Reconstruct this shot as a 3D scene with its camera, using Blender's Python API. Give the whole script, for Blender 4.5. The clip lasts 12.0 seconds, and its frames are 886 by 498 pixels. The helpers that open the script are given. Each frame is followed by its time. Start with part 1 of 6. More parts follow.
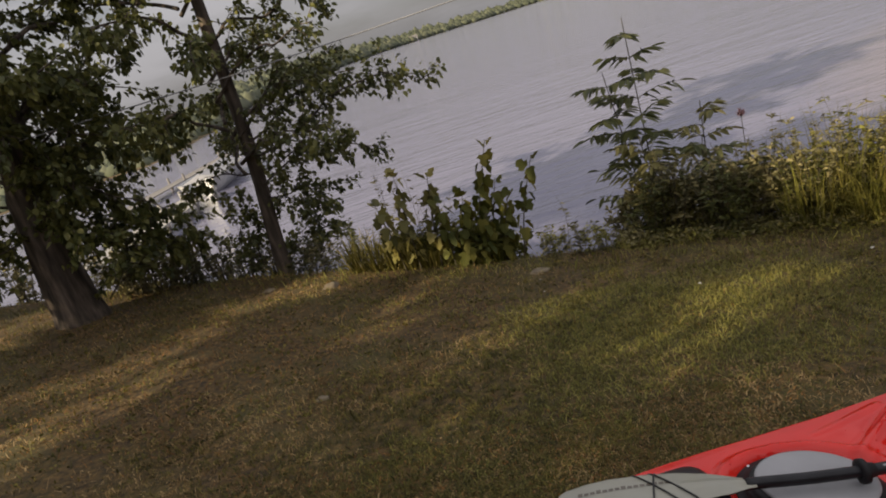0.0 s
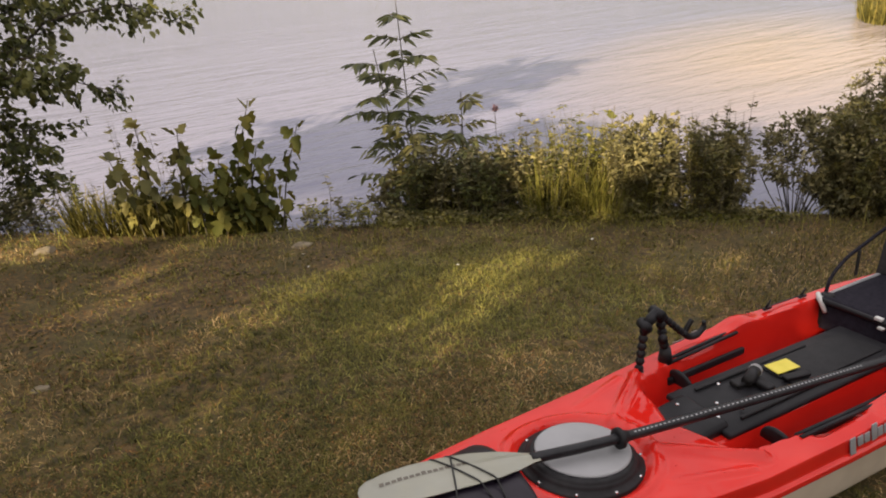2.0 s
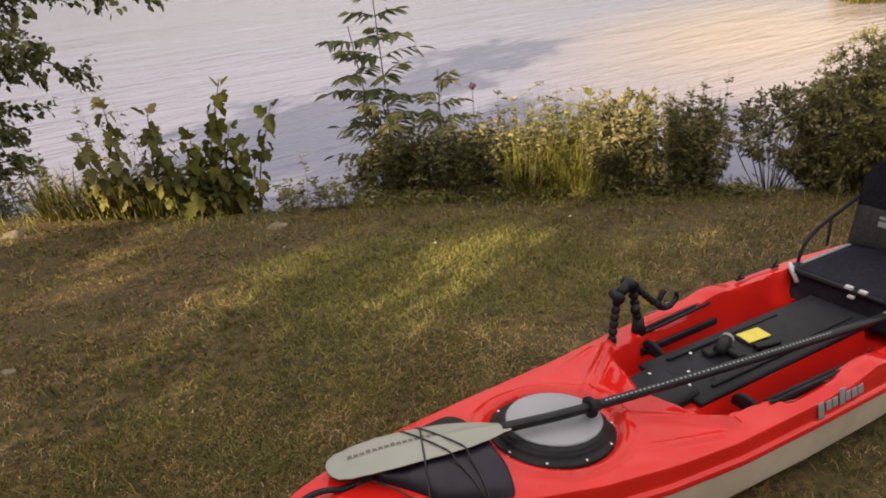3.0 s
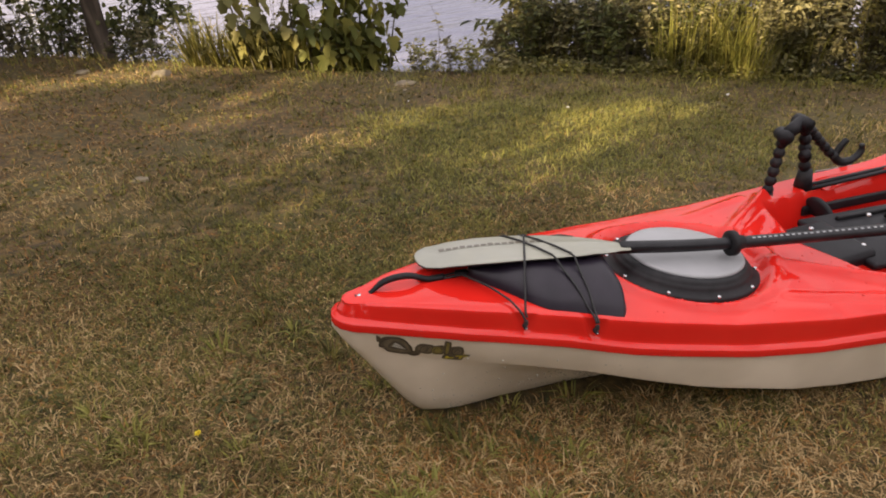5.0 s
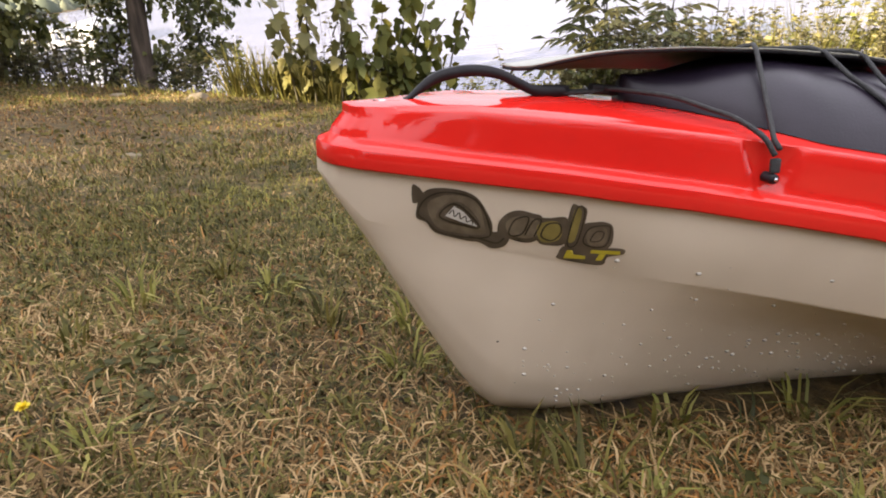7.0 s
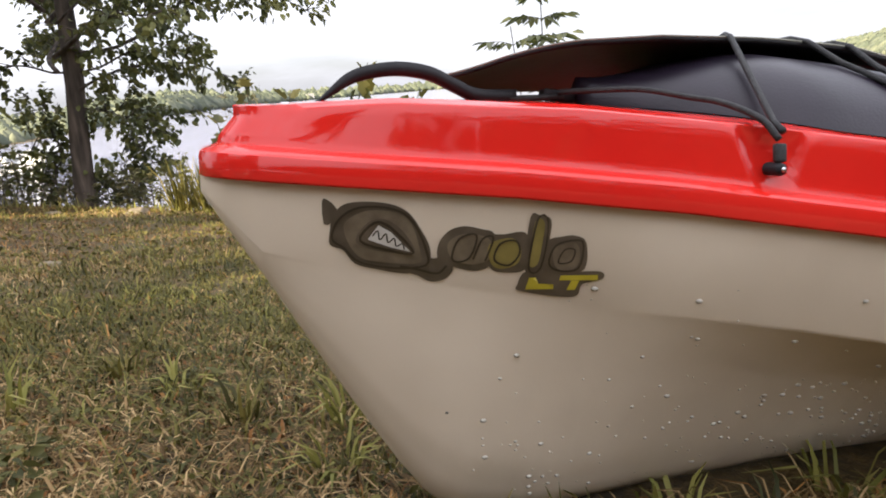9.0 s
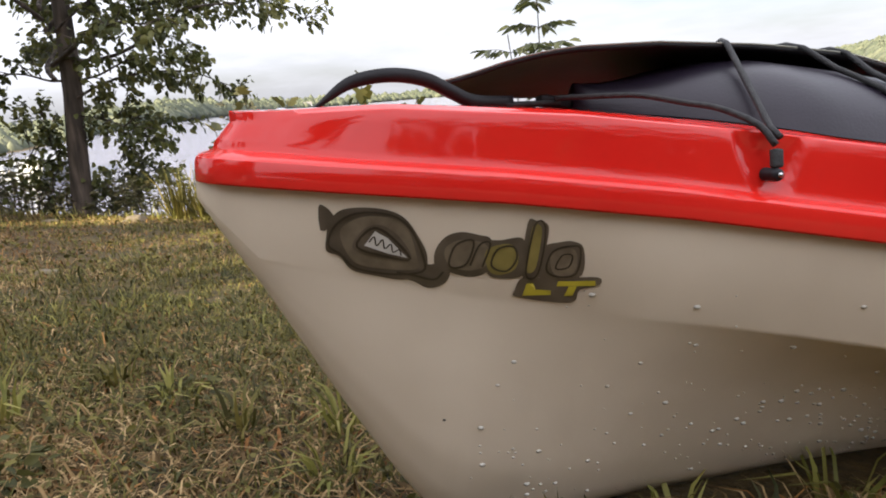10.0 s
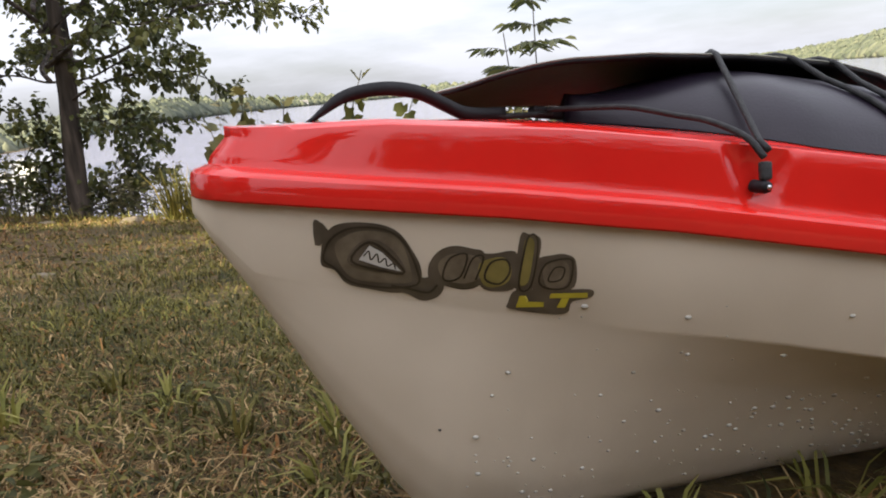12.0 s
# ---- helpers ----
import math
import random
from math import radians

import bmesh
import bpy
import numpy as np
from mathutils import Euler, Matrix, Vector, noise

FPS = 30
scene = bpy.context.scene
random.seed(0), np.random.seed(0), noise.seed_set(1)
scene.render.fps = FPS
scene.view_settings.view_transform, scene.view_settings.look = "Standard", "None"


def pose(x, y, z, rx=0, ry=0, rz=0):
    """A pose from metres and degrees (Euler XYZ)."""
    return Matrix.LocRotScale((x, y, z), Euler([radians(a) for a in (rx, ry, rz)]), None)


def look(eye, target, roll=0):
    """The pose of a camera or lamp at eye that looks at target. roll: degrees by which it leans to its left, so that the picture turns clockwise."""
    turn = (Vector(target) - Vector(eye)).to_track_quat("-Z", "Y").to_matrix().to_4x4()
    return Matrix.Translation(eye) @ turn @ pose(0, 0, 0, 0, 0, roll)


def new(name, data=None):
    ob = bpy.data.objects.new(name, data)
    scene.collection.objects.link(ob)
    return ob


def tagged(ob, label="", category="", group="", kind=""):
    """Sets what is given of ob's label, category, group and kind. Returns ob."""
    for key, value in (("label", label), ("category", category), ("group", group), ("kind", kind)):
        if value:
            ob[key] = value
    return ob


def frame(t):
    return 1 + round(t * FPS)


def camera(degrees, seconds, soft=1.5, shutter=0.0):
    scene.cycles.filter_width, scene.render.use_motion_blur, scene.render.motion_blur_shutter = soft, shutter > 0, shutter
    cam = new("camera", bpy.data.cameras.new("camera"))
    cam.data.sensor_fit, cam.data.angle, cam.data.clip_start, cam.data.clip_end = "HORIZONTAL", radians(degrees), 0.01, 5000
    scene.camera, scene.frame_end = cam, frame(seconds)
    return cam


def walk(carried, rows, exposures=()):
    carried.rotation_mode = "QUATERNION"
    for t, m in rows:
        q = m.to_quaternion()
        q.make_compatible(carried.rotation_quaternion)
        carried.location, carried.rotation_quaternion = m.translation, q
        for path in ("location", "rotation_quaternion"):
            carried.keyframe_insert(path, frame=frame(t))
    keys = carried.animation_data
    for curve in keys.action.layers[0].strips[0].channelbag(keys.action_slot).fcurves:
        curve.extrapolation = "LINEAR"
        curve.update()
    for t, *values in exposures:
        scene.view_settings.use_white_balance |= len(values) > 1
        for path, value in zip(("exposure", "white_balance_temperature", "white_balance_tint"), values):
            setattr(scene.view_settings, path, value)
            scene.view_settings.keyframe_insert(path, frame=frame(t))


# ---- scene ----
cam = camera(71.0, 12.0, soft=1.9)
PATH = [
    (0, (0.069, -1.218, 1.563), (0.138, 0.676, 0.924), -17.56),
    (0.5, (0.007, -1.109, 1.546), (0.367, 0.701, 0.774), -11.68),
    (1, (-0.016, -1.067, 1.531), (0.542, 0.677, 0.727), -8.36),
    (1.5, (-0.070, -1.055, 1.548), (0.646, 0.616, 0.714), -6.12),
    (2, (-0.072, -1.054, 1.573), (0.734, 0.556, 0.702), -4.99),
    (2.5, (-0.074, -1.062, 1.577), (0.789, 0.504, 0.682), -3.97),
    (2.7, (-0.046, -1.059, 1.560), (0.813, 0.504, 0.654), -4.65),
    (4.3, (-0.012, -1.134, 1.330), (0.631, 0.442, 0.280), -4.78),
    (4.5, (0.006, -1.135, 1.293), (0.571, 0.451, 0.213), -5.75),
    (5, (-0.006, -1.036, 1.158), (0.386, 0.562, 0.021), -6.29),
    (5.5, (-0.039, -0.899, 0.977), (0.268, 0.694, -0.192), -5.39),
    (6, (-0.049, -0.780, 0.789), (0.238, 0.805, -0.397), -4.83),
    (6.5, (-0.029, -0.703, 0.599), (0.264, 0.951, -0.487), -3.57),
    (7, (-0.005, -0.584, 0.464), (0.334, 1.200, -0.374), -3.78),
    (7.5, (0.025, -0.516, 0.407), (0.457, 1.356, -0.150), -4.64),
    (7.7, (0.031, -0.501, 0.386), (0.500, 1.375, -0.121), -4.66),
    (9.3, (0.033, -0.483, 0.348), (0.566, 1.381, -0.149), -4.73),
    (9.5, (0.033, -0.483, 0.347), (0.569, 1.381, -0.141), -4.83),
    (10, (0.034, -0.482, 0.348), (0.572, 1.384, -0.130), -4.64),
    (10.5, (0.036, -0.481, 0.350), (0.570, 1.388, -0.121), -5.03),
    (11, (0.034, -0.481, 0.353), (0.581, 1.382, -0.124), -4.37),
    (11.5, (0.035, -0.483, 0.356), (0.583, 1.378, -0.128), -4.43),
    (12, (0.037, -0.485, 0.360), (0.581, 1.377, -0.127), -5.06),
]
walk(cam, [(t, look(eye, target, roll)) for t, eye, target, roll in PATH],
     exposures=[(0.0, 0.62, 6600, 10), (0.5, 1.16, 6700, 10), (1.0, 1.28, 6800, 10), (2.5, 1.38, 6950, 10), (4.5, 1.65, 6950, 11), (5.5, 1.91, 6750, 12.5), (6.5, 2.26, 6500, 12.5), (7.5, 2.48, 6200, 10.5), (9.3, 2.22, 6150, 9), (12.0, 1.96, 6100, 8.5)])

# ---- light: low warm sun from behind the lawn, bright thin cloud over the lake ----
SUN_AZ, SUN_EL = radians(245.0), radians(27.0)   # clockwise from +y
world = bpy.data.worlds.new("sky")
world.use_nodes = True
scene.world = world
wn, wl = world.node_tree.nodes, world.node_tree.links
bg = wn["Background"]
sky = wn.new("ShaderNodeTexSky")
sky.sky_type, sky.sun_disc = "NISHITA", False
sky.sun_elevation, sky.sun_rotation = SUN_EL, SUN_AZ
sky.air_density, sky.dust_density = 1.2, 2.5
co = wn.new("ShaderNodeTexCoord")
mp = wn.new("ShaderNodeMapping")
mp.inputs["Scale"].default_value = (1.0, 1.0, 5.0)
cl = wn.new("ShaderNodeTexNoise")
cl.inputs["Scale"].default_value, cl.inputs["Detail"].default_value, cl.inputs["Roughness"].default_value = 2.2, 6.0, 0.55
cr = wn.new("ShaderNodeValToRGB")
cr.color_ramp.elements[0].position, cr.color_ramp.elements[0].color = 0.30, (0.62, 0.62, 0.62, 1)
cr.color_ramp.elements[1].position, cr.color_ramp.elements[1].color = 0.55, (0.93, 0.93, 0.93, 1)
mx = wn.new("ShaderNodeMix")
mx.data_type = "RGBA"
sep = wn.new("ShaderNodeVectorMath")   # brighter upwards and towards the sun
sep.operation = "DOT_PRODUCT"
sep.inputs[1].default_value = (-0.03, -0.12, 1.0)
lift = wn.new("ShaderNodeMapRange")
lift.inputs["From Min"].default_value, lift.inputs["To Min"].default_value, lift.inputs["To Max"].default_value = -0.2, 0.41, 1.75
tint = wn.new("ShaderNodeVectorMath")
tint.operation = "SCALE"
tint.inputs[0].default_value = (9.6, 9.3, 9.75)
wl.new(co.outputs["Generated"], sep.inputs[0])
wl.new(sep.outputs["Value"], lift.inputs["Value"])
thin = wn.new("ShaderNodeMapRange")
thin.inputs["From Min"].default_value, thin.inputs["From Max"].default_value, thin.inputs["To Min"].default_value, thin.inputs["To Max"].default_value = 0.36, 0.58, 0.74, 1.0
haze = wn.new("ShaderNodeMath")
haze.operation = "MULTIPLY"
wl.new(cl.outputs["Fac"], thin.inputs["Value"])
wl.new(lift.outputs["Result"], haze.inputs[0])
wl.new(thin.outputs["Result"], haze.inputs[1])
wl.new(haze.outputs["Value"], tint.inputs["Scale"])
wl.new(tint.outputs["Vector"], mx.inputs["B"])
wl.new(co.outputs["Generated"], mp.inputs["Vector"])
wl.new(mp.outputs["Vector"], cl.inputs["Vector"])
wl.new(cl.outputs["Fac"], cr.inputs["Fac"])
wl.new(cr.outputs["Color"], mx.inputs["Factor"])
wl.new(sky.outputs["Color"], mx.inputs["A"])
wl.new(mx.outputs["Result"], bg.inputs["Color"])
bg.inputs["Strength"].default_value = 0.050
sun = new("sun", bpy.data.lights.new("sun", "SUN"))
sun.data.energy, sun.data.angle, sun.data.color = 5.0, radians(0.6), (1.0, 0.84, 0.58)
SUN_WAY = Vector((math.sin(SUN_AZ) * math.cos(SUN_EL), math.cos(SUN_AZ) * math.cos(SUN_EL), math.sin(SUN_EL)))
sun.matrix_world = look(SUN_WAY * 60, (0, 0, 0))


# ---- materials ----
def material(name, stops, scale=8.0, rough=0.6, bump=0.0, bump_scale=60.0, detail=4.0, metal=0.0, coat=0.0, island=0.0, second=0.0, second_scale=1.0,
             second_color=(0, 0, 0), trans=0.0, spec=0.5, stretch=(1, 1, 1)):
    """A principled material: a noise through colour stops, a second coarse tint, bump, and variation from piece to piece."""
    m = bpy.data.materials.new(name)
    m.use_nodes = True
    n, l = m.node_tree.nodes, m.node_tree.links
    b = n["Principled BSDF"]
    tc = n.new("ShaderNodeTexCoord")
    mapping = n.new("ShaderNodeMapping")
    mapping.inputs["Scale"].default_value = stretch
    l.new(tc.outputs["Object"], mapping.inputs["Vector"])
    tex = n.new("ShaderNodeTexNoise")
    tex.inputs["Scale"].default_value, tex.inputs["Detail"].default_value = scale, detail
    l.new(mapping.outputs["Vector"], tex.inputs["Vector"])
    ramp = n.new("ShaderNodeValToRGB")
    while len(ramp.color_ramp.elements) < len(stops):
        ramp.color_ramp.elements.new(0.5)
    for e, (p, c) in zip(ramp.color_ramp.elements, stops):
        e.position, e.color = p, (*c, 1)
    fac = tex.outputs["Fac"]
    if island:
        geo = n.new("ShaderNodeNewGeometry")
        add = n.new("ShaderNodeMath")
        add.operation = "MULTIPLY_ADD"
        l.new(geo.outputs["Random Per Island"], add.inputs[0])
        add.inputs[1].default_value = island
        sub = n.new("ShaderNodeMath")
        sub.operation = "SUBTRACT"
        l.new(fac, sub.inputs[0])
        sub.inputs[1].default_value = island / 2
        l.new(sub.outputs[0], add.inputs[2])
        fac = add.outputs[0]
    l.new(fac, ramp.inputs["Fac"])
    color = ramp.outputs["Color"]
    if second:
        t2 = n.new("ShaderNodeTexNoise")
        t2.inputs["Scale"].default_value, t2.inputs["Detail"].default_value = second_scale, 3.0
        l.new(tc.outputs["Object"], t2.inputs["Vector"])
        r2 = n.new("ShaderNodeMapRange")
        r2.inputs["From Min"].default_value, r2.inputs["From Max"].default_value, r2.inputs["To Max"].default_value = 0.42, 0.66, second
        l.new(t2.outputs["Fac"], r2.inputs["Value"])
        mix = n.new("ShaderNodeMix")
        mix.data_type = "RGBA"
        mix.inputs["B"].default_value = (*second_color, 1)
        l.new(r2.outputs["Result"], mix.inputs["Factor"])
        l.new(color, mix.inputs["A"])
        color = mix.outputs["Result"]
    l.new(color, b.inputs["Base Color"])
    b.inputs["Roughness"].default_value, b.inputs["Metallic"].default_value = rough, metal
    b.inputs["Coat Weight"].default_value, b.inputs["Coat Roughness"].default_value = coat, 0.08
    b.inputs["Specular IOR Level"].default_value = spec
    if bump:
        t3 = n.new("ShaderNodeTexNoise")
        t3.inputs["Scale"].default_value, t3.inputs["Detail"].default_value = bump_scale, 4.0
        l.new(mapping.outputs["Vector"], t3.inputs["Vector"])
        bp = n.new("ShaderNodeBump")
        bp.inputs["Strength"].default_value, bp.inputs["Distance"].default_value = bump, 0.01
        l.new(t3.outputs["Fac"], bp.inputs["Height"])
        l.new(bp.outputs["Normal"], b.inputs["Normal"])
    if trans:
        tr = n.new("ShaderNodeBsdfTranslucent")
        l.new(color, tr.inputs["Color"])
        ms = n.new("ShaderNodeMixShader")
        ms.inputs["Fac"].default_value = trans
        l.new(b.outputs["BSDF"], ms.inputs[1])
        l.new(tr.outputs["BSDF"], ms.inputs[2])
        l.new(ms.outputs["Shader"], n["Material Output"].inputs["Surface"])
    return m


RED = material("red_polyethylene", [(0.3, (0.575, 0.0155, 0.011)), (0.7, (0.655, 0.0225, 0.015))], 5, 0.055, 0.003, 5, spec=0.42)
TAN = material("tan_polyethylene", [(0.25, (0.60, 0.508, 0.395)), (0.75, (0.71, 0.615, 0.490))], 3, 0.34, 0.02, 40, second=0.4, second_scale=4, second_color=(0.36, 0.29, 0.20))
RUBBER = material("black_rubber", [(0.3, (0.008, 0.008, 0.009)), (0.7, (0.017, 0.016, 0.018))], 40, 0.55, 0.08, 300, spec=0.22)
FOAM = material("black_foam", [(0.3, (0.009, 0.006, 0.012)), (0.7, (0.016, 0.011, 0.020))], 25, 0.38, 0.06, 500, spec=0.35)
PLASTIC = material("black_plastic", [(0.3, (0.008, 0.008, 0.010)), (0.7, (0.018, 0.017, 0.020))], 15, 0.5, 0.05, 200, spec=0.22)
FABRIC = material("dark_fabric", [(0.3, (0.011, 0.009, 0.015)), (0.7, (0.024, 0.022, 0.032))], 60, 0.85, 0.4, 900, spec=0.15)
GREYFABRIC = material("grey_fabric", [(0.3, (0.041, 0.039, 0.041)), (0.7, (0.069, 0.064, 0.067))], 60, 0.85, 0.4, 900, spec=0.15)
LID = material("grey_lid", [(0.3, (0.236, 0.236, 0.243)), (0.7, (0.302, 0.302, 0.315))], 6, 0.38, 0.03, 120)
BLADE = material("sage_blade", [(0.3, (0.243, 0.242, 0.203)), (0.7, (0.302, 0.302, 0.260))], 6, 0.36, 0.03, 150, second=0.3, second_scale=9, second_color=(0.33, 0.31, 0.22))
CARBON = material("black_shaft", [(0.3, (0.010, 0.010, 0.012)), (0.7, (0.02, 0.02, 0.023))], 30, 0.3, spec=0.25)
CORD = material("black_cord", [(0.3, (0.010, 0.010, 0.011)), (0.7, (0.03, 0.03, 0.03))], 200, 0.7, 0.3, 900)
STEEL = material("steel", [(0.3, (0.45, 0.45, 0.46)), (0.7, (0.62, 0.62, 0.63))], 20, 0.25, metal=1.0)
YELLOW = material("yellow_tag", [(0.3, (0.612, 0.506, 0.050)), (0.7, (0.702, 0.589, 0.080))], 20, 0.5)
WHITE = material("white_plastic", [(0.3, (0.496, 0.496, 0.480)), (0.7, (0.600, 0.600, 0.584))], 10, 0.45)
STICKER = material("brown_sticker", [(0.3, (0.062, 0.048, 0.033)), (0.7, (0.112, 0.088, 0.062))], 45, 0.3, coat=0.4)
STICKER_IN = material("grey_sticker", [(0.3, (0.095, 0.073, 0.048)), (0.7, (0.170, 0.135, 0.092))], 60, 0.3, coat=0.4)
STICKER_OLIVE = material("olive_sticker", [(0.3, (0.130, 0.104, 0.030)), (0.7, (0.225, 0.180, 0.050))], 50, 0.3, coat=0.4)
STICKER_LINE = material("dark_line_sticker", [(0.3, (0.020, 0.014, 0.009)), (0.7, (0.045, 0.033, 0.022))], 45, 0.3, coat=0.4)
STICKER_GOLD = material("gold_sticker", [(0.3, (0.33, 0.27, 0.02)), (0.7, (0.46, 0.38, 0.03))], 50, 0.3, coat=0.4)
STICKER_PALE = material("pale_sticker", [(0.3, (0.42, 0.40, 0.36)), (0.7, (0.54, 0.51, 0.46))], 50, 0.35)
DROPLET = material("droplet", [(0.3, (0.346, 0.317, 0.266)), (0.7, (0.446, 0.418, 0.364))], 50, 0.06)
LAWN = material("lawn_thatch", [(0.25, (0.013, 0.008, 0.003)), (0.42, (0.046, 0.028, 0.009)), (0.58, (0.100, 0.060, 0.018)), (0.78, (0.200, 0.122, 0.036))], 26, 0.95, 0.9, 90, detail=8,
                second=0.65, second_scale=1.6, second_color=(0.056, 0.050, 0.010))
BLADES = material("green_grass", [(0.15, (0.042, 0.039, 0.010)), (0.45, (0.090, 0.083, 0.019)), (0.7, (0.160, 0.136, 0.034)), (0.95, (0.290, 0.225, 0.066))], 1.2, 0.6, island=0.65, trans=0.25, spec=0.2)
STRAW = material("dry_grass", [(0.15, (0.070, 0.043, 0.014)), (0.5, (0.208, 0.131, 0.053)), (0.85, (0.475, 0.335, 0.165))], 1.5, 0.75, island=0.8, trans=0.15, spec=0.2)
RUSSET = material("russet_grass", [(0.2, (0.120, 0.050, 0.014)), (0.5, (0.225, 0.104, 0.030)), (0.8, (0.360, 0.185, 0.058))], 1.5, 0.75, island=0.6, trans=0.15, spec=0.2)
LIME = material("lime_grass", [(0.2, (0.118, 0.122, 0.026)), (0.5, (0.212, 0.204, 0.046)), (0.8, (0.345, 0.305, 0.090))], 2, 0.5, island=0.5, trans=0.3, spec=0.2)
DARKGRASS = material("dark_grass", [(0.2, (0.031, 0.034, 0.011)), (0.5, (0.064, 0.064, 0.018)), (0.8, (0.124, 0.112, 0.031))], 2, 0.55, island=0.6, trans=0.2, spec=0.2)
DARKLEAF = material("dark_leaf", [(0.2, (0.052, 0.062, 0.020)), (0.5, (0.108, 0.118, 0.037)), (0.8, (0.200, 0.195, 0.060))], 2, 0.45, island=0.6, trans=0.35, spec=0.3)
MIDLEAF = material("mid_leaf", [(0.2, (0.080, 0.079, 0.024)), (0.5, (0.164, 0.150, 0.044)), (0.8, (0.285, 0.236, 0.070))], 2, 0.5, island=0.6, trans=0.25, spec=0.3)
GREYLEAF = material("grey_leaf", [(0.2, (0.086, 0.080, 0.035)), (0.5, (0.168, 0.150, 0.066)), (0.8, (0.290, 0.245, 0.115))], 2, 0.55, island=0.6, trans=0.2, spec=0.3)
GOLDLEAF = material("yellow_leaf", [(0.15, (0.045, 0.055, 0.011)), (0.5, (0.088, 0.092, 0.017)), (0.85, (0.185, 0.155, 0.028))], 2, 0.7, island=0.55, trans=0.22, spec=0.3)
BARK = material("bark", [(0.30, (0.022, 0.017, 0.013)), (0.48, (0.070, 0.054, 0.042)), (0.62, (0.130, 0.100, 0.078)), (0.78, (0.225, 0.178, 0.140))], 16, 0.9, 1.0, 24, detail=9, stretch=(1, 1, 0.16))
TWIG = material("twig", [(0.3, (0.05, 0.042, 0.026)), (0.7, (0.11, 0.095, 0.06))], 20, 0.8, 0.3, 80)
STONE = material("pale_stone", [(0.3, (0.120, 0.093, 0.060)), (0.7, (0.216, 0.174, 0.115))], 20, 0.8, 0.5, 60)
FARWOOD = material("far_wood", [(0.2, (0.046, 0.056, 0.034)), (0.5, (0.068, 0.078, 0.046)), (0.85, (0.098, 0.104, 0.064))], 0.05, 0.9, island=0.7)
WALLWHITE = material("white_siding", [(0.3, (0.420, 0.420, 0.406)), (0.7, (0.518, 0.518, 0.504))], 0.5, 0.7)
ROOFGREY = material("grey_roof", [(0.3, (0.12, 0.11, 0.11)), (0.7, (0.2, 0.19, 0.18))], 0.5, 0.8)
PLANK = material("weathered_plank", [(0.3, (0.20, 0.19, 0.18)), (0.7, (0.36, 0.35, 0.33))], 6, 0.8, 0.4, 40, stretch=(1, 6, 1))
PINK = material("pink_flower", [(0.3, (0.22, 0.12, 0.14)), (0.7, (0.33, 0.19, 0.20))], 40, 0.7)
FLOWER = material("yellow_flower", [(0.3, (0.65, 0.50, 0.02)), (0.7, (0.8, 0.64, 0.04))], 40, 0.6)

WATER = bpy.data.materials.new("lake_water")
WATER.use_nodes = True
wn, wl = WATER.node_tree.nodes, WATER.node_tree.links
pb = wn["Principled BSDF"]
pb.inputs["Roughness"].default_value, pb.inputs["IOR"].default_value = 0.09, 1.33
tc = wn.new("ShaderNodeTexCoord")
# warm reflected glow on the lake, painted into the base colour as a soft oval
glow_map = wn.new("ShaderNodeMapping")
glow_map.vector_type = "TEXTURE"
glow_map.inputs["Location"].default_value, glow_map.inputs["Rotation"].default_value, glow_map.inputs["Scale"].default_value = (13.0, 7.6, 0), (0, 0, radians(32)), (8.5, 5.0, 1000)
glow_fall = wn.new("ShaderNodeTexGradient")
glow_fall.gradient_type = "SPHERICAL"
glow_range = wn.new("ShaderNodeMapRange")
glow_range.inputs["From Max"].default_value = 0.8
glow_mix = wn.new("ShaderNodeMix")
glow_mix.data_type = "RGBA"
glow_mix.inputs["A"].default_value, glow_mix.inputs["B"].default_value = (0.158, 0.156, 0.220, 1), (0.285, 0.220, 0.178, 1)
wl.new(tc.outputs["Object"], glow_map.inputs["Vector"])
wl.new(glow_map.outputs["Vector"], glow_fall.inputs["Vector"])
wl.new(glow_fall.outputs["Fac"], glow_range.inputs["Value"])
wl.new(glow_range.outputs["Result"], glow_mix.inputs["Factor"])
wl.new(glow_mix.outputs["Result"], pb.inputs["Base Color"])
heights = []
for sc, rot, dist, wt in ((0.9, 0.5, 2.0, 1.0), (4.2, 0.15, 1.2, 0.45), (0.16, 0.9, 1.0, 1.6)):
    mp = wn.new("ShaderNodeMapping")
    mp.inputs["Rotation"].default_value = (0, 0, rot)
    mp.inputs["Scale"].default_value = (0.35, 1.5, 1.0)
    nz = wn.new("ShaderNodeTexNoise")
    nz.inputs["Scale"].default_value, nz.inputs["Detail"].default_value, nz.inputs["Distortion"].default_value = sc, 5.0, dist * 0.3
    wl.new(tc.outputs["Object"], mp.inputs["Vector"])
    wl.new(mp.outputs["Vector"], nz.inputs["Vector"])
    mu = wn.new("ShaderNodeMath")
    mu.operation = "MULTIPLY"
    mu.inputs[1].default_value = wt
    wl.new(nz.outputs["Fac"], mu.inputs[0])
    heights.append(mu.outputs[0])
for h in heights[1:]:
    ad = wn.new("ShaderNodeMath")
    wl.new(heights[0], ad.inputs[0])
    wl.new(h, ad.inputs[1])
    heights[0] = ad.outputs[0]
bp = wn.new("ShaderNodeBump")
bp.inputs["Strength"].default_value, bp.inputs["Distance"].default_value = 0.75, 0.10
wl.new(heights[0], bp.inputs["Height"])
wl.new(bp.outputs["Normal"], pb.inputs["Normal"])


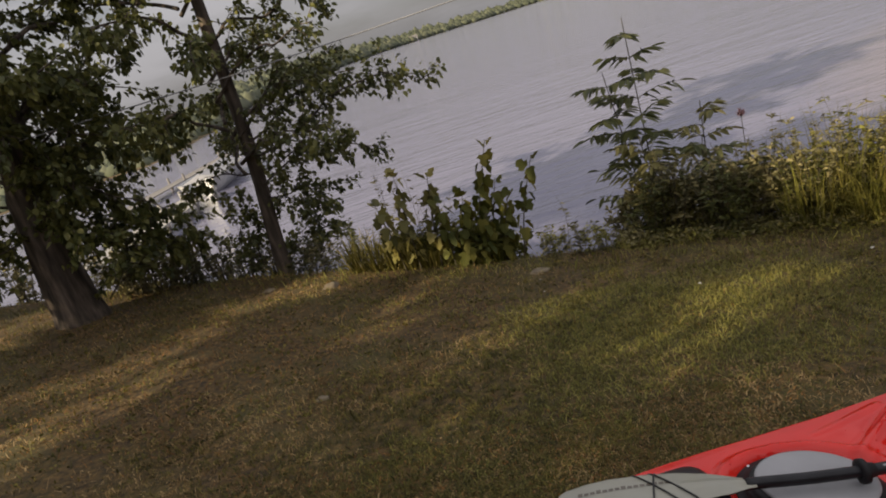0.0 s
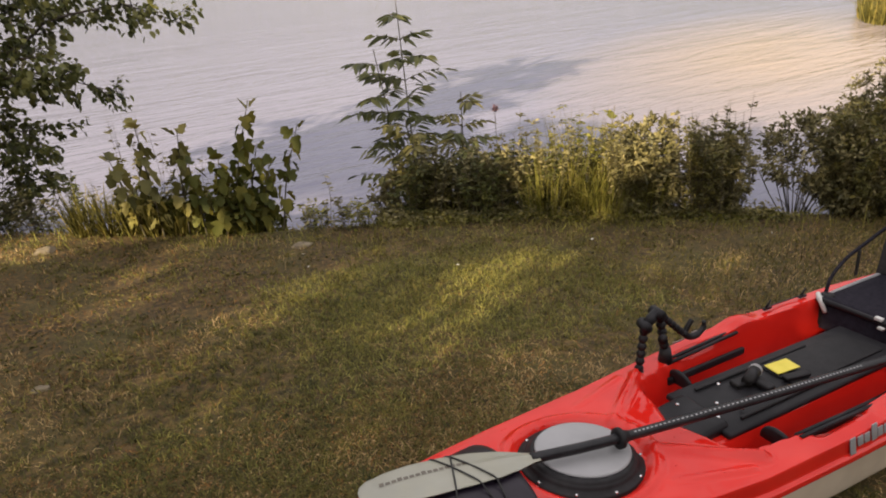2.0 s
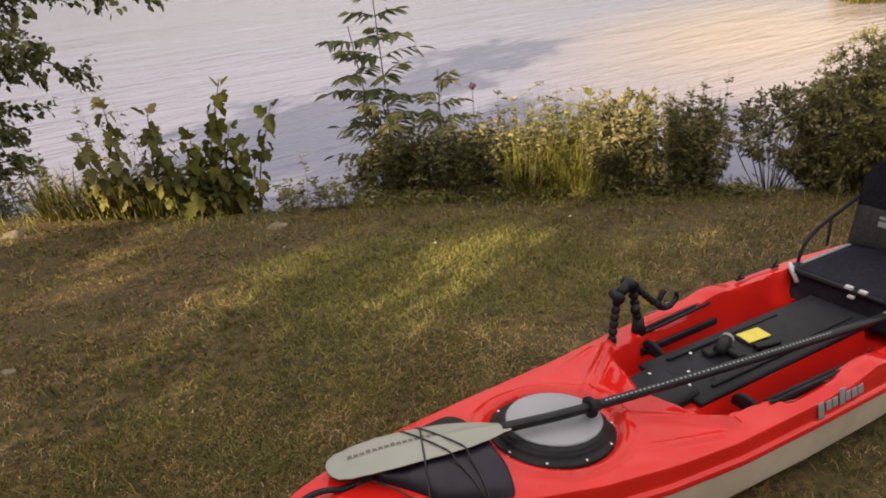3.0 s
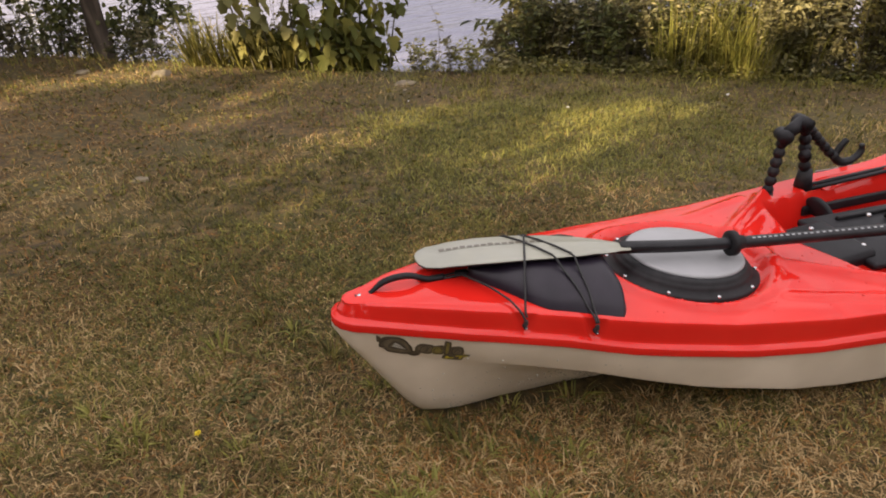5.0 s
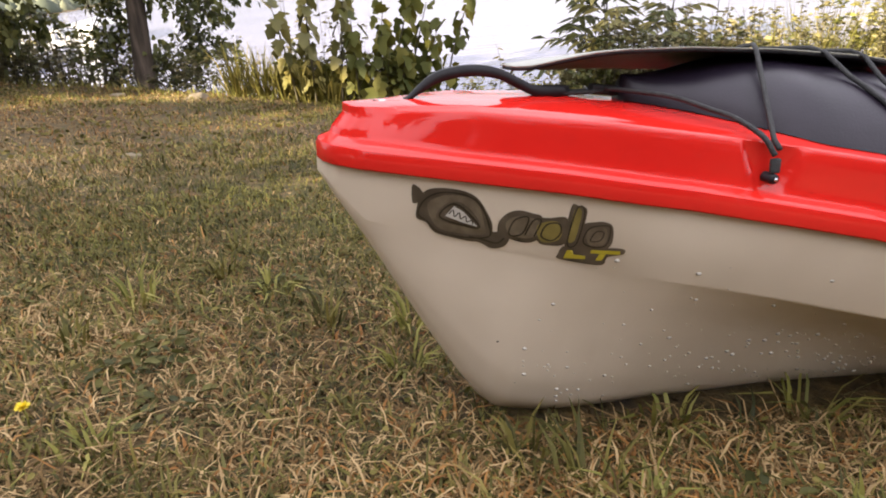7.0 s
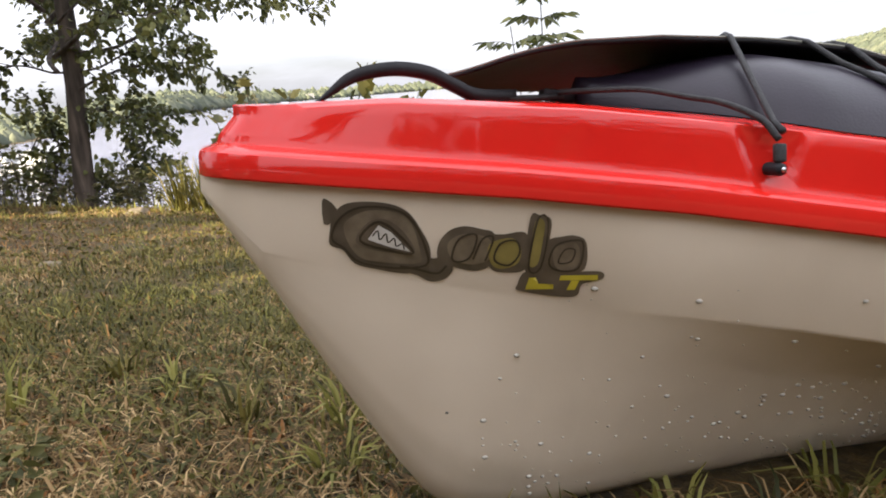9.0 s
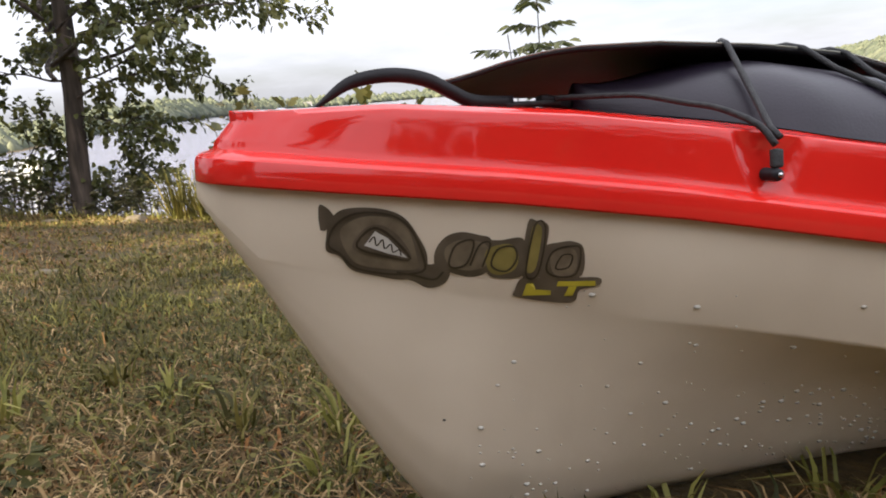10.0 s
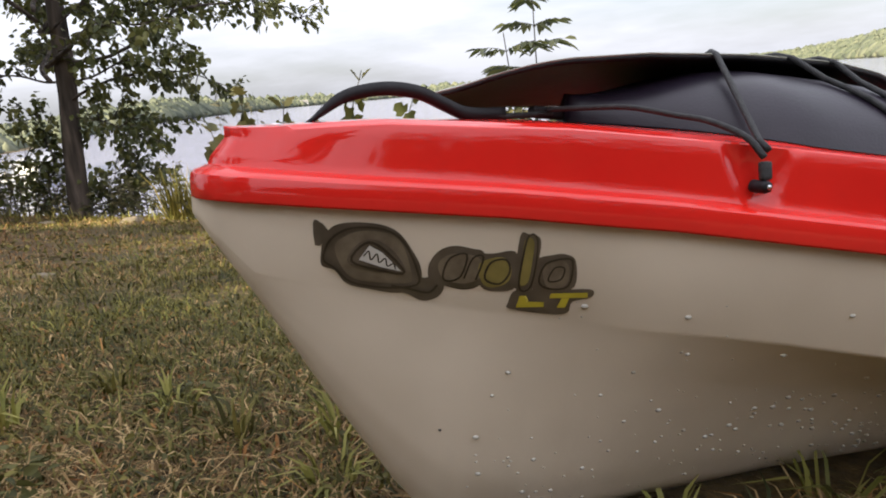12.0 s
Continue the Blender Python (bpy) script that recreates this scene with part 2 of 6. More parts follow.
# ---- mesh helpers ----
def mesh_object(name, verts, faces, mat, parent=None, label="", smooth=True):
    me = bpy.data.meshes.new(name)
    me.from_pydata([tuple(map(float, v)) for v in verts], [], [tuple(map(int, f)) for f in faces])
    me.materials.append(mat)
    if smooth:
        me.polygons.foreach_set("use_smooth", [True] * len(me.polygons))
    me.update()
    ob = new(name, me)
    if parent is not None:
        ob.parent = parent
    if label:
        ob["label"] = label
    return ob


def thing(name, label, category, m=None, group="", kind=""):
    ob = tagged(new(name), label, category, group, kind)
    if m is not None:
        ob.matrix_world = m
    return ob


def grid_faces(rows, cols, wrap=False):
    f = []
    for i in range(rows - 1):
        for j in range(cols - 1 + wrap):
            a, b = i * cols + j, i * cols + (j + 1) % cols
            f.append((a, b, b + cols, a + cols))
    return f


def tube(points, radii, sides=8, cap=True):
    """Vertices and faces of a round tube along points."""
    pts = [Vector(p) for p in points]
    if not hasattr(radii, "__len__"):
        radii = [radii] * len(pts)
    verts, side = [], None
    for i, p in enumerate(pts):
        d = (pts[min(i + 1, len(pts) - 1)] - pts[max(i - 1, 0)]).normalized()
        if side is None:
            side = d.orthogonal().normalized()
        side = (side - d * side.dot(d)).normalized()
        up = d.cross(side)
        verts += [p + (side * math.cos(2 * math.pi * k / sides) + up * math.sin(2 * math.pi * k / sides)) * radii[i] for k in range(sides)]
    faces = grid_faces(len(pts), sides, True)
    if cap:
        faces += [tuple(range(sides))[::-1], tuple(range((len(pts) - 1) * sides, len(pts) * sides))]
    return verts, faces


def smooth_line(points, steps=6):
    """A smooth line through points."""
    p = np.array(points, float)
    q = np.vstack([2 * p[0] - p[1], p, 2 * p[-1] - p[-2]])
    out = []
    for i in range(1, len(q) - 2):
        for k in range(steps):
            t = k / steps
            out.append(0.5 * (2 * q[i] + (q[i + 1] - q[i - 1]) * t + (2 * q[i - 1] - 5 * q[i] + 4 * q[i + 1] - q[i + 2]) * t * t + (3 * q[i] - q[i - 1] - 3 * q[i + 1] + q[i + 2]) * t ** 3))
    out.append(p[-1])
    return out


def joined(parts):
    verts, faces = [], []
    for v, f in parts:
        n = len(verts)
        verts += list(v)
        faces += [tuple(i + n for i in q) for q in f]
    return verts, faces


def rounded_box(sx, sy, sz, r=0.01, m=None):
    """A box with chamfered edges, centred on the origin or at m."""
    bm = bmesh.new()
    bmesh.ops.create_cube(bm, size=1.0)
    for v in bm.verts:
        v.co = Vector((v.co.x * sx, v.co.y * sy, v.co.z * sz))
    bmesh.ops.bevel(bm, geom=list(bm.edges), offset=r, segments=2, affect="EDGES", profile=0.6)
    if m is not None:
        bm.transform(m)
    v = [tuple(q.co) for q in bm.verts]
    f = [tuple(q.index for q in p.verts) for p in bm.faces]
    bm.free()
    return v, f


def ease(a, b, x):
    t = np.clip((x - a) / (b - a), 0, 1)
    return t * t * (3 - 2 * t)


# ---- ground, lake and far shore ----
LAKE = -1.05
EDGE_X = np.array([-40, -12, -6, -3, -1.8, -0.9, 0, 0.66, 2.1, 3.0, 3.65, 4.2, 4.76, 5.5, 7.0, 12, 40])
EDGE_Y = np.array([16, 9.5, 7.4, 6.3, 5.75, 5.15, 4.75, 4.2, 3.6, 3.15, 2.75, 2.3, 1.95, 1.35, 0.3, -4.0, -30])
SHORE_AZ = np.radians([-180, -75, -48, -34, -20, -16.5, -13.5, -6, -2, 4, 15, 30, 44, 48, 52, 60, 75, 110, 180])
SHORE_R = np.array([300, 220, 80, 48, 44, 52, 66, 190, 330, 560, 720, 760, 740, 560, 330, 280, 280, 300, 300])
HILL_H = np.array([14, 12, 7, 4, 3, 3, 4, 9, 10, 8, 10, 14, 12, 10, 12, 16, 20, 20, 14])


def edge_dist(x, y):
    return (y - np.interp(x, EDGE_X, EDGE_Y)) * 0.88


def lawn_z(x, y):
    near = -0.106 * np.clip(x, -14, 14) - 0.125 * np.clip(y, -14, 14) + 0.004 * np.clip(y, -14, 14) ** 2
    bumps = 0.018 * np.sin(1.3 * x + 0.7) * np.sin(1.1 * y + 0.4) + 0.010 * np.sin(3.1 * x - 1.9 * y) + 0.006 * np.sin(6.3 * x + 4.1 * y + 1.0)
    calm = 1 - np.exp(-((x - 0.3) ** 2 + y ** 2) / 0.8)
    return near + bumps * calm - 0.013 * np.exp(-((x - 0.3) ** 2 + y ** 2) / 0.3)


def ground_z(x, y):
    x, y = np.asarray(x, float), np.asarray(y, float)
    d = edge_dist(x, y)
    z = lawn_z(x, y)
    bed = LAKE - 0.12 - 0.10 * np.clip(d - 0.9, 0, 30)
    z = z + (bed - z) * ease(-0.05, 0.95, d)
    r, az = np.hypot(x, y), np.arctan2(x, y)
    over = r - np.interp(az, SHORE_AZ, SHORE_R)
    hill = np.interp(az, SHORE_AZ, HILL_H) * (0.9 + 0.12 * np.sin(az * 23) + 0.06 * np.sin(az * 61 + 1))
    land = LAKE + 0.02 * np.clip(over, -60, 25) + hill * ease(5, 200, over)
    far = (over > -60) & (y > -0.6 * np.abs(x) - 20)
    return np.where(far, np.maximum(z, land), z)


def gz(x, y):
    return float(ground_z(x, y))


ANG = 560
rad = np.concatenate([np.linspace(0.05, 9.0, 150), 9.0 * 1.035 ** np.arange(1, 172)])
ang = np.linspace(0, 2 * math.pi, ANG, endpoint=False)
rr, aa = np.meshgrid(rad, ang, indexing="ij")
gx, gy = 0.6 + rr * np.sin(aa), 1.6 + rr * np.cos(aa)
gv = np.stack([gx, gy, ground_z(gx, gy)], -1).reshape(-1, 3)
ground = mesh_object("ground", gv, [q[::-1] for q in grid_faces(len(rad), ANG, True)] + [tuple(range(ANG))], LAWN)
tagged(ground, "patchy dry lawn sloping to a lake bank", "ground", kind="structure")
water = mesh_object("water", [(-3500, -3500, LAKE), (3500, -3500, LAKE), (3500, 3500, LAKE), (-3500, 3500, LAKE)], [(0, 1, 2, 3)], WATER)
tagged(water, "calm grey lake water with fine ripples", "water", kind="structure")


# ---- the kayak: s runs from bow to stern, l across, h up from the keel ----
KAYAK = pose(0, 0.001, 0.0185, -2.72, 5.59, -0.21)
WS = [-0.037, -0.033, -0.022, 0.0, 0.03, 0.07, 0.15, 0.235, 0.36, 0.51, 0.65, 0.80, 1.0, 1.25, 1.6, 2.0, 2.6, 3.2, 3.7, 3.93, 3.98]
WV = [0.0006, 0.018, 0.034, 0.049, 0.060, 0.075, 0.106, 0.136, 0.170, 0.212, 0.246, 0.276, 0.306, 0.336, 0.358, 0.368, 0.360, 0.29, 0.15, 0.05, 0.01]
SEAM = ([-0.04, 0.05, 0.17, 0.28, 0.43, 0.57, 0.85, 1.0, 1.3, 1.6, 2.2, 3.0, 3.6, 4.0], [0.281, 0.275, 0.268, 0.258, 0.239, 0.212, 0.180, 0.172, 0.176, 0.188, 0.190, 0.20, 0.24, 0.28])
EDGE = ([-0.04, 0.0, 0.10, 0.22, 0.34, 0.45, 0.58, 0.80, 1.06, 1.25, 1.5, 1.9, 2.6, 3.2, 4.0], [0.330, 0.331, 0.335, 0.330, 0.319, 0.306, 0.288, 0.262, 0.246, 0.246, 0.258, 0.274, 0.282, 0.30, 0.34])
CROWN = ([-0.04, 0.1, 0.3, 0.5, 0.8, 1.1, 1.3, 3.1, 3.4, 4.0], [0.002, 0.003, 0.010, 0.018, 0.020, 0.022, 0.012, 0.0, 0.02, 0.01])
STEM = ([-0.037, -0.022, 0.006, 0.027, 0.063, 0.108, 0.130, 0.150, 0.172, 0.20, 0.24, 0.32, 0.42, 0.55, 0.9, 3.5, 3.8, 3.95, 4.0], [0.268, 0.245, 0.203, 0.168, 0.108, 0.038, 0.009, -0.008, -0.013, -0.017, -0.020, -0.021, -0.021, -0.020, -0.016, 0.0, 0.05, 0.16, 0.25])


def lip_w(s):
    return np.interp(s, WS, WV)


def seam_h(s):
    return np.interp(s, *SEAM)


# the chine under the side band: its height and its share of the lip's width
CHINE = ([-0.04, 0.0, 0.10, 0.20, 0.256, 0.37, 0.49, 0.60, 0.74, 0.98, 1.23, 1.6, 2.2, 3.0, 3.6, 4.0], [0.275, 0.227, 0.208, 0.192, 0.184, 0.170, 0.152, 0.126, 0.091, 0.050, 0.034, 0.025, 0.022, 0.03, 0.09, 0.265])
CHINE_W = ([0.0, 0.2, 0.3, 0.45, 0.6, 1.0], [0.88, 0.87, 0.88, 0.92, 0.95, 0.965])
FLARE_S = [0.0, 0.2, 0.34, 0.5, 0.75, 1.1, 1.8, 3.0, 4.0]
FLARE_T = [0, 0.10, 0.30, 0.55, 0.75, 0.90, 0.97, 1.0]
FLARE = np.array([
    [0.40, 0.62, 0.78, 0.88, 0.94, 0.975, 0.99, 1.0],
    [0.32, 0.54, 0.72, 0.83, 0.90, 0.955, 0.985, 1.0],
    [0.19, 0.34, 0.48, 0.63, 0.76, 0.895, 0.965, 1.0],
    [0.13, 0.25, 0.38, 0.51, 0.63, 0.81, 0.93, 1.0],
    [0.12, 0.22, 0.34, 0.44, 0.54, 0.72, 0.90, 1.0],
    [0.12, 0.22, 0.32, 0.42, 0.54, 0.72, 0.90, 1.0],
    [0.50, 0.70, 0.82, 0.90, 0.95, 0.98, 0.99, 1.0],
    [0.50, 0.70, 0.82, 0.90, 0.95, 0.98, 0.99, 1.0],
    [0.20, 0.40, 0.60, 0.80, 0.90, 0.95, 0.98, 1.0]])


def chine_h(s):
    low, top = np.interp(s, *STEM), seam_h(s)
    return float(np.clip(np.interp(s, *CHINE), low + 0.3 * (top - low), low + 0.85 * (top - low)))


def hull_w(s, h):
    """Half width of the tan hull at a station and a height: a narrow keel, and a side band above the chine."""
    low, mid, top = float(np.interp(s, *STEM)), chine_h(s), float(seam_h(s))
    full = max(float(lip_w(s)) - 0.005, 0.003)
    at_chine = full * float(np.interp(s, *CHINE_W))
    if h >= mid:
        return full - (full - at_chine) * (1 - min((h - mid) / max(top - mid, 1e-4), 1.0)) ** 1.7
    row = np.array([np.interp(s, FLARE_S, FLARE[:, k]) for k in range(len(FLARE_T))])
    return float(np.interp((h - low) / max(mid - low, 1e-4), FLARE_T, row) * at_chine)


kayak = thing("kayak", "red and tan sit-on-top fishing kayak lying on the lawn", "kayak", KAYAK)


def build_hull():
    st = np.concatenate([np.linspace(-0.037, 0.24, 60), np.linspace(0.25, 1.2, 60), np.linspace(1.25, 3.98, 40)])
    below = np.concatenate([np.linspace(0, 0.9, 17), [0.935, 0.97, 0.99]])
    above = np.concatenate([[0.0, 0.03, 0.08], np.linspace(0.16, 1, 9)])
    rows = []
    for s in st:
        low, top = np.interp(s, *STEM), seam_h(s) + 0.004
        mid = chine_h(s)
        hs = np.concatenate([low + (mid - low) * below, mid + (top - mid) * above])
        half = [(s, hull_w(s, h), h) for h in hs]
        rows.append([(a, -b, c) for a, b, c in half[::-1]] + half)
    v = np.array(rows).reshape(-1, 3)
    n = len(rows[0])
    f = grid_faces(len(rows), n)
    f += [tuple(range(n))[::-1], tuple(range((len(rows) - 1) * n, len(rows) * n))]
    return mesh_object("hull", v, [q[::-1] for q in f], TAN, kayak, "scuffed tan plastic hull with water drops")


hull = build_hull()
HATCH = (0.822, -0.015, 0.176, 0.145)


def top_h(s, l, wt):
    """Height of the moulded deck."""
    al = np.abs(l)
    h = np.interp(s, *EDGE) + np.interp(s, *CROWN) * (1 - np.clip(al / max(wt, 1e-3), 0, 1) ** 2)
    h = h - 0.002 * ease(0.85, 1.0, al / max(wt, 1e-3)) * (s > 0.02)
    # sunk ring round the hatch, with a raised shoulder behind it
    q = np.sqrt(((s - HATCH[0]) / HATCH[2]) ** 2 + ((l - HATCH[1]) / HATCH[3]) ** 2)
    h = h - 0.018 * (1 - ease(1.12, 1.22, q)) + 0.012 * np.exp(-((q - 1.33) / 0.085) ** 2)
    # fold lines running back to the cockpit corners
    for a, b, amp, wid in (((1.02, 0.07), (1.30, 0.255), 0.027, 0.018), ((0.98, 0.20), (1.24, 0.275), 0.008, 0.012)):
        ax, ay, bx, by = *a, *b
        t = np.clip(((s - ax) * (bx - ax) + (al - ay) * (by - ay)) / ((bx - ax) ** 2 + (by - ay) ** 2), 0, 1)
        dist = np.hypot(s - ax - t * (bx - ax), al - ay - t * (by - ay))
        h = h + amp * (0.4 + 0.6 * t) * np.exp(-(dist / wid) ** 2)
    h = h + 0.030 * np.exp(-((s - 1.92) / 0.085) ** 2 - ((al - 0.315) / 0.05) ** 2)
    h = h - 0.030 * ease(1.50, 1.56, s) * (1 - ease(1.72, 1.80, s)) * ease(0.21, 0.25, al) * (1 - ease(0.27, 0.30, al))
    # cockpit
    inner = np.interp(s, [1.2, 1.35, 1.6, 1.9, 2.3, 2.9, 3.1], [0.20, 0.225, 0.262, 0.272, 0.282, 0.275, 0.25])
    inside = ease(0.0, 0.07, s - (1.165 + 0.45 * al)) * (1 - ease(2.98, 3.06, s)) * (1 - ease(inner - 0.035, inner + 0.006, al))
    floor = 0.095 + 0.115 * (1 - ease(0.115, 0.150, al)) * (1 - ease(2.28, 2.34, s)) + 0.03 * ease(2.36, 2.5, s)
    return h + (floor - h) * inside


def build_deck():
    st = np.concatenate([np.linspace(-0.037, 0.12, 34), np.linspace(0.125, 0.62, 200), np.linspace(0.63, 1.1, 44), np.linspace(1.108, 2.1, 110), np.linspace(2.12, 3.98, 90)])
    rows = []
    cols = np.linspace(-1, 1, 91)
    for s0 in st:
        back = 1 - float(ease(-0.037, 0.10, s0))
        st_top, st_rid = s0 + 0.026 * back, s0 + 0.014 * back
        w, hs = float(lip_w(s0)), float(seam_h(s0))
        k = min(1.0, (w / 0.05) ** 1.5)          # the insets shrink round the blunt nose
        wt = w - 0.0215 * k
        he = float(np.interp(s0, *EDGE))
        side = []
        rid = hs + 0.0240
        prof = [(st_top, wt + 0.0020 * k, he - 0.0032), (st_top, wt + 0.0036 * k, he - 0.0062)]
        for u in (0.25, 0.5, 0.75, 0.93):
            prof.append((st_top + (st_rid - st_top) * u, wt + k * (0.0036 + (0.0090 - 0.0036) * u), he - 0.0062 - (he - 0.0062 - rid - 0.004) * u))
        prof += [(st_rid, w - 0.0120 * k, rid + 0.0020), (st_rid - 0.001 * back, w - 0.0108 * k, rid - 0.0002), (st_rid - 0.005 * back, w - 0.0060 * k, rid - 0.0020), (s0 + 0.003 * back, w - 0.0008, rid - 0.0040),
                 (s0 + 0.001 * back, w + 0.0014, rid - 0.0062), (s0, w + 0.0026, hs + 0.014), (s0, w + 0.0034, hs + 0.007), (s0, w + 0.0034, hs + 0.0014), (s0, w + 0.0022, hs), (s0 + 0.004 * back, max(w - 0.008, 0.002), hs)]
        # wedge-shaped recesses behind the cord anchors, wider towards the deck's edge
        for i, (a, b, c) in enumerate(prof[:8]):
            wide = 0.030 - 0.0034 * i
            dip = 0.0050 * max(1.0 - float(ease(wide - 0.006, wide + 0.002, min(abs(s0 - q) for q in (0.345, 0.489)))), 0.0)
            prof[i] = (a, b - dip * (0.25, 0.6, 0.9, 1.0, 1.0, 0.9, 0.6, 0.3)[i], c)
        for ds, dl, h in prof:
            side.append((ds, dl, h))
        top = [(st_top, c * wt, float(top_h(s0, c * wt, wt))) for c in cols]
        rows.append([(a, -b, c) for a, b, c in side[::-1]] + top + side)
    n = len(rows[0])
    v = np.array(rows).reshape(-1, 3)
    f = grid_faces(len(rows), n)
    f += [tuple(range((len(rows) - 1) * n, len(rows) * n))]
    ob = mesh_object("deck", v, [q[::-1] for q in f], RED, kayak, "glossy red moulded deck with a raised lip")
    ob.data.set_sharp_from_angle(angle=radians(26))
    return ob


deck = build_deck()


def deck_at(s, l):
    w = float(lip_w(s))
    return float(top_h(s, l, w - 0.0215 * min(1.0, (w / 0.05) ** 1.5)))


# hatch: black bellows rim and grey lid
def lathe(profile, rx, ry, cx, cy, cz, tilt=0.0, sides=48):
    """A ring of elliptical sections; profile gives scale and height."""
    rows = [[(cx + rx * k * math.cos(a), cy + ry * k * math.sin(a), cz + z - tilt * rx * k * math.cos(a)) for a in (2 * math.pi * i / sides for i in range(sides))] for k, z in profile]
    v = [p for r in rows for p in r]
    return v, grid_faces(len(rows), sides, True) + [tuple(range((len(rows) - 1) * sides, len(rows) * sides))]


HT = 0.105
hz = deck_at(HATCH[0], HATCH[1])
rim = lathe([(1.13, -0.012), (1.13, 0.004), (1.10, 0.008), (1.00, 0.010), (0.99, 0.018), (0.95, 0.024), (0.93, 0.026), (0.92, 0.030), (0.87, 0.034), (0.84, 0.033)], HATCH[2], HATCH[3], HATCH[0], HATCH[1], hz, HT)
mesh_object("hatch_rim", *rim, RUBBER, kayak, "black rubber hatch rim")
lid = lathe([(0.855, 0.022), (0.855, 0.034), (0.845, 0.0375), (0.80, 0.039), (0.40, 0.041), (0.05, 0.0415)], HATCH[2], HATCH[3], HATCH[0] + 0.008, HATCH[1] + 0.006, hz, HT)
mesh_object("hatch_lid", *lid, LID, kayak, "grey round hatch lid")
for k in range(10):
    a = 2 * math.pi * (k + 0.4) / 10
    v, f = lathe([(1.0, -0.002), (1.0, 0.002), (0.5, 0.0032)], 0.005, 0.005, HATCH[0] + 1.075 * HATCH[2] * math.cos(a), HATCH[1] + 1.075 * HATCH[3] * math.sin(a), hz + 0.009 - HT * 1.075 * HATCH[2] * math.cos(a), 0, 10)
    mesh_object("screw", v, f, STEEL, kayak)


# black domed pad on the foredeck
PAD_MID = -0.004


def pad_half(u):
    return (float(lip_w(0.270 + 0.312 * u)) - 0.038) * float(ease(-0.10, 0.46, u)) ** 0.8


def pad_top(s, l):
    """Height of the pad, or of the deck beside it."""
    u = (s - 0.270) / 0.312
    if not 0 <= u <= 1:
        return deck_at(s, l)
    c = (l - PAD_MID) / (pad_half(u) * (0.88 if l > PAD_MID else 1.0))
    up = (0.024 + 0.030 * float(ease(0.0, 0.45, u))) * max(1 - abs(c) ** 3.2, 0.0) ** 0.75
    up *= (1 - 0.22 * float(ease(0.90, 1.0, u))) * (1 - 0.55 * max(min(c, 1.0), 0.0))
    return deck_at(s, l) + up + 0.001


def build_pad():
    rows = []
    for i in range(41):
        u = i / 40
        s = 0.270 + 0.312 * u
        row = []
        for j in range(41):
            c = -1 + j / 20
            l = PAD_MID + c * pad_half(u) * (0.88 if c > 0 else 1.0)
            row.append((s - (0.008 + 0.022 * u ** 3) * abs(c) ** 7 * u, l, pad_top(s, l)))
        rows.append(row)
    v = [p for r in rows for p in r]
    n = 41
    f = grid_faces(41, n)
    base = len(v)
    v += [(p[0], p[1], deck_at(p[0], p[1]) - 0.01) for p in rows[-1]]
    f += [(40 * n + j, 40 * n + j + 1, base + j + 1, base + j) for j in range(n - 1)]
    v += [(p[0], p[1], deck_at(p[0], p[1]) - 0.01) for p in rows[0]]
    f += [(j + 1, j, base + n + j, base + n + j + 1) for j in range(n - 1)]
    return mesh_object("bow_pad", v, [q[::-1] for q in f], FOAM, kayak, "black domed foam pad")


build_pad()

# carrying handle, its screws and the strap behind it
hl = smooth_line([(0.018, 0, 0.3318), (0.034, 0, 0.3322), (0.050, 0, 0.3340), (0.062, 0, 0.3405), (0.083, 0, 0.3520), (0.112, 0, 0.3575), (0.140, 0, 0.3550), (0.163, 0, 0.3455), (0.182, 0, 0.3385), (0.215, 0, 0.3385)], 5)
hv, hf = [], []
for p in hl:
    th = 0.0014 + 0.0078 * float(ease(0.045, 0.075, p[0]))
    hv += [(p[0], -0.0058, p[2] - 0.0012), (p[0], -0.0070, p[2] + 0.4 * th), (p[0], -0.0050, p[2] + th), (p[0], 0.0050, p[2] + th), (p[0], 0.0070, p[2] + 0.4 * th), (p[0], 0.0058, p[2] - 0.0012)]
hf = grid_faces(len(hl), 6, True) + [tuple(range(6))[::-1], tuple(range(len(hv) - 6, len(hv)))]
mesh_object("carry_handle", hv, hf, RUBBER, kayak, "black webbing carry handle")
for s, z in ((0.027, 0.3325), (0.190, 0.3400)):
    mesh_object("screw", *lathe([(1.0, -0.001), (1.0, 0.001), (0.6, 0.002)], 0.005, 0.005, s, 0, z, 0, 12), STEEL, kayak)
mesh_object("deck_fitting", *rounded_box(0.030, 0.014, 0.010, 0.003, pose(0.255, 0.0, 0.3435, 0, 4, 0)), RUBBER, kayak)
for sd in (-1, 1):
    mesh_object("deck_line", *tube(smooth_line([(0.205, 0.004 * sd, 0.340), (0.235, 0.006 * sd, 0.3415), (0.258, 0.006 * sd, 0.343)], 4), 0.0025, 6), CORD, kayak)

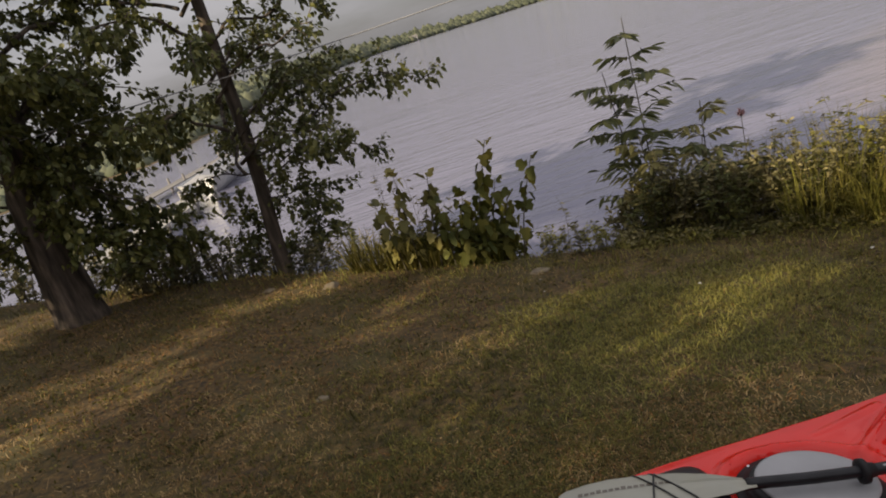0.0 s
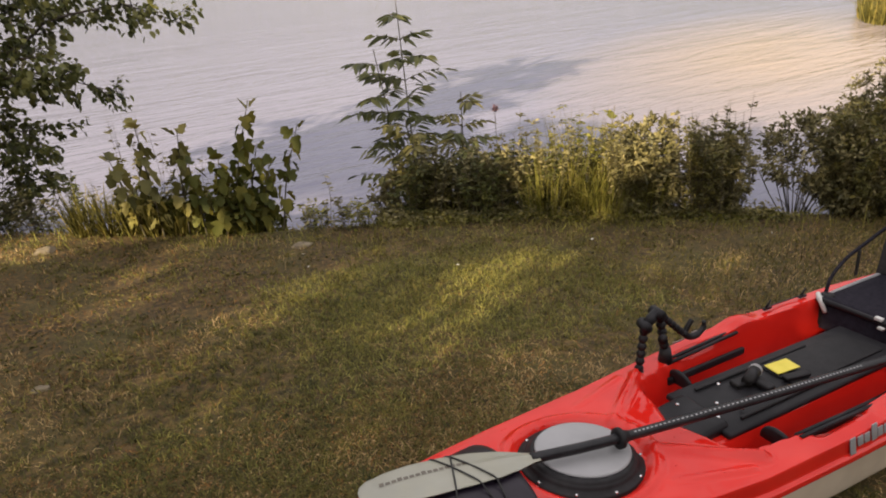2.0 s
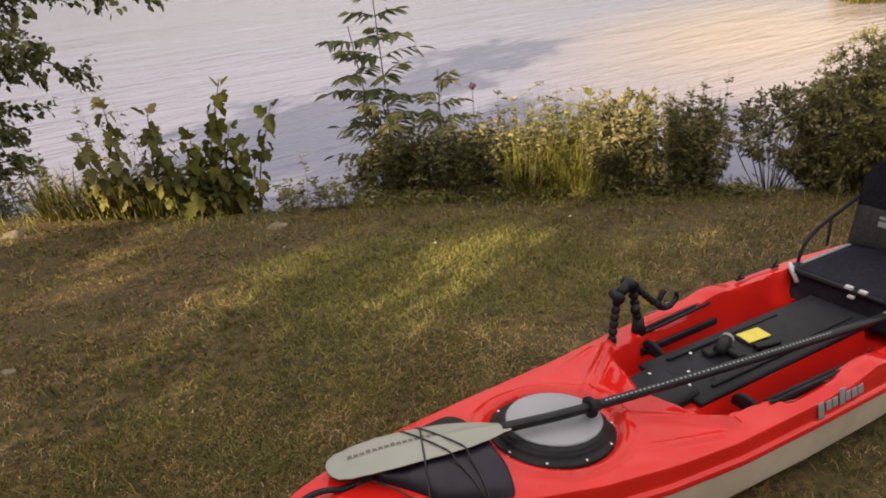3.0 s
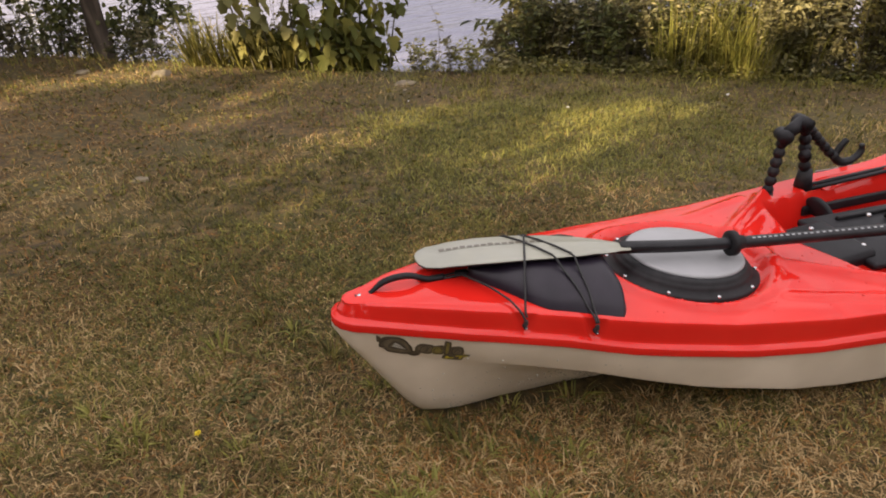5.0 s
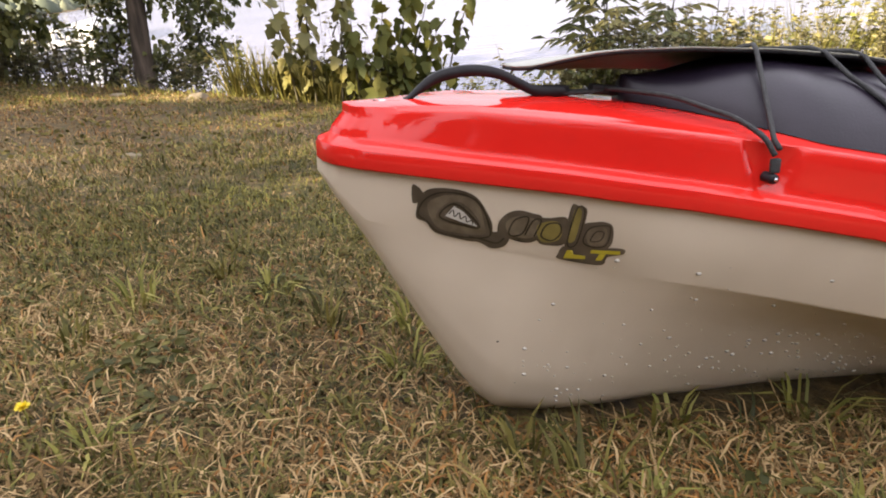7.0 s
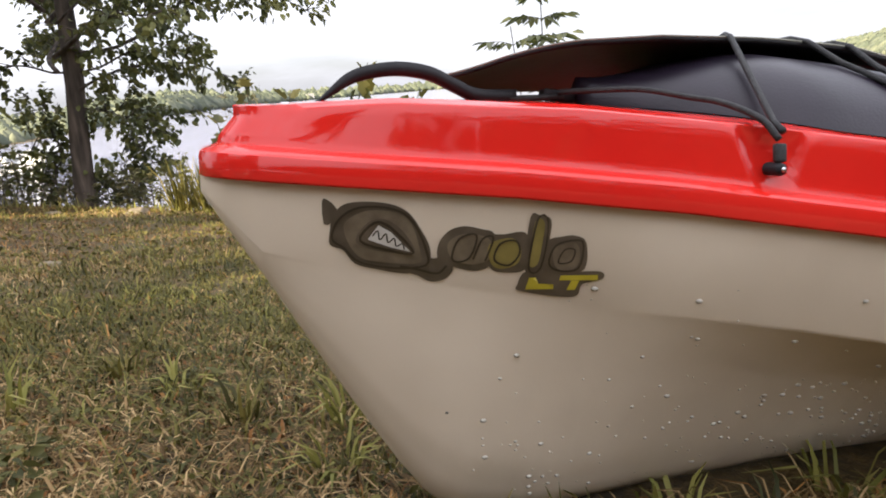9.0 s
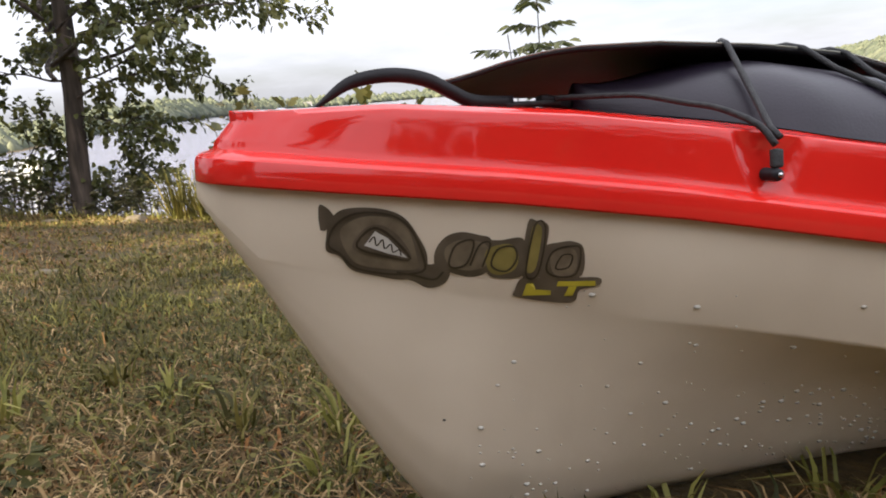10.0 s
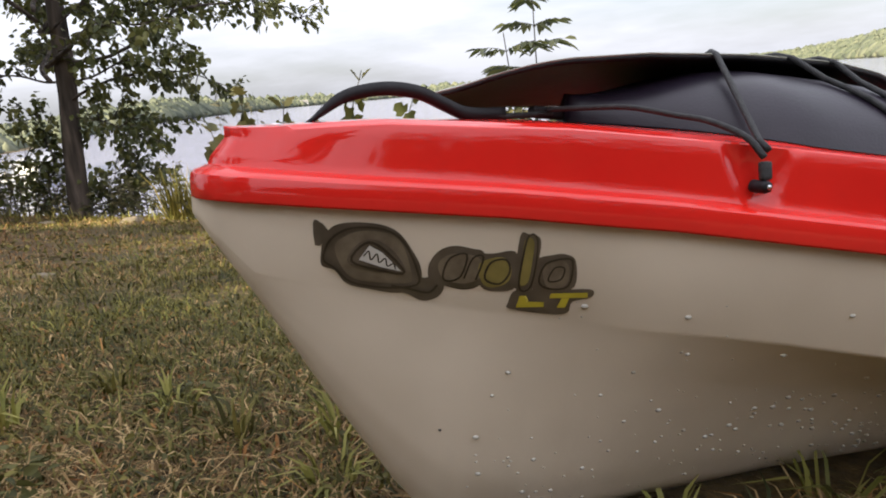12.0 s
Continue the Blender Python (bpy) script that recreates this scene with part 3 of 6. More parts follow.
# cord anchors with their webbing loops, and the crossed cords
ANCH = [(0.343, 0.1545, 0.2875), (0.487, 0.1945, 0.2705)]
for s, l, h in ANCH:
    for sd in (-1, 1):
        m = pose(s, sd * (l + 0.004), h, -90 * sd, 0, 0)
        mesh_object("cord_anchor", *lathe([(1.0, -0.010), (1.0, 0.0012), (0.85, 0.0032), (0.5, 0.0042)], 0.0046, 0.0046, 0, 0, 0, 0, 16), PLASTIC, kayak).matrix_local = m
        mesh_object("anchor_bolt", *lathe([(1.0, 0.003), (0.9, 0.0050), (0.3, 0.0056)], 0.0019, 0.0019, 0, 0, 0, 0, 12), STEEL, kayak).matrix_local = m
        mesh_object("anchor_loop", *rounded_box(0.009, 0.0045, 0.013, 0.0018, pose(s + 0.001, sd * (l + 0.0025), h + 0.011, 8 * sd, 0, 0)), CORD, kayak)
# cockpit: console lid, rails, foot pegs, mats
CTOP = 0.214
mesh_object("console_lid", *rounded_box(1.02, 0.265, 0.022, 0.009, pose(1.84, 0.005, CTOP + 0.006, 0, 0, 0)), PLASTIC, kayak, "black centre console lid")
for y in (-0.088, 0.098):
    mesh_object("console_rib", *rounded_box(0.62, 0.012, 0.014, 0.004, pose(1.74, y, CTOP + 0.021)), RUBBER, kayak)
mesh_object("console_panel", *rounded_box(0.52, 0.16, 0.010, 0.004, pose(2.02, 0.01, CTOP + 0.020)), RUBBER, kayak)
mesh_object("console_nose", *rounded_box(0.17, 0.19, 0.045, 0.016, pose(1.285, 0.0, CTOP + 0.004, 0, -6, 0)), PLASTIC, kayak)
mesh_object("console_latch", *joined([rounded_box(0.07, 0.04, 0.018, 0.006, pose(1.60, 0.045, CTOP + 0.028, 0, 0, -6)), rounded_box(0.04, 0.08, 0.022, 0.008, pose(1.655, 0.0, CTOP + 0.030)),
                                     tube([(1.60, 0.02, CTOP + 0.045), (1.68, 0.05, CTOP + 0.05)], 0.022, 12)]), RUBBER, kayak)
mesh_object("roll_cap", *tube([(1.675, 0.048, CTOP + 0.05), (1.69, 0.054, CTOP + 0.05)], [0.024, 0.023], 14), LID, kayak)
mesh_object("warning_tag", *rounded_box(0.105, 0.064, 0.004, 0.0015, pose(1.815, 0.035, CTOP + 0.034, 0, -4, -8)), YELLOW, kayak, "yellow printed tag")
mesh_object("strap_pad", *rounded_box(0.11, 0.03, 0.014, 0.005, pose(1.80, -0.03, CTOP + 0.035, 0, 0, -10)), RUBBER, kayak)
for s, y in ((1.30, 0.06), (1.36, -0.055), (1.47, -0.06), (1.52, 0.075), (1.42, 0.0)):
    mesh_object("screw", *lathe([(1.0, -0.003), (1.0, 0.003), (0.5, 0.005)], 0.007, 0.007, s, y, CTOP + 0.030, 0, 10), STEEL, kayak)
for sd in (-1, 1):
    rl = [(1.47, sd * 0.262, 0.262), (1.86, sd * 0.283, 0.272)]
    for k in (0, 0.016):
        mesh_object("gear_rail", *tube([(a, b - sd * k, c - 0.2 * k) for a, b, c in rl], 0.0065, 8), PLASTIC, kayak)
    mesh_object("foot_rail", *rounded_box(0.44, 0.014, 0.03, 0.005, pose(1.66, sd * 0.232, 0.195, 0, 0, sd * 2.0)), PLASTIC, kayak)
    peg = []
    for r_, z_ in ((0.0, 0.0), (0.055, 0.0), (0.060, 0.006), (0.060, 0.014), (0.0, 0.014)):
        peg.append([(z_, r_ * math.cos(a), r_ * math.sin(a)) for a in np.linspace(0, math.pi, 17)])
    pv = [p for r_ in peg for p in r_]
    mesh_object("foot_peg", pv, grid_faces(5, 17), PLASTIC, kayak, "black half-round foot peg").matrix_local = pose(1.465, sd * 0.195, 0.188, 0, -14, 0)
    mesh_object("foot_mat", *rounded_box(0.86, 0.125, 0.012, 0.004, pose(1.90, sd * 0.203, 0.104)), RUBBER, kayak, "black ribbed foot mat")
    for k in range(3):
        mesh_object("mat_rib", *rounded_box(0.34, 0.007, 0.007, 0.002, pose(1.93, sd * (0.212 + 0.014 * k), 0.110)), PLASTIC, kayak)
    for s in (2.12, 2.36):
        mesh_object("pad_eye", *joined([rounded_box(0.05, 0.012, 0.010, 0.003, pose(s, sd * 0.322, 0.288)), tube([(s - 0.01, sd * 0.322, 0.29), (s + 0.015, sd * 0.322, 0.325)], [0.006, 0.003], 8)]), PLASTIC, kayak)
    mesh_object("side_line", *tube(smooth_line([(2.12, sd * 0.326, 0.292), (2.24, sd * 0.332, 0.287), (2.36, sd * 0.326, 0.292)], 4), 0.003, 6), CORD, kayak)
    mesh_object("seat_knob", *joined([rounded_box(0.10, 0.055, 0.13, 0.02, pose(2.47, sd * 0.262, 0.215, 0, 10, 0)), tube([(2.45, sd * 0.262, 0.275), (2.45, sd * 0.262, 0.30)], [0.035, 0.028], 14)]), PLASTIC, kayak)
    mesh_object("knob_band", *tube(smooth_line([(2.405, sd * 0.235, 0.235), (2.395, sd * 0.262, 0.285), (2.42, sd * 0.29, 0.30)], 4), 0.010, 8), WHITE, kayak)
    for q in range(7):
        mesh_object("badge_bar", *rounded_box(0.028, 0.003, 0.030 + 0.022 * (q in (0, 3)), 0.001, pose(1.60 + 0.034 * q, sd * (float(lip_w(1.60 + 0.034 * q)) - 0.010), 0.246 + 0.009 * (q == 3) - 0.009 * (q == 0), 14 * sd, 0, 0)), LID, kayak, "" if q else "grey raised plain badge")

# seat: pan, frame, backrest in two tones, straps, clips
seat = thing("seat", "dark fabric seat with a two-tone padded backrest", "seat")
seat.parent = kayak
del seat["label"], seat["category"]
sv = []
for i in range(17):
    for j in range(17):
        u, c = i / 16, -1 + j / 8
        sv.append((2.41 + 0.50 * u, 0.262 * c, 0.296 - 0.012 * (1 - c * c) * math.sin(math.pi * u) + 0.012 * u))
pan = grid_faces(17, 17)
sv2 = [(a, b, c - 0.022) for a, b, c in sv]
nn = len(sv)
ring = [i * 17 for i in range(17)][::-1] + list(range(17)) + [16 + 17 * i for i in range(1, 17)] + [16 * 17 + j for j in range(15, 0, -1)]
pf = [q[::-1] for q in pan] + [tuple(i + nn for i in q) for q in pan] + [(ring[k], ring[(k + 1) % len(ring)], ring[(k + 1) % len(ring)] + nn, ring[k] + nn) for k in range(len(ring))]
mesh_object("seat_pan", sv + sv2, pf, FABRIC, seat, "dark woven seat pan")
for sd in (-1, 1):
    mesh_object("seat_tube", *tube(smooth_line([(2.40, sd * 0.272, 0.285), (2.65, sd * 0.275, 0.292), (2.93, sd * 0.275, 0.30)], 4), 0.011, 10), LID, seat)
    mesh_object("seat_leg", *tube([(2.47, sd * 0.24, 0.28), (2.50, sd * 0.22, 0.12)], 0.012, 8), PLASTIC, seat)
    mesh_object("seat_strap", *joined([tube(smooth_line([(2.47, sd * 0.285, 0.29), (2.50, sd * 0.292, 0.36), (2.60, sd * 0.297, 0.43), (2.76, sd * 0.295, 0.49), (2.93, sd * 0.286, 0.56)], 5), 0.008, 8)]), FABRIC, seat)
    mesh_object("strap_tail", *rounded_box(0.024, 0.004, 0.13, 0.001, pose(2.70, sd * 0.297, 0.385, 0, -6, 0)), CORD, seat)
mesh_object("front_bar", *tube([(2.405, -0.26, 0.284), (2.405, 0.26, 0.284)], 0.012, 10), PLASTIC, seat)
for y in (-0.035, 0.02):
    mesh_object("seat_clip", *rounded_box(0.022, 0.030, 0.014, 0.004, pose(2.395, y, 0.300)), WHITE, seat)
mesh_object("seat_clip", *rounded_box(0.018, 0.026, 0.012, 0.004, pose(2.385, 0.0, 0.268)), WHITE, seat)
mesh_object("seat_apron", *rounded_box(0.05, 0.50, 0.13, 0.012, pose(2.43, 0, 0.215, 0, 10, 0)), FABRIC, seat)
mesh_object("buckle", *rounded_box(0.05, 0.10, 0.03, 0.010, pose(2.43, -0.16, 0.31, 0, 0, 20)), PLASTIC, seat)


def build_back(lo, hi, depth, mat, name, label, curve=0.07):
    rows = []
    for i in range(15):
        v = i / 14
        z = lo + (hi - lo) * v
        row = []
        for j in range(21):
            c = -1 + j / 10
            half = 0.285 * (1 - (0.10 * max(0, v - 0.6) / 0.4 if name == "upper_back" else 0))
            zz = z - (0.05 * abs(c) ** 5 if (name == "upper_back" and v > 0.5) else 0) * (v - 0.5) * 2 - (0.06 * (1 - c * c) if (name == "upper_back") else 0) * (1 - v) + (0.0)
            x = 2.925 + 0.06 * (zz - 0.30) - curve * abs(c) ** 2.2 + depth * (-1) * (math.sin(math.pi * min(max(v, 0.04), 0.96)) * (1 - abs(c) ** 4)) ** 0.5
            row.append((x, half * c, zz))
        rows.append(row)
    front = [p for r in rows for p in r]
    n0 = len(front)
    back = [(a + 0.035 + depth, b, c) for a, b, c in front]
    gf = grid_faces(15, 21)
    rg = [i * 21 for i in range(15)][::-1] + list(range(21)) + [20 + 21 * i for i in range(1, 15)] + [14 * 21 + j for j in range(19, 0, -1)]
    fc = gf + [tuple(i + n0 for i in q)[::-1] for q in gf] + [(rg[k] + n0, rg[(k + 1) % len(rg)] + n0, rg[(k + 1) % len(rg)], rg[k]) for k in range(len(rg))]
    return mesh_object(name, front + back, fc, mat, seat, label)


build_back(0.305, 0.50, 0.025, GREYFABRIC, "lower_back", "grey padded lower backrest")
build_back(0.50, 0.745, 0.020, FABRIC, "upper_back", "black padded upper backrest")
mesh_object("back_patch", *joined([rounded_box(0.004, 0.085, 0.024, 0.001, pose(2.836, 0.125, 0.445, 0, 3, 0)), rounded_box(0.004, 0.085, 0.014, 0.001, pose(2.838, 0.125, 0.473, 0, 3, 0))]), LID, seat, "pale woven patch")
mesh_object("back_emblem", *tube([(2.838, 0.06 + 0.045 * math.cos(a), 0.63 + 0.045 * math.sin(a)) for a in np.linspace(0, 2 * math.pi, 25)], 0.004, 6), GREYFABRIC, seat, "plain stitched ring")

# articulated clamp arm on the far gunwale
arm = thing("accessory_arm", "", "", None)
arm.parent = kayak


def beads(name, p, q, count, r):
    """A jointed limb: a row of socket links."""
    p, q = Vector(p), Vector(q)
    for k in range(count):
        a, b = p.lerp(q, (k - 0.02) / count), p.lerp(q, (k + 1.02) / count)
        pts = [a.lerp(b, u) for u in (0, 0.12, 0.35, 0.65, 0.88, 1)]
        mesh_object(name, *tube(pts, [r * 0.50, r * 0.62, r * 0.78, r * 0.78, r * 0.62, r * 0.50], 8), PLASTIC, arm)


mesh_object("arm_base", *joined([tube([(1.322, 0.262, 0.225), (1.322, 0.262, 0.262)], [0.024, 0.018], 14)]), PLASTIC, arm)
beads("arm_link", (1.322, 0.262, 0.255), (1.335, 0.268, 0.430), 6, 0.021)
mesh_object("elbow", *joined([tube([(1.325, 0.245, 0.437), (1.345, 0.295, 0.437)], 0.020, 10), tube([(1.34, 0.27, 0.44), (1.392, 0.27, 0.472)], [0.018, 0.022], 12), tube([(1.39, 0.245, 0.47), (1.40, 0.300, 0.47)], 0.020, 10)]), PLASTIC, arm)
beads("arm_link", (1.405, 0.27, 0.462), (1.450, 0.268, 0.315), 5, 0.023)
mesh_object("clamp_base", *tube([(1.452, 0.266, 0.315), (1.462, 0.266, 0.255)], [0.020, 0.028], 14), PLASTIC, arm)
mesh_object("knob", *tube([(1.385, 0.225, 0.385), (1.42, 0.25, 0.385)], [0.018, 0.008], 10), PLASTIC, arm)
beads("arm_link", (1.40, 0.272, 0.470), (1.545, 0.275, 0.350), 6, 0.019)
mesh_object("claw", *joined([tube(smooth_line([(1.545, 0.27, 0.352), (1.58, 0.27, 0.325), (1.625, 0.27, 0.322), (1.655, 0.27, 0.345), (1.652, 0.27, 0.372)], 5), [0.013] * 11 + [0.011] * 6 + [0.008] * 4, 10),
                            tube(smooth_line([(1.56, 0.275, 0.345), (1.575, 0.275, 0.375), (1.59, 0.275, 0.392)], 5), 0.010, 8)]), PLASTIC, arm)

# sticker on both bow cheeks: plain shapes
def on_hull(shape, out, sd):
    """Lays a flat outline of stations and heights on the hull's cheek."""
    return [(s + 0.005, sd * (hull_w(s + 0.005, h) + out), h) for s, h in shape]


def decal(name, shapes, mat, out, label=""):
    for i, sh in enumerate(shapes):
        lift = out + 0.00006 * i
        cx, cy = np.mean(np.array(sh), axis=0)
        rings = [on_hull([(cx + (a - cx) * q, cy + (b - cy) * q) for a, b in sh], lift + e, -1) for q, e in ((1.0, 0.0), (0.8, 0.0), (0.5, 0.0), (0.2, 0.0))]
        n = len(sh)
        v = [p for q in rings for p in q]
        mesh_object(name, v, grid_faces(4, n, True) + [tuple(range(3 * n, 4 * n))], mat, kayak, label if i == 0 else "")


def rounded(points, steps=4):
    """A closed outline that runs softly through a few corners."""
    n = len(points)
    out = []
    for i in range(n):
        p0, p1, p2, p3 = (np.array(points[(i + d) % n]) for d in (-1, 0, 1, 2))
        for q in range(steps):
            t = q / steps
            out.append(tuple(0.5 * (2 * p1 + (p2 - p0) * t + (2 * p0 - 5 * p1 + 4 * p2 - p3) * t * t + (3 * p1 - p0 - 3 * p2 + p3) * t ** 3)))
    return out


decal("sticker_outline", [rounded([(0.041, 0.264), (0.044, 0.266), (0.051, 0.259), (0.048, 0.250), (0.042, 0.248)], 2),
                          rounded([(0.048, 0.254), (0.055, 0.262), (0.068, 0.2645), (0.086, 0.263), (0.098, 0.257), (0.107, 0.244), (0.113, 0.231), (0.112, 0.217), (0.098, 0.212), (0.078, 0.215), (0.063, 0.219), (0.055, 0.229), (0.046, 0.233), (0.046, 0.244)]),
                          rounded([(0.104, 0.227), (0.1155, 0.224), (0.123, 0.227), (0.129, 0.218), (0.125, 0.209), (0.115, 0.206), (0.105, 0.211), (0.092, 0.216)]),
                          rounded([(0.118, 0.234), (0.124, 0.244), (0.134, 0.248), (0.146, 0.246), (0.154, 0.243), (0.158, 0.228), (0.152, 0.218), (0.142, 0.215), (0.129, 0.218), (0.119, 0.222)]),
                          rounded([(0.148, 0.240), (0.161, 0.2425), (0.174, 0.244), (0.178, 0.232), (0.177, 0.217), (0.165, 0.214), (0.153, 0.218)]),
                          rounded([(0.1765, 0.2545), (0.183, 0.256), (0.190, 0.253), (0.190, 0.238), (0.188, 0.216), (0.176, 0.217)]),
                          rounded([(0.188, 0.237), (0.199, 0.2415), (0.207, 0.242), (0.214, 0.237), (0.2155, 0.2175), (0.202, 0.213), (0.188, 0.216)]),
                          rounded([(0.178, 0.2155), (0.202, 0.215), (0.226, 0.216), (0.228, 0.210), (0.216, 0.206), (0.214, 0.197), (0.2015, 0.196), (0.175, 0.200), (0.173, 0.205)])], STICKER, 0.0006, "dark brown plain-shaped bow sticker")
decal("sticker_inlay", [rounded([(0.055, 0.247), (0.061, 0.254), (0.073, 0.2585), (0.090, 0.257), (0.100, 0.249), (0.106, 0.230), (0.106, 0.2205), (0.087, 0.220), (0.068, 0.223), (0.059, 0.233)]),
                        rounded([(0.124, 0.235), (0.132, 0.242), (0.146, 0.2415), (0.153, 0.236), (0.153, 0.225), (0.142, 0.220), (0.128, 0.2235)]),
                        rounded([(0.193, 0.231), (0.199, 0.236), (0.207, 0.237), (0.211, 0.228), (0.2085, 0.218), (0.197, 0.218)])], STICKER_IN, 0.0014)
decal("sticker_core", [rounded([(0.063, 0.237), (0.0715, 0.250), (0.083, 0.252), (0.095, 0.243), (0.1025, 0.228), (0.087, 0.228), (0.0715, 0.231)])], STICKER, 0.0019)
decal("sticker_wedge", [[(0.071, 0.2375), (0.078, 0.248), (0.0865, 0.243), (0.0995, 0.229), (0.0865, 0.232)]], STICKER_PALE, 0.0023)
decal("sticker_leaf", [rounded([(0.151, 0.235), (0.165, 0.240), (0.172, 0.233), (0.171, 0.2215), (0.161, 0.217), (0.1535, 0.221)]), rounded([(0.1795, 0.2515), (0.1855, 0.2515), (0.1855, 0.237), (0.184, 0.221), (0.1785, 0.2215)])], STICKER_OLIVE, 0.0015)
decal("sticker_bar", [[(0.1785, 0.2012), (0.1972, 0.2020), (0.1967, 0.2056), (0.1845, 0.2062), (0.1842, 0.2108), (0.1800, 0.2106)],
                      [(0.2000, 0.2088), (0.2252, 0.2096), (0.2246, 0.2134), (0.2004, 0.2126)], [(0.2060, 0.2014), (0.2115, 0.2016), (0.2132, 0.2090), (0.2080, 0.2088)]], STICKER_GOLD, 0.0016)


def stroke(points, wide, out=0.0026, closed=False):
    """A thin dark line laid on the sticker along a soft curve."""
    line_ = [np.array(p) for p in (rounded(points) if closed else smooth_line(points, 5))]
    n = len(line_)
    a_, b_ = [], []
    for i, p in enumerate(line_):
        d = line_[(i + 1) % n if closed else min(i + 1, n - 1)] - line_[(i - 1) % n if closed else max(i - 1, 0)]
        side = np.array([-d[1], d[0]]) / max(np.linalg.norm(d), 1e-6) * wide / 2
        a_.append(tuple(p + side))
        b_.append(tuple(p - side))
    m = n if closed else n - 1
    mesh_object("sticker_line", on_hull(a_, out, -1) + on_hull(b_, out, -1), [(i, (i + 1) % n, (i + 1) % n + n, i + n) for i in range(m)], STICKER_LINE, kayak)


stroke([(0.047, 0.238), (0.052, 0.252), (0.066, 0.2605), (0.088, 0.2595), (0.101, 0.250), (0.110, 0.230), (0.110, 0.219), (0.090, 0.2165), (0.066, 0.2205), (0.055, 0.231)], 0.0016, closed=True)
stroke([(0.066, 0.2365), (0.075, 0.2495), (0.086, 0.2465), (0.1015, 0.2285), (0.087, 0.2295)], 0.0018, closed=True)
stroke([(0.0740, 0.2400), (0.0775, 0.2440), (0.0790, 0.2375), (0.0830, 0.2420), (0.0845, 0.2355), (0.0885, 0.2388), (0.0900, 0.2330), (0.0940, 0.2348), (0.0955, 0.2305)], 0.0009)
stroke([(0.093, 0.2180), (0.104, 0.2160), (0.118, 0.2130), (0.124, 0.2190)], 0.0016)
stroke([(0.127, 0.226), (0.131, 0.239), (0.142, 0.242), (0.139, 0.226), (0.131, 0.222)], 0.0014, closed=True)
stroke([(0.141, 0.224), (0.146, 0.239), (0.153, 0.240), (0.149, 0.223)], 0.0013)
stroke([(0.155, 0.224), (0.158, 0.236), (0.168, 0.238), (0.171, 0.229), (0.165, 0.220)], 0.0014, closed=True)
stroke([(0.178, 0.2185), (0.1805, 0.253), (0.1875, 0.252), (0.1860, 0.2185)], 0.0013, closed=True)
stroke([(0.191, 0.222), (0.194, 0.235), (0.206, 0.239), (0.2115, 0.236), (0.2105, 0.2185), (0.198, 0.2165)], 0.0014, closed=True)
stroke([(0.197, 0.2225), (0.200, 0.2320), (0.2065, 0.2320), (0.2050, 0.2235)], 0.0011, closed=True)
mesh_object("dirt_speck", *lathe([(1.0, -0.0004), (0.8, 0.0006), (0.2, 0.0010)], 0.0016, 0.0011, 0, 0, 0, 0, 9), STICKER_LINE, kayak, "small dark speck of dirt").matrix_local = pose(0.136, -hull_w(0.136, 0.098), 0.098, 90, 0, 20)

# water drops on the near and far cheeks
rng = np.random.default_rng(5)
dv, df = [], []
for k in range(240):
    s = 0.16 + 0.46 * rng.random() ** 0.7
    low = np.interp(s, *STEM)
    h = low + (seam_h(s) - low) * (rng.uniform(0.10, 0.52) if rng.random() < 0.88 else rng.uniform(0.55, 0.85))
    r = 0.0006 + 0.0016 * rng.random() ** 2
    for sd in (-1, 1):
        y = hull_w(s, h)
        n0 = len(dv)
        for ring_r, depth in ((1.0, -0.0003), (0.75, 0.6 * r), (0.3, 0.9 * r)):
            for q in range(6):
                a = math.pi * q / 3
                dv.append((s + r * 1.5 * ring_r * math.cos(a), sd * (y + depth), h + r * ring_r * math.sin(a)))
        df += [tuple(i + n0 for i in q) for q in grid_faces(3, 6, True)] + [tuple(range(n0 + 12, n0 + 18))]
drops = mesh_object("water_spray", dv, df, DROPLET, kayak, "clear water drops")
drops["kind"] = "stuff"
dv, df = [], []
for q in range(170):
    s, l = rng.uniform(0.62, 1.22), rng.uniform(-0.27, 0.20)
    e = math.hypot((s - HATCH[0]) / HATCH[2], (l - HATCH[1]) / HATCH[3])
    if e < 1.2 or abs(l) > float(lip_w(s)) - 0.04 or (s < 0.7 and abs(l + 0.03) < 0.12):
        continue
    r, n0 = 0.001 + 0.0022 * rng.random() ** 2, len(dv)
    z = deck_at(s, l)
    for ring_r, up in ((1.0, -0.0003), (0.75, 0.5 * r), (0.3, 0.75 * r)):
        dv += [(s + r * ring_r * math.cos(math.pi * i / 3), l + r * ring_r * math.sin(math.pi * i / 3), z + up) for i in range(6)]
    df += [tuple(i + n0 for i in p) for p in grid_faces(3, 6, True)] + [tuple(range(n0 + 12, n0 + 18))]
drops = mesh_object("deck_drops", dv, df, RED, kayak, "clear drops beading on the deck")
drops["kind"] = "stuff"


# ---- the paddle, tucked under the cords ----
paddle = thing("paddle", "pale sage blade paddle with black shaft strapped on the kayak", "paddle", KAYAK)
PZ = ([0.150, 0.20, 0.26, 0.32, 0.40, 0.48, 0.55, 0.60, 0.645], [0.357, 0.367, 0.374, 0.377, 0.377, 0.374, 0.368, 0.360, 0.352])
PW = ([0.165, 0.168, 0.178, 0.204, 0.248, 0.32, 0.42, 0.50, 0.56, 0.60, 0.625, 0.650], [0.002, 0.020, 0.040, 0.060, 0.074, 0.081, 0.080, 0.072, 0.055, 0.034, 0.022, 0.018])


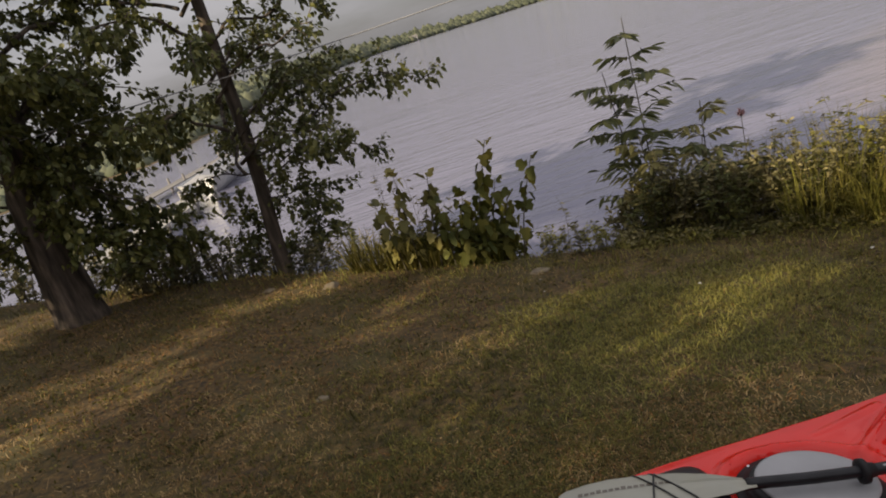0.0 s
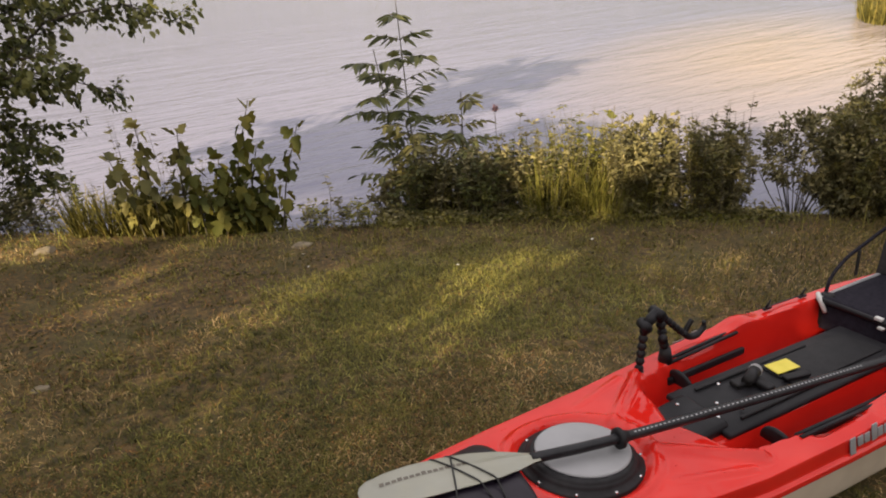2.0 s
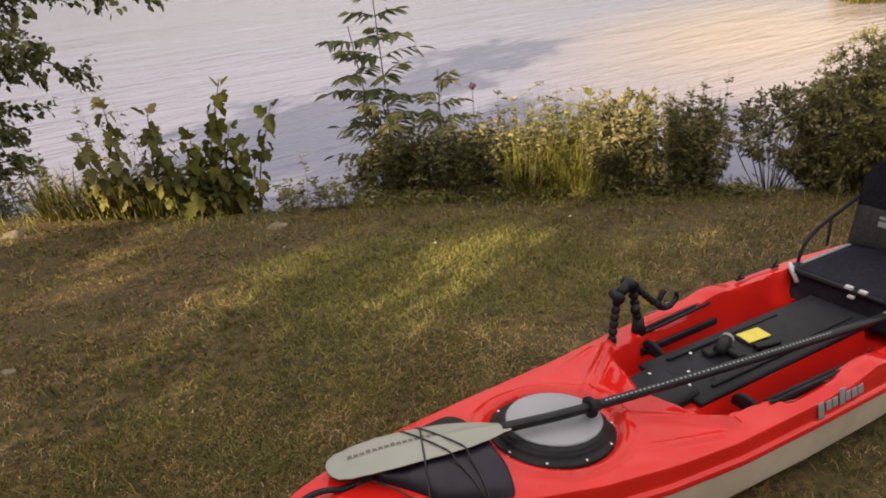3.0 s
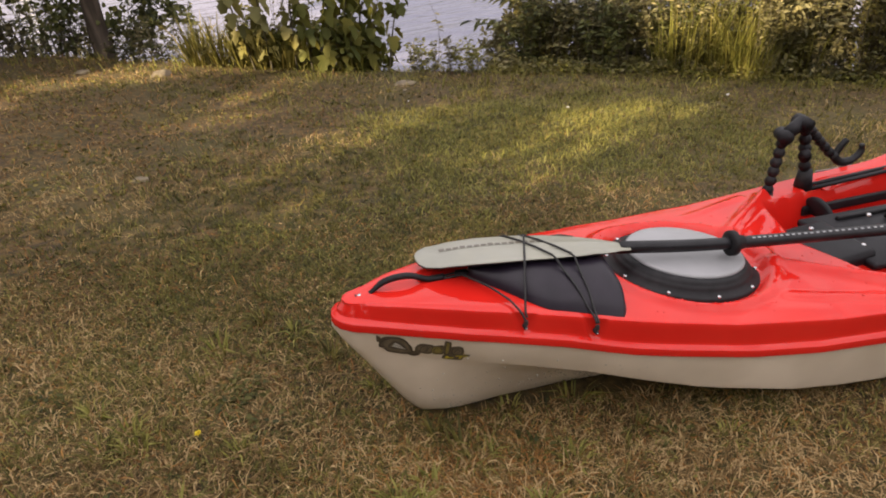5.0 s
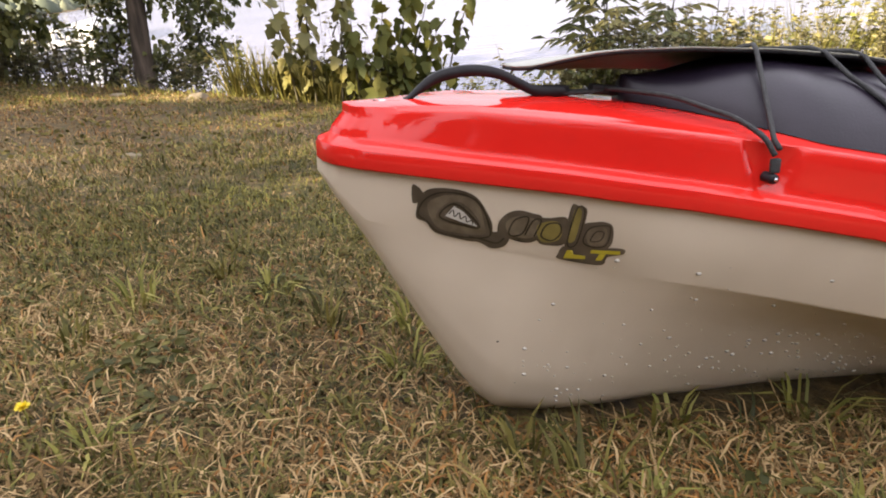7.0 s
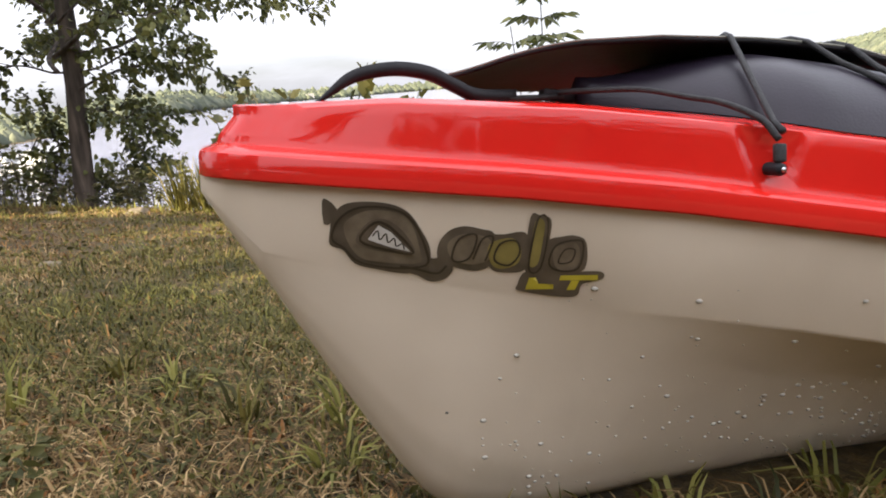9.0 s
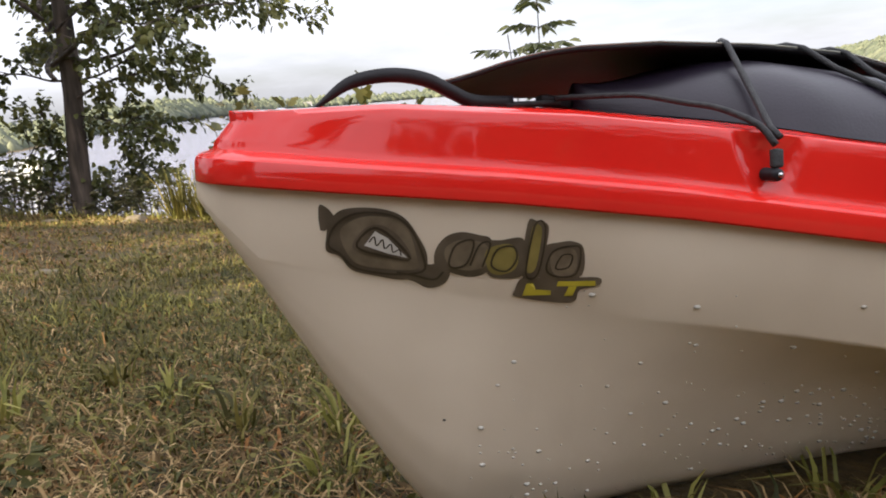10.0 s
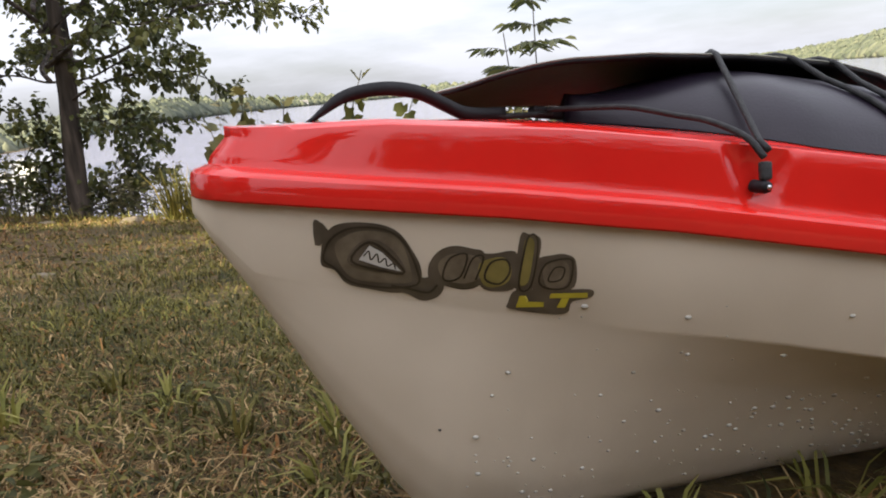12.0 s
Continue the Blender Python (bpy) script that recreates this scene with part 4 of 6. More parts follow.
def blade_z(s, l):
    """Height of the blade's upper face; it is rolled, with the near edge raised."""
    mid = 0.056 - 0.168 * (s - 0.150)
    w = float(np.interp(s, *PW))
    c = (l - mid) / w
    roll = 0.18 * float(ease(0.14, 0.24, s)) * (1 - float(ease(0.54, 0.64, s)))
    return float(np.interp(s, *PZ)) + 0.003 - roll * (l - mid) - 0.005 * c * c * w / 0.08 + 0.007 * float(ease(0.36, 0.62, s)) * math.exp(-((l - mid) / 0.014) ** 2)


def build_blade():
    rows = []
    ss = np.concatenate([np.linspace(0.165, 0.210, 14), np.linspace(0.220, 0.650, 44)])
    for s in ss:
        mid = 0.056 - 0.168 * (s - 0.150)
        w, z = float(np.interp(s, *PW)), float(np.interp(s, *PZ))
        row = []
        for j in range(25):
            c = -1 + j / 12
            row.append((s, mid + w * c, blade_z(s, mid + w * c)))
        rows.append(row)
    top = [p for r in rows for p in r]
    n0, n = len(top), 25
    low = [(a, b, c - 0.0014) for a, b, c in top]
    gf = grid_faces(len(rows), n)
    m = len(rows)
    rg = [i * n for i in range(m)][::-1] + list(range(n)) + [n - 1 + n * i for i in range(1, m)] + [(m - 1) * n + j for j in range(n - 2, 0, -1)]
    f = [q[::-1] for q in gf] + [tuple(i + n0 for i in q) for q in gf] + [(rg[k], rg[(k + 1) % len(rg)], rg[(k + 1) % len(rg)] + n0, rg[k] + n0) for k in range(len(rg))]
    ob = mesh_object("blade", top + low, f, BLADE, paddle, "pale sage-grey paddle blade")
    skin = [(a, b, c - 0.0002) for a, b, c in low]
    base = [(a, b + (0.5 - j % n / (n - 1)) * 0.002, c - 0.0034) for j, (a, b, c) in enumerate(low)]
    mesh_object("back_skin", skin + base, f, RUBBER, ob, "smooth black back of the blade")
    return ob


blade = build_blade()


# crossed cords over pad and blade
(aS, aL, aH), (bS, bL, bH) = ANCH


def over_blade(s0, s1):
    pts = []
    for t in (0.0, 0.08, 0.35, 0.65, 0.92, 1.0):
        s = s0 + (s1 - s0) * t
        mid, w = 0.056 - 0.168 * (s - 0.150), float(np.interp(s, *PW))
        l = mid + (-1.03 + 2.06 * t) * w
        pts.append((s, l, blade_z(s, mid + max(-1, min(1, -1.03 + 2.06 * t)) * w) + (0.0035 if 0 < t < 1 else -0.001)))
    return pts


def strung(anchor, s0, s1, end):
    """From a near anchor up over the pad, over the blade, and down to the far side."""
    over = over_blade(s0, s1)
    s, w = anchor[0], float(lip_w(anchor[0]))
    brink = (s, -(w - 0.0175), float(np.interp(s, *EDGE)) + 0.0005)
    a, b = np.array(brink), np.array(over[0])
    rise = [(s, -(w - 0.0125), 0.5 * (anchor[2] + brink[2])), brink]
    for t in (0.12, 0.22, 0.36, 0.5, 0.64, 0.78, 0.9):
        p = a + (b - a) * t
        p[2] = max(p[2], pad_top(p[0], p[1]) + 0.003)
        rise.append(tuple(p))
    return [anchor] + rise + over + [end]


CORDS = [
    smooth_line([(aS - 0.002, -aL - 0.004, aH + 0.020), (0.335, -float(lip_w(0.335)) + 0.0165, 0.3215), (0.324, -0.122, 0.3330), (0.312, -0.100, 0.338), (0.292, -0.070, 0.345), (0.272, -0.040, 0.346), (0.252, -0.010, 0.346)], 6),
    strung((aS + 0.002, -aL - 0.003, aH + 0.025), 0.375, 0.440, (0.47, 0.10, 0.325)),
    strung((bS - 0.002, -bL - 0.003, bH + 0.022), 0.445, 0.385, (0.36, 0.11, 0.33)),
    strung((bS + 0.003, -bL - 0.003, bH + 0.022), 0.488, 0.430, (0.40, 0.12, 0.325)),
]
for c in CORDS:
    mesh_object("bungee_cord", *tube(c, 0.0024, 8), CORD, kayak)

# plain dark bars where the maker's name runs
tv, tf = [], []
for k in range(15):
    s0 = 0.222 + 0.0158 * k
    for i, (a, b) in enumerate(((0.0, -0.006), (0.0118, -0.006), (0.0118, 0.006 + 0.004 * (k in (0, 3, 7, 12))), (0.0, 0.006 + 0.004 * (k in (0, 3, 7, 12))))):
        l = 0.056 - 0.168 * (s0 + a - 0.150) + 0.018 + b
        tv.append((s0 + a + 0.25 * b, l, blade_z(s0 + a, l) + 0.0012))
    tf.append((4 * k, 4 * k + 1, 4 * k + 2, 4 * k + 3))
mesh_object("name_bars", tv, tf, STICKER, blade, "dark plain lettering bars", smooth=False)
SH = [(0.628, -0.0245, 0.353), (0.92, -0.056, 0.330), (1.6, -0.125, 0.3095), (2.27, -0.190, 0.301)]
mesh_object("shaft", *tube(smooth_line(SH, 6), 0.0150, 16), CARBON, paddle, "black round paddle shaft")
ring_c = Vector((0.92, -0.056, 0.330))
mesh_object("drip_ring", *tube([ring_c + Vector((-0.009, 0.001, 0.0003)), ring_c + Vector((-0.006, 0.0007, 0.0002)), ring_c + Vector((0.006, -0.0007, -0.0002)), ring_c + Vector((0.012, -0.001, -0.0004)), ring_c + Vector((0.03, -0.003, -0.001))], [0.022, 0.031, 0.031, 0.020, 0.017], 20), RUBBER, paddle)
mesh_object("end_ferrule", *tube([(2.255, -0.1885, 0.3012), (2.30, -0.193, 0.3006)], [0.0175, 0.0175], 14), LID, paddle)
line = smooth_line(SH, 40)
tv, tf = [], []
acc, nxt, last = 0.0, 0.0, None
for p in line:
    if last is not None:
        acc += float(np.linalg.norm(p - last))
    last = p
    if p[0] > 0.965 and p[0] < 1.95 and acc >= nxt:
        nxt = acc + 0.0135
        n0 = len(tv)
        tv += [(p[0] - 0.0042, p[1] - 0.0078, p[2] + 0.0137), (p[0] + 0.0042, p[1] - 0.0084, p[2] + 0.0137), (p[0] + 0.0042, p[1] - 0.0038, p[2] + 0.0154), (p[0] - 0.0042, p[1] - 0.0032, p[2] + 0.0154)]
        tf.append((n0, n0 + 1, n0 + 2, n0 + 3))
mesh_object("scale_marks", tv, tf, LID, paddle, "pale measuring marks", smooth=False)


# ---- plants: fast builders ----
def fast_mesh(name, verts, faces4, faces3, mat, parent=None, label="", smooth=False):
    """A mesh from arrays of vertices, quads and triangles."""
    me = bpy.data.meshes.new(name)
    verts = np.asarray(verts, np.float32).reshape(-1, 3)
    f4, f3 = np.asarray(faces4, np.int32).reshape(-1, 4), np.asarray(faces3, np.int32).reshape(-1, 3)
    me.vertices.add(len(verts))
    me.vertices.foreach_set("co", verts.ravel())
    me.loops.add(f4.size + f3.size)
    me.loops.foreach_set("vertex_index", np.concatenate([f4.ravel(), f3.ravel()]))
    me.polygons.add(len(f4) + len(f3))
    starts = np.concatenate([np.arange(len(f4)) * 4, f4.size + np.arange(len(f3)) * 3]).astype(np.int32)
    me.polygons.foreach_set("loop_start", starts)
    if smooth:
        me.polygons.foreach_set("use_smooth", np.ones(len(f4) + len(f3), bool))
    me.materials.append(mat)
    me.update(calc_edges=True)
    me.validate()
    ob = new(name, me)
    if parent is not None:
        ob.parent = parent
    if label:
        ob["label"] = label
    return ob


def unit(v):
    return v / np.maximum(np.linalg.norm(v, axis=-1, keepdims=True), 1e-9)


OUTLINE = {"round": ((0.22, 0.46), (0.62, 0.47)), "lance": ((0.30, 0.5), (0.66, 0.36)), "drop": ((0.35, 0.40), (0.72, 0.30))}


def leaf_arrays(base, way, length, width, kind="round", droop=0.25, fold=0.25, rng=None, facing=0.6):
    """Folded leaves of two quads each."""
    n = len(base)
    way = unit(way)
    up = unit(np.array([0, 0, 1.0]) * facing + rng.normal(0, 0.5, (n, 3)))
    side = unit(np.cross(way, up))
    nrm = np.cross(side, way)
    L, W = np.asarray(length).reshape(-1, 1), np.asarray(width).reshape(-1, 1)
    (t1, w1), (t2, w2) = OUTLINE[kind]
    jag = rng.uniform(0.85, 1.15, (n, 4, 1))
    down = np.array([0, 0, -1.0])
    pt = lambda t, w, s: base + way * L * t + side * W * w * s + nrm * W * w * fold + down * L * droop * t * t
    v = np.stack([base, pt(t1, w1 * jag[:, 0], 1), pt(t2, w2 * jag[:, 1], 1), pt(1.0, 0, 0), pt(t2, w2 * jag[:, 2], -1), pt(t1, w1 * jag[:, 3], -1)], 1)
    o = np.arange(n)[:, None] * 6
    f = np.concatenate([o + [0, 1, 2, 3], o + [0, 3, 4, 5]], 0)
    return v.reshape(-1, 3), f


OUTLINE_FINE = {"oval": ((0.10, 0.32), (0.34, 0.50), (0.62, 0.45), (0.85, 0.24)), "maple": ((-0.06, 0.30), (0.24, 0.66), (0.38, 0.36), (0.66, 0.44))}


def fine_leaf_arrays(base, way, length, width, kind, droop, fold, rng, facing=0.6):
    """Folded leaves with a rounder or lobed outline, four quads each."""
    n = len(base)
    way = unit(way)
    up = unit(np.array([0, 0, 1.0]) * facing + rng.normal(0, 0.5, (n, 3)))
    side = unit(np.cross(way, up))
    nrm = np.cross(side, way)
    L, W = np.asarray(length).reshape(-1, 1), np.asarray(width).reshape(-1, 1)
    pt = lambda t, w, k: base + way * L * t + side * W * w * k + nrm * W * w * fold + np.array([0, 0, -1.0]) * L * droop * t * t
    edge = OUTLINE_FINE[kind]
    jag = rng.uniform(0.85, 1.15, (n, 8, 1))
    v = [base] + [pt(t, w * jag[:, i], 1) for i, (t, w) in enumerate(edge)] + [pt(1.0, 0, 0)] + [pt(t, w * jag[:, 7 - i], -1) for i, (t, w) in reversed(list(enumerate(edge)))]
    o = np.arange(n)[:, None] * 10
    f = np.concatenate([o + [0, 1, 2, 3], o + [0, 3, 4, 5], o + [0, 5, 6, 7], o + [0, 7, 8, 9]], 0)
    return np.stack(v, 1).reshape(-1, 3), f


def blade_arrays(base, az, height, width, bend, rng):
    """Grass blades of a quad and a triangle each."""
    n = len(base)
    out = np.stack([np.sin(az), np.cos(az), np.zeros(n)], -1)
    side = np.stack([np.cos(az), -np.sin(az), np.zeros(n)], -1)
    tw = rng.uniform(-0.9, 0.9, n)[:, None]
    side = unit(side + out * tw)
    h, w, b = height[:, None], width[:, None], bend[:, None]
    upv = np.array([0, 0, 1.0])
    mid = base + out * h * b * 0.35 + upv * h * (0.62 - 0.12 * b)
    tip = base + out * h * b * 1.0 + upv * h * np.clip(1.0 - 0.55 * b * b, 0.08, 1)
    v = np.stack([base - side * w * 0.5, base + side * w * 0.5, mid + side * w * 0.42, mid - side * w * 0.42, tip], 1)
    o = np.arange(n)[:, None] * 5
    return v.reshape(-1, 3), o + [0, 1, 2, 3], o + [3, 2, 4]


def field(x, y, k=1.0, ph=0.0):
    """A smooth patchy value, about -1 to 1."""
    x, y = x * k, y * k
    return (np.sin(1.7 * x + 2.3 * y + ph) + np.sin(-2.6 * x + 1.3 * y + 1.7 * ph + 1) + np.sin(3.9 * x + 3.1 * y + 2.1 + ph) + 0.6 * np.sin(7.3 * x - 5.9 * y + ph) + 0.5 * np.sin(-9.1 * x - 8.3 * y + 3 + ph)) / 3.2


def lean(x, y):
    """The lawn is greener in a patch beyond the bow, browner before the kayak and towards the trees."""
    green = 0.75 * np.exp(-((x + 0.15 - 0.25 * (1.3 - y)) / 0.60) ** 2 - ((y - 1.25) / 0.80) ** 2) + 0.70 * np.exp(-((x - 1.9) / 1.3) ** 2 - ((y - 1.9) / 1.0) ** 2)
    brown = 0.18 * np.exp(-((x - 0.45) / 0.80) ** 2 - ((y + 0.38) / 0.38) ** 2) + 0.50 * np.exp(-((x + 1.4) / 0.75) ** 2 - ((y - 2.4) / 1.3) ** 2) + 0.45 * np.exp(-((x + 2.8) / 1.2) ** 2 - ((y - 3.2) / 1.6) ** 2) + 0.30 * np.exp(-((x + 0.22) / 0.40) ** 2 - ((y - 0.10) / 0.42) ** 2)
    return 0.24 * np.clip(x * 0.8 - 0.1, -1, 1) * ease(0.9, 2.4, y) + green - brown + 0.30 * field(x, y, 2.9, 4)


def under_kayak(x, y):
    return (x > 0.16) & (x < 3.9) & (np.abs(y) < np.interp(x, WS, WV) * np.interp(x, [0, 0.5, 1.2], [0.30, 0.42, 0.75]))


def scatter(n, box, rng, keep, clump=0.0):
    """Feet of blades on the lawn, evenly strewn or gathered into small clumps."""
    x, y = rng.uniform(box[0], box[1], n), rng.uniform(box[2], box[3], n)
    if clump:
        m = n // 14
        pick = rng.integers(0, m, n)
        x, y = x[:m][pick] + rng.normal(0, clump, n), y[:m][pick] + rng.normal(0, clump, n)
    k = keep(x, y, rng.random(n)) & ~under_kayak(x, y)
    rim_ = np.minimum(np.minimum(x - box[0], box[1] - x), np.minimum(y - box[2], box[3] - y))
    k &= rng.random(n) < rim_ / (0.12 * min(box[1] - box[0], box[3] - box[2]))
    x, y = x[k], y[k]
    return np.stack([x, y, ground_z(x, y) - 0.003], -1)


# ---- lawn ----
rng = np.random.default_rng(11)


def lawn_layer(name, n, box, keep, mat, hgt, wid, bend, label, seed, clump=0.0):
    r = np.random.default_rng(seed)
    b = scatter(n, box, r, keep, clump)
    m = len(b)
    v, f4, f3 = blade_arrays(b, r.uniform(0, 2 * math.pi, m), r.gamma(6, hgt / 6, m), r.uniform(*wid, m), r.uniform(*bend, m), r)
    return tagged(fast_mesh(name, v, f4, f3, mat), label, "grass", kind="stuff")


on_lawn = lambda x, y: edge_dist(x, y) < 0.35
NEAR, MID = (-2.1, 3.1, -1.4, 2.5), (-6.1, 7.1, 1.2, 7.6)
lawn_layer("lawn_grass", 100000, NEAR, lambda x, y, u: u < 0.55 + 0.5 * field(x, y, 1.1) + lean(x, y), BLADES, 0.027, (0.0022, 0.0046), (0.5, 1.45), "short green lawn grass in patches", 1, 0.014)
lawn_layer("dry_grass", 88000, NEAR, lambda x, y, u: u < 0.60 - 0.45 * field(x, y, 1.1) - lean(x, y), STRAW, 0.027, (0.0017, 0.0036), (0.7, 1.7), "short dry straw-coloured lawn grass", 2, 0.016)
lawn_layer("russet_grass", 36000, NEAR, lambda x, y, u: u < 0.95 * np.exp(-((x - 0.45) / 0.7) ** 2 - ((y + 0.30) / 0.28) ** 2) + 0.14 + 0.2 * field(x, y, 0.8, 2), RUSSET, 0.026, (0.0017, 0.0036), (0.8, 1.8), "rust-brown dead lawn grass", 3)
CLOSE = (-1.2, 1.3, -0.80, 1.15)
lawn_layer("lawn_grass", 42000, CLOSE, lambda x, y, u: u < 0.55 + 0.5 * field(x, y, 1.1) + lean(x, y), BLADES, 0.021, (0.0020, 0.0042), (0.6, 1.5), "fine green lawn grass beside the kayak", 8)
lawn_layer("dry_grass", 40000, CLOSE, lambda x, y, u: u < 0.70 - 0.35 * field(x, y, 1.1) - lean(x, y), STRAW, 0.022, (0.0016, 0.0034), (0.7, 1.8), "matted dry grass beside the kayak", 9)
lawn_layer("dry_grass", 24000, CLOSE, lambda x, y, u: u < 0.50 - 0.55 * field(x, y, 2.3, 1), STRAW, 0.020, (0.0010, 0.0020), (1.3, 2.2), "thin flattened dry grass litter", 18)
lawn_layer("dry_grass", 9000, (-0.15, 0.9, -1.0, -0.10), lambda x, y, u: u < 0.45 + 0.6 * field(x, y, 2.9, 7), STRAW, 0.028, (0.0016, 0.0034), (0.5, 1.5), "pale dry grass before the kayak", 27)
lawn_layer("lawn_grass", 36000, CLOSE, lambda x, y, u: u < 0.30 + 0.95 * field(x, y, 3.6, 3), BLADES, 0.026, (0.0015, 0.0032), (0.4, 1.4), "thin green grass blades in clumps", 19, 0.012)
lawn_layer("lawn_grass", 34000, (-1.4, 1.6, -0.75, 1.5), lambda x, y, u: u < 1.1 * field(x, y, 4.6, 5) - 0.25 + lean(x, y), LIME, 0.024, (0.0018, 0.0040), (0.5, 1.4), "bright yellow-green grass in small clumps", 20)
lawn_layer("lawn_weeds", 22000, (-1.4, 1.6, -0.75, 1.5), lambda x, y, u: u < 1.0 * field(x, y, 3.2, 7) - 0.18, DARKGRASS, 0.024, (0.0022, 0.0046), (0.5, 1.4), "dark green grass in small clumps", 21)
lawn_layer("dry_grass", 30000, (-0.95, 1.15, -0.62, 0.95), lambda x, y, u: u < 0.62 - 0.9 * lean(x, y) - 0.30 * field(x, y, 3.6, 3), STRAW, 0.025, (0.0012, 0.0024), (0.9, 1.9), "long crossed dry grass stalks lying on the lawn", 23)
lawn_layer("lawn_grass", 48000, (-1.5, 1.9, 0.1, 2.7), lambda x, y, u: u < 0.18 + 1.0 * lean(x, y) + 0.30 * field(x, y, 4.2, 6), DARKGRASS, 0.027, (0.0020, 0.0042), (0.5, 1.4), "dark green grass clumps in the lawn", 24, 0.013)
lawn_layer("russet_grass", 24000, (-0.3, 1.0, -0.62, 0.1), lambda x, y, u: u < np.exp(-((x - 0.22) / 0.22) ** 2 - ((y + 0.25) / 0.11) ** 2), RUSSET, 0.020, (0.0014, 0.0030), (1.0, 2.0), "rust-brown dead grass litter", 22)
for mat_, n_, lab_, seed_ in ((STRAW, 26000, "broken tan grass pieces lying on the lawn", 51), (RUSSET, 22000, "broken brown grass pieces lying on the lawn", 52), (DARKGRASS, 26000, "short dark green grass leaves close to the ground", 53)):
    lawn_layer("grass_litter", n_, (-1.3, 1.5, -0.85, 1.3), lambda x, y, u: u < 0.72 + 0.5 * field(x, y, 5.2, seed_), mat_, 0.015, (0.0030, 0.0058), (1.0, 2.1), lab_, seed_)
lawn_layer("lawn_grass", 76000, MID, lambda x, y, u: on_lawn(x, y) & (u < 0.6 + 0.5 * field(x, y, 1.1) + lean(x, y)), BLADES, 0.042, (0.003, 0.007), (0.3, 1.2), "green lawn grass thinning towards the bank", 4, 0.03)
lawn_layer("dry_grass", 58000, MID, lambda x, y, u: on_lawn(x, y) & (u < 0.5 - 0.45 * field(x, y, 1.1) - lean(x, y)), STRAW, 0.036, (0.0026, 0.005), (0.6, 1.6), "dry tan lawn grass towards the bank", 5, 0.03)
lawn_layer("lawn_grass", 36000, (-2.5, 6.5, 1.5, 5.0), lambda x, y, u: on_lawn(x, y) & (u < 0.30 + 0.5 * field(x, y, 1.4, 4) + 0.5 * lean(x, y)), LIME, 0.036, (0.0026, 0.005), (0.4, 1.3), "young yellow-green lawn grass towards the bank", 15)
lawn_layer("lawn_grass", 26000, (0.3, 2.7, 1.0, 2.9), lambda x, y, u: u < 0.75 + 0.4 * field(x, y, 2.1, 3), LIME, 0.033, (0.0022, 0.0046), (0.4, 1.3), "young yellow-green grass in the open lawn", 28)
lawn_layer("russet_grass", 22000, (-5.5, 3.0, 1.6, 6.5), lambda x, y, u: on_lawn(x, y) & (u < 0.30 + 0.35 * field(x, y, 0.9, 2) - lean(x, y)), RUSSET, 0.034, (0.0026, 0.005), (0.8, 1.7), "rust-brown dead lawn grass towards the trees", 14)
lawn_layer("lawn_grass", 16000, (-5.5, 6.5, 0.9, 7.0), lambda x, y, u: (np.abs(edge_dist(x, y) + 0.1) < 0.45) & (u < 0.8), LIME, 0.085, (0.004, 0.008), (0.2, 1.0), "longer yellow-green grass along the bank", 6)
lawn_layer("lawn_grass", 24000, (2.6, 6.2, -0.4, 1.7), lambda x, y, u: on_lawn(x, y) & (u < 0.75), BLADES, 0.038, (0.003, 0.006), (0.3, 1.2), "green lawn grass beside the stern", 16)
lawn_layer("dry_grass", 18000, (2.6, 6.2, -0.4, 1.7), lambda x, y, u: on_lawn(x, y) & (u < 0.6), STRAW, 0.034, (0.0026, 0.005), (0.6, 1.6), "dry tan lawn grass beside the stern", 17)
lawn_layer("lawn_grass", 26000, (-9, -1.6, -2.0, 7.5), lambda x, y, u: on_lawn(x, y) & (u < 0.7), BLADES, 0.045, (0.004, 0.009), (0.3, 1.2), "rough green lawn grass beside the trees", 7)


def tuft(x, y, n, height, width, mat, label, seed, spread=0.03, bend=(0.3, 1.1), name="grass_tuft", group="grass tufts"):
    r = np.random.default_rng(seed)
    a = r.uniform(0, 2 * math.pi, n)
    rr_ = spread * np.sqrt(r.random(n))
    b = np.stack([rr_ * np.sin(a), rr_ * np.cos(a), np.full(n, -0.004)], -1)
    v, f4, f3 = blade_arrays(b, a + r.normal(0, 0.5, n), r.uniform(0.6, 1.1, n) * height, r.uniform(0.7, 1.2, n) * width, r.uniform(*bend, n), r)
    ob = tagged(fast_mesh(name, v, f4, f3, mat), label, "grass tuft", "" if n > 60 else group, "stuff" if n > 60 else "")
    ob.location = (x, y, gz(x, y))
    return ob


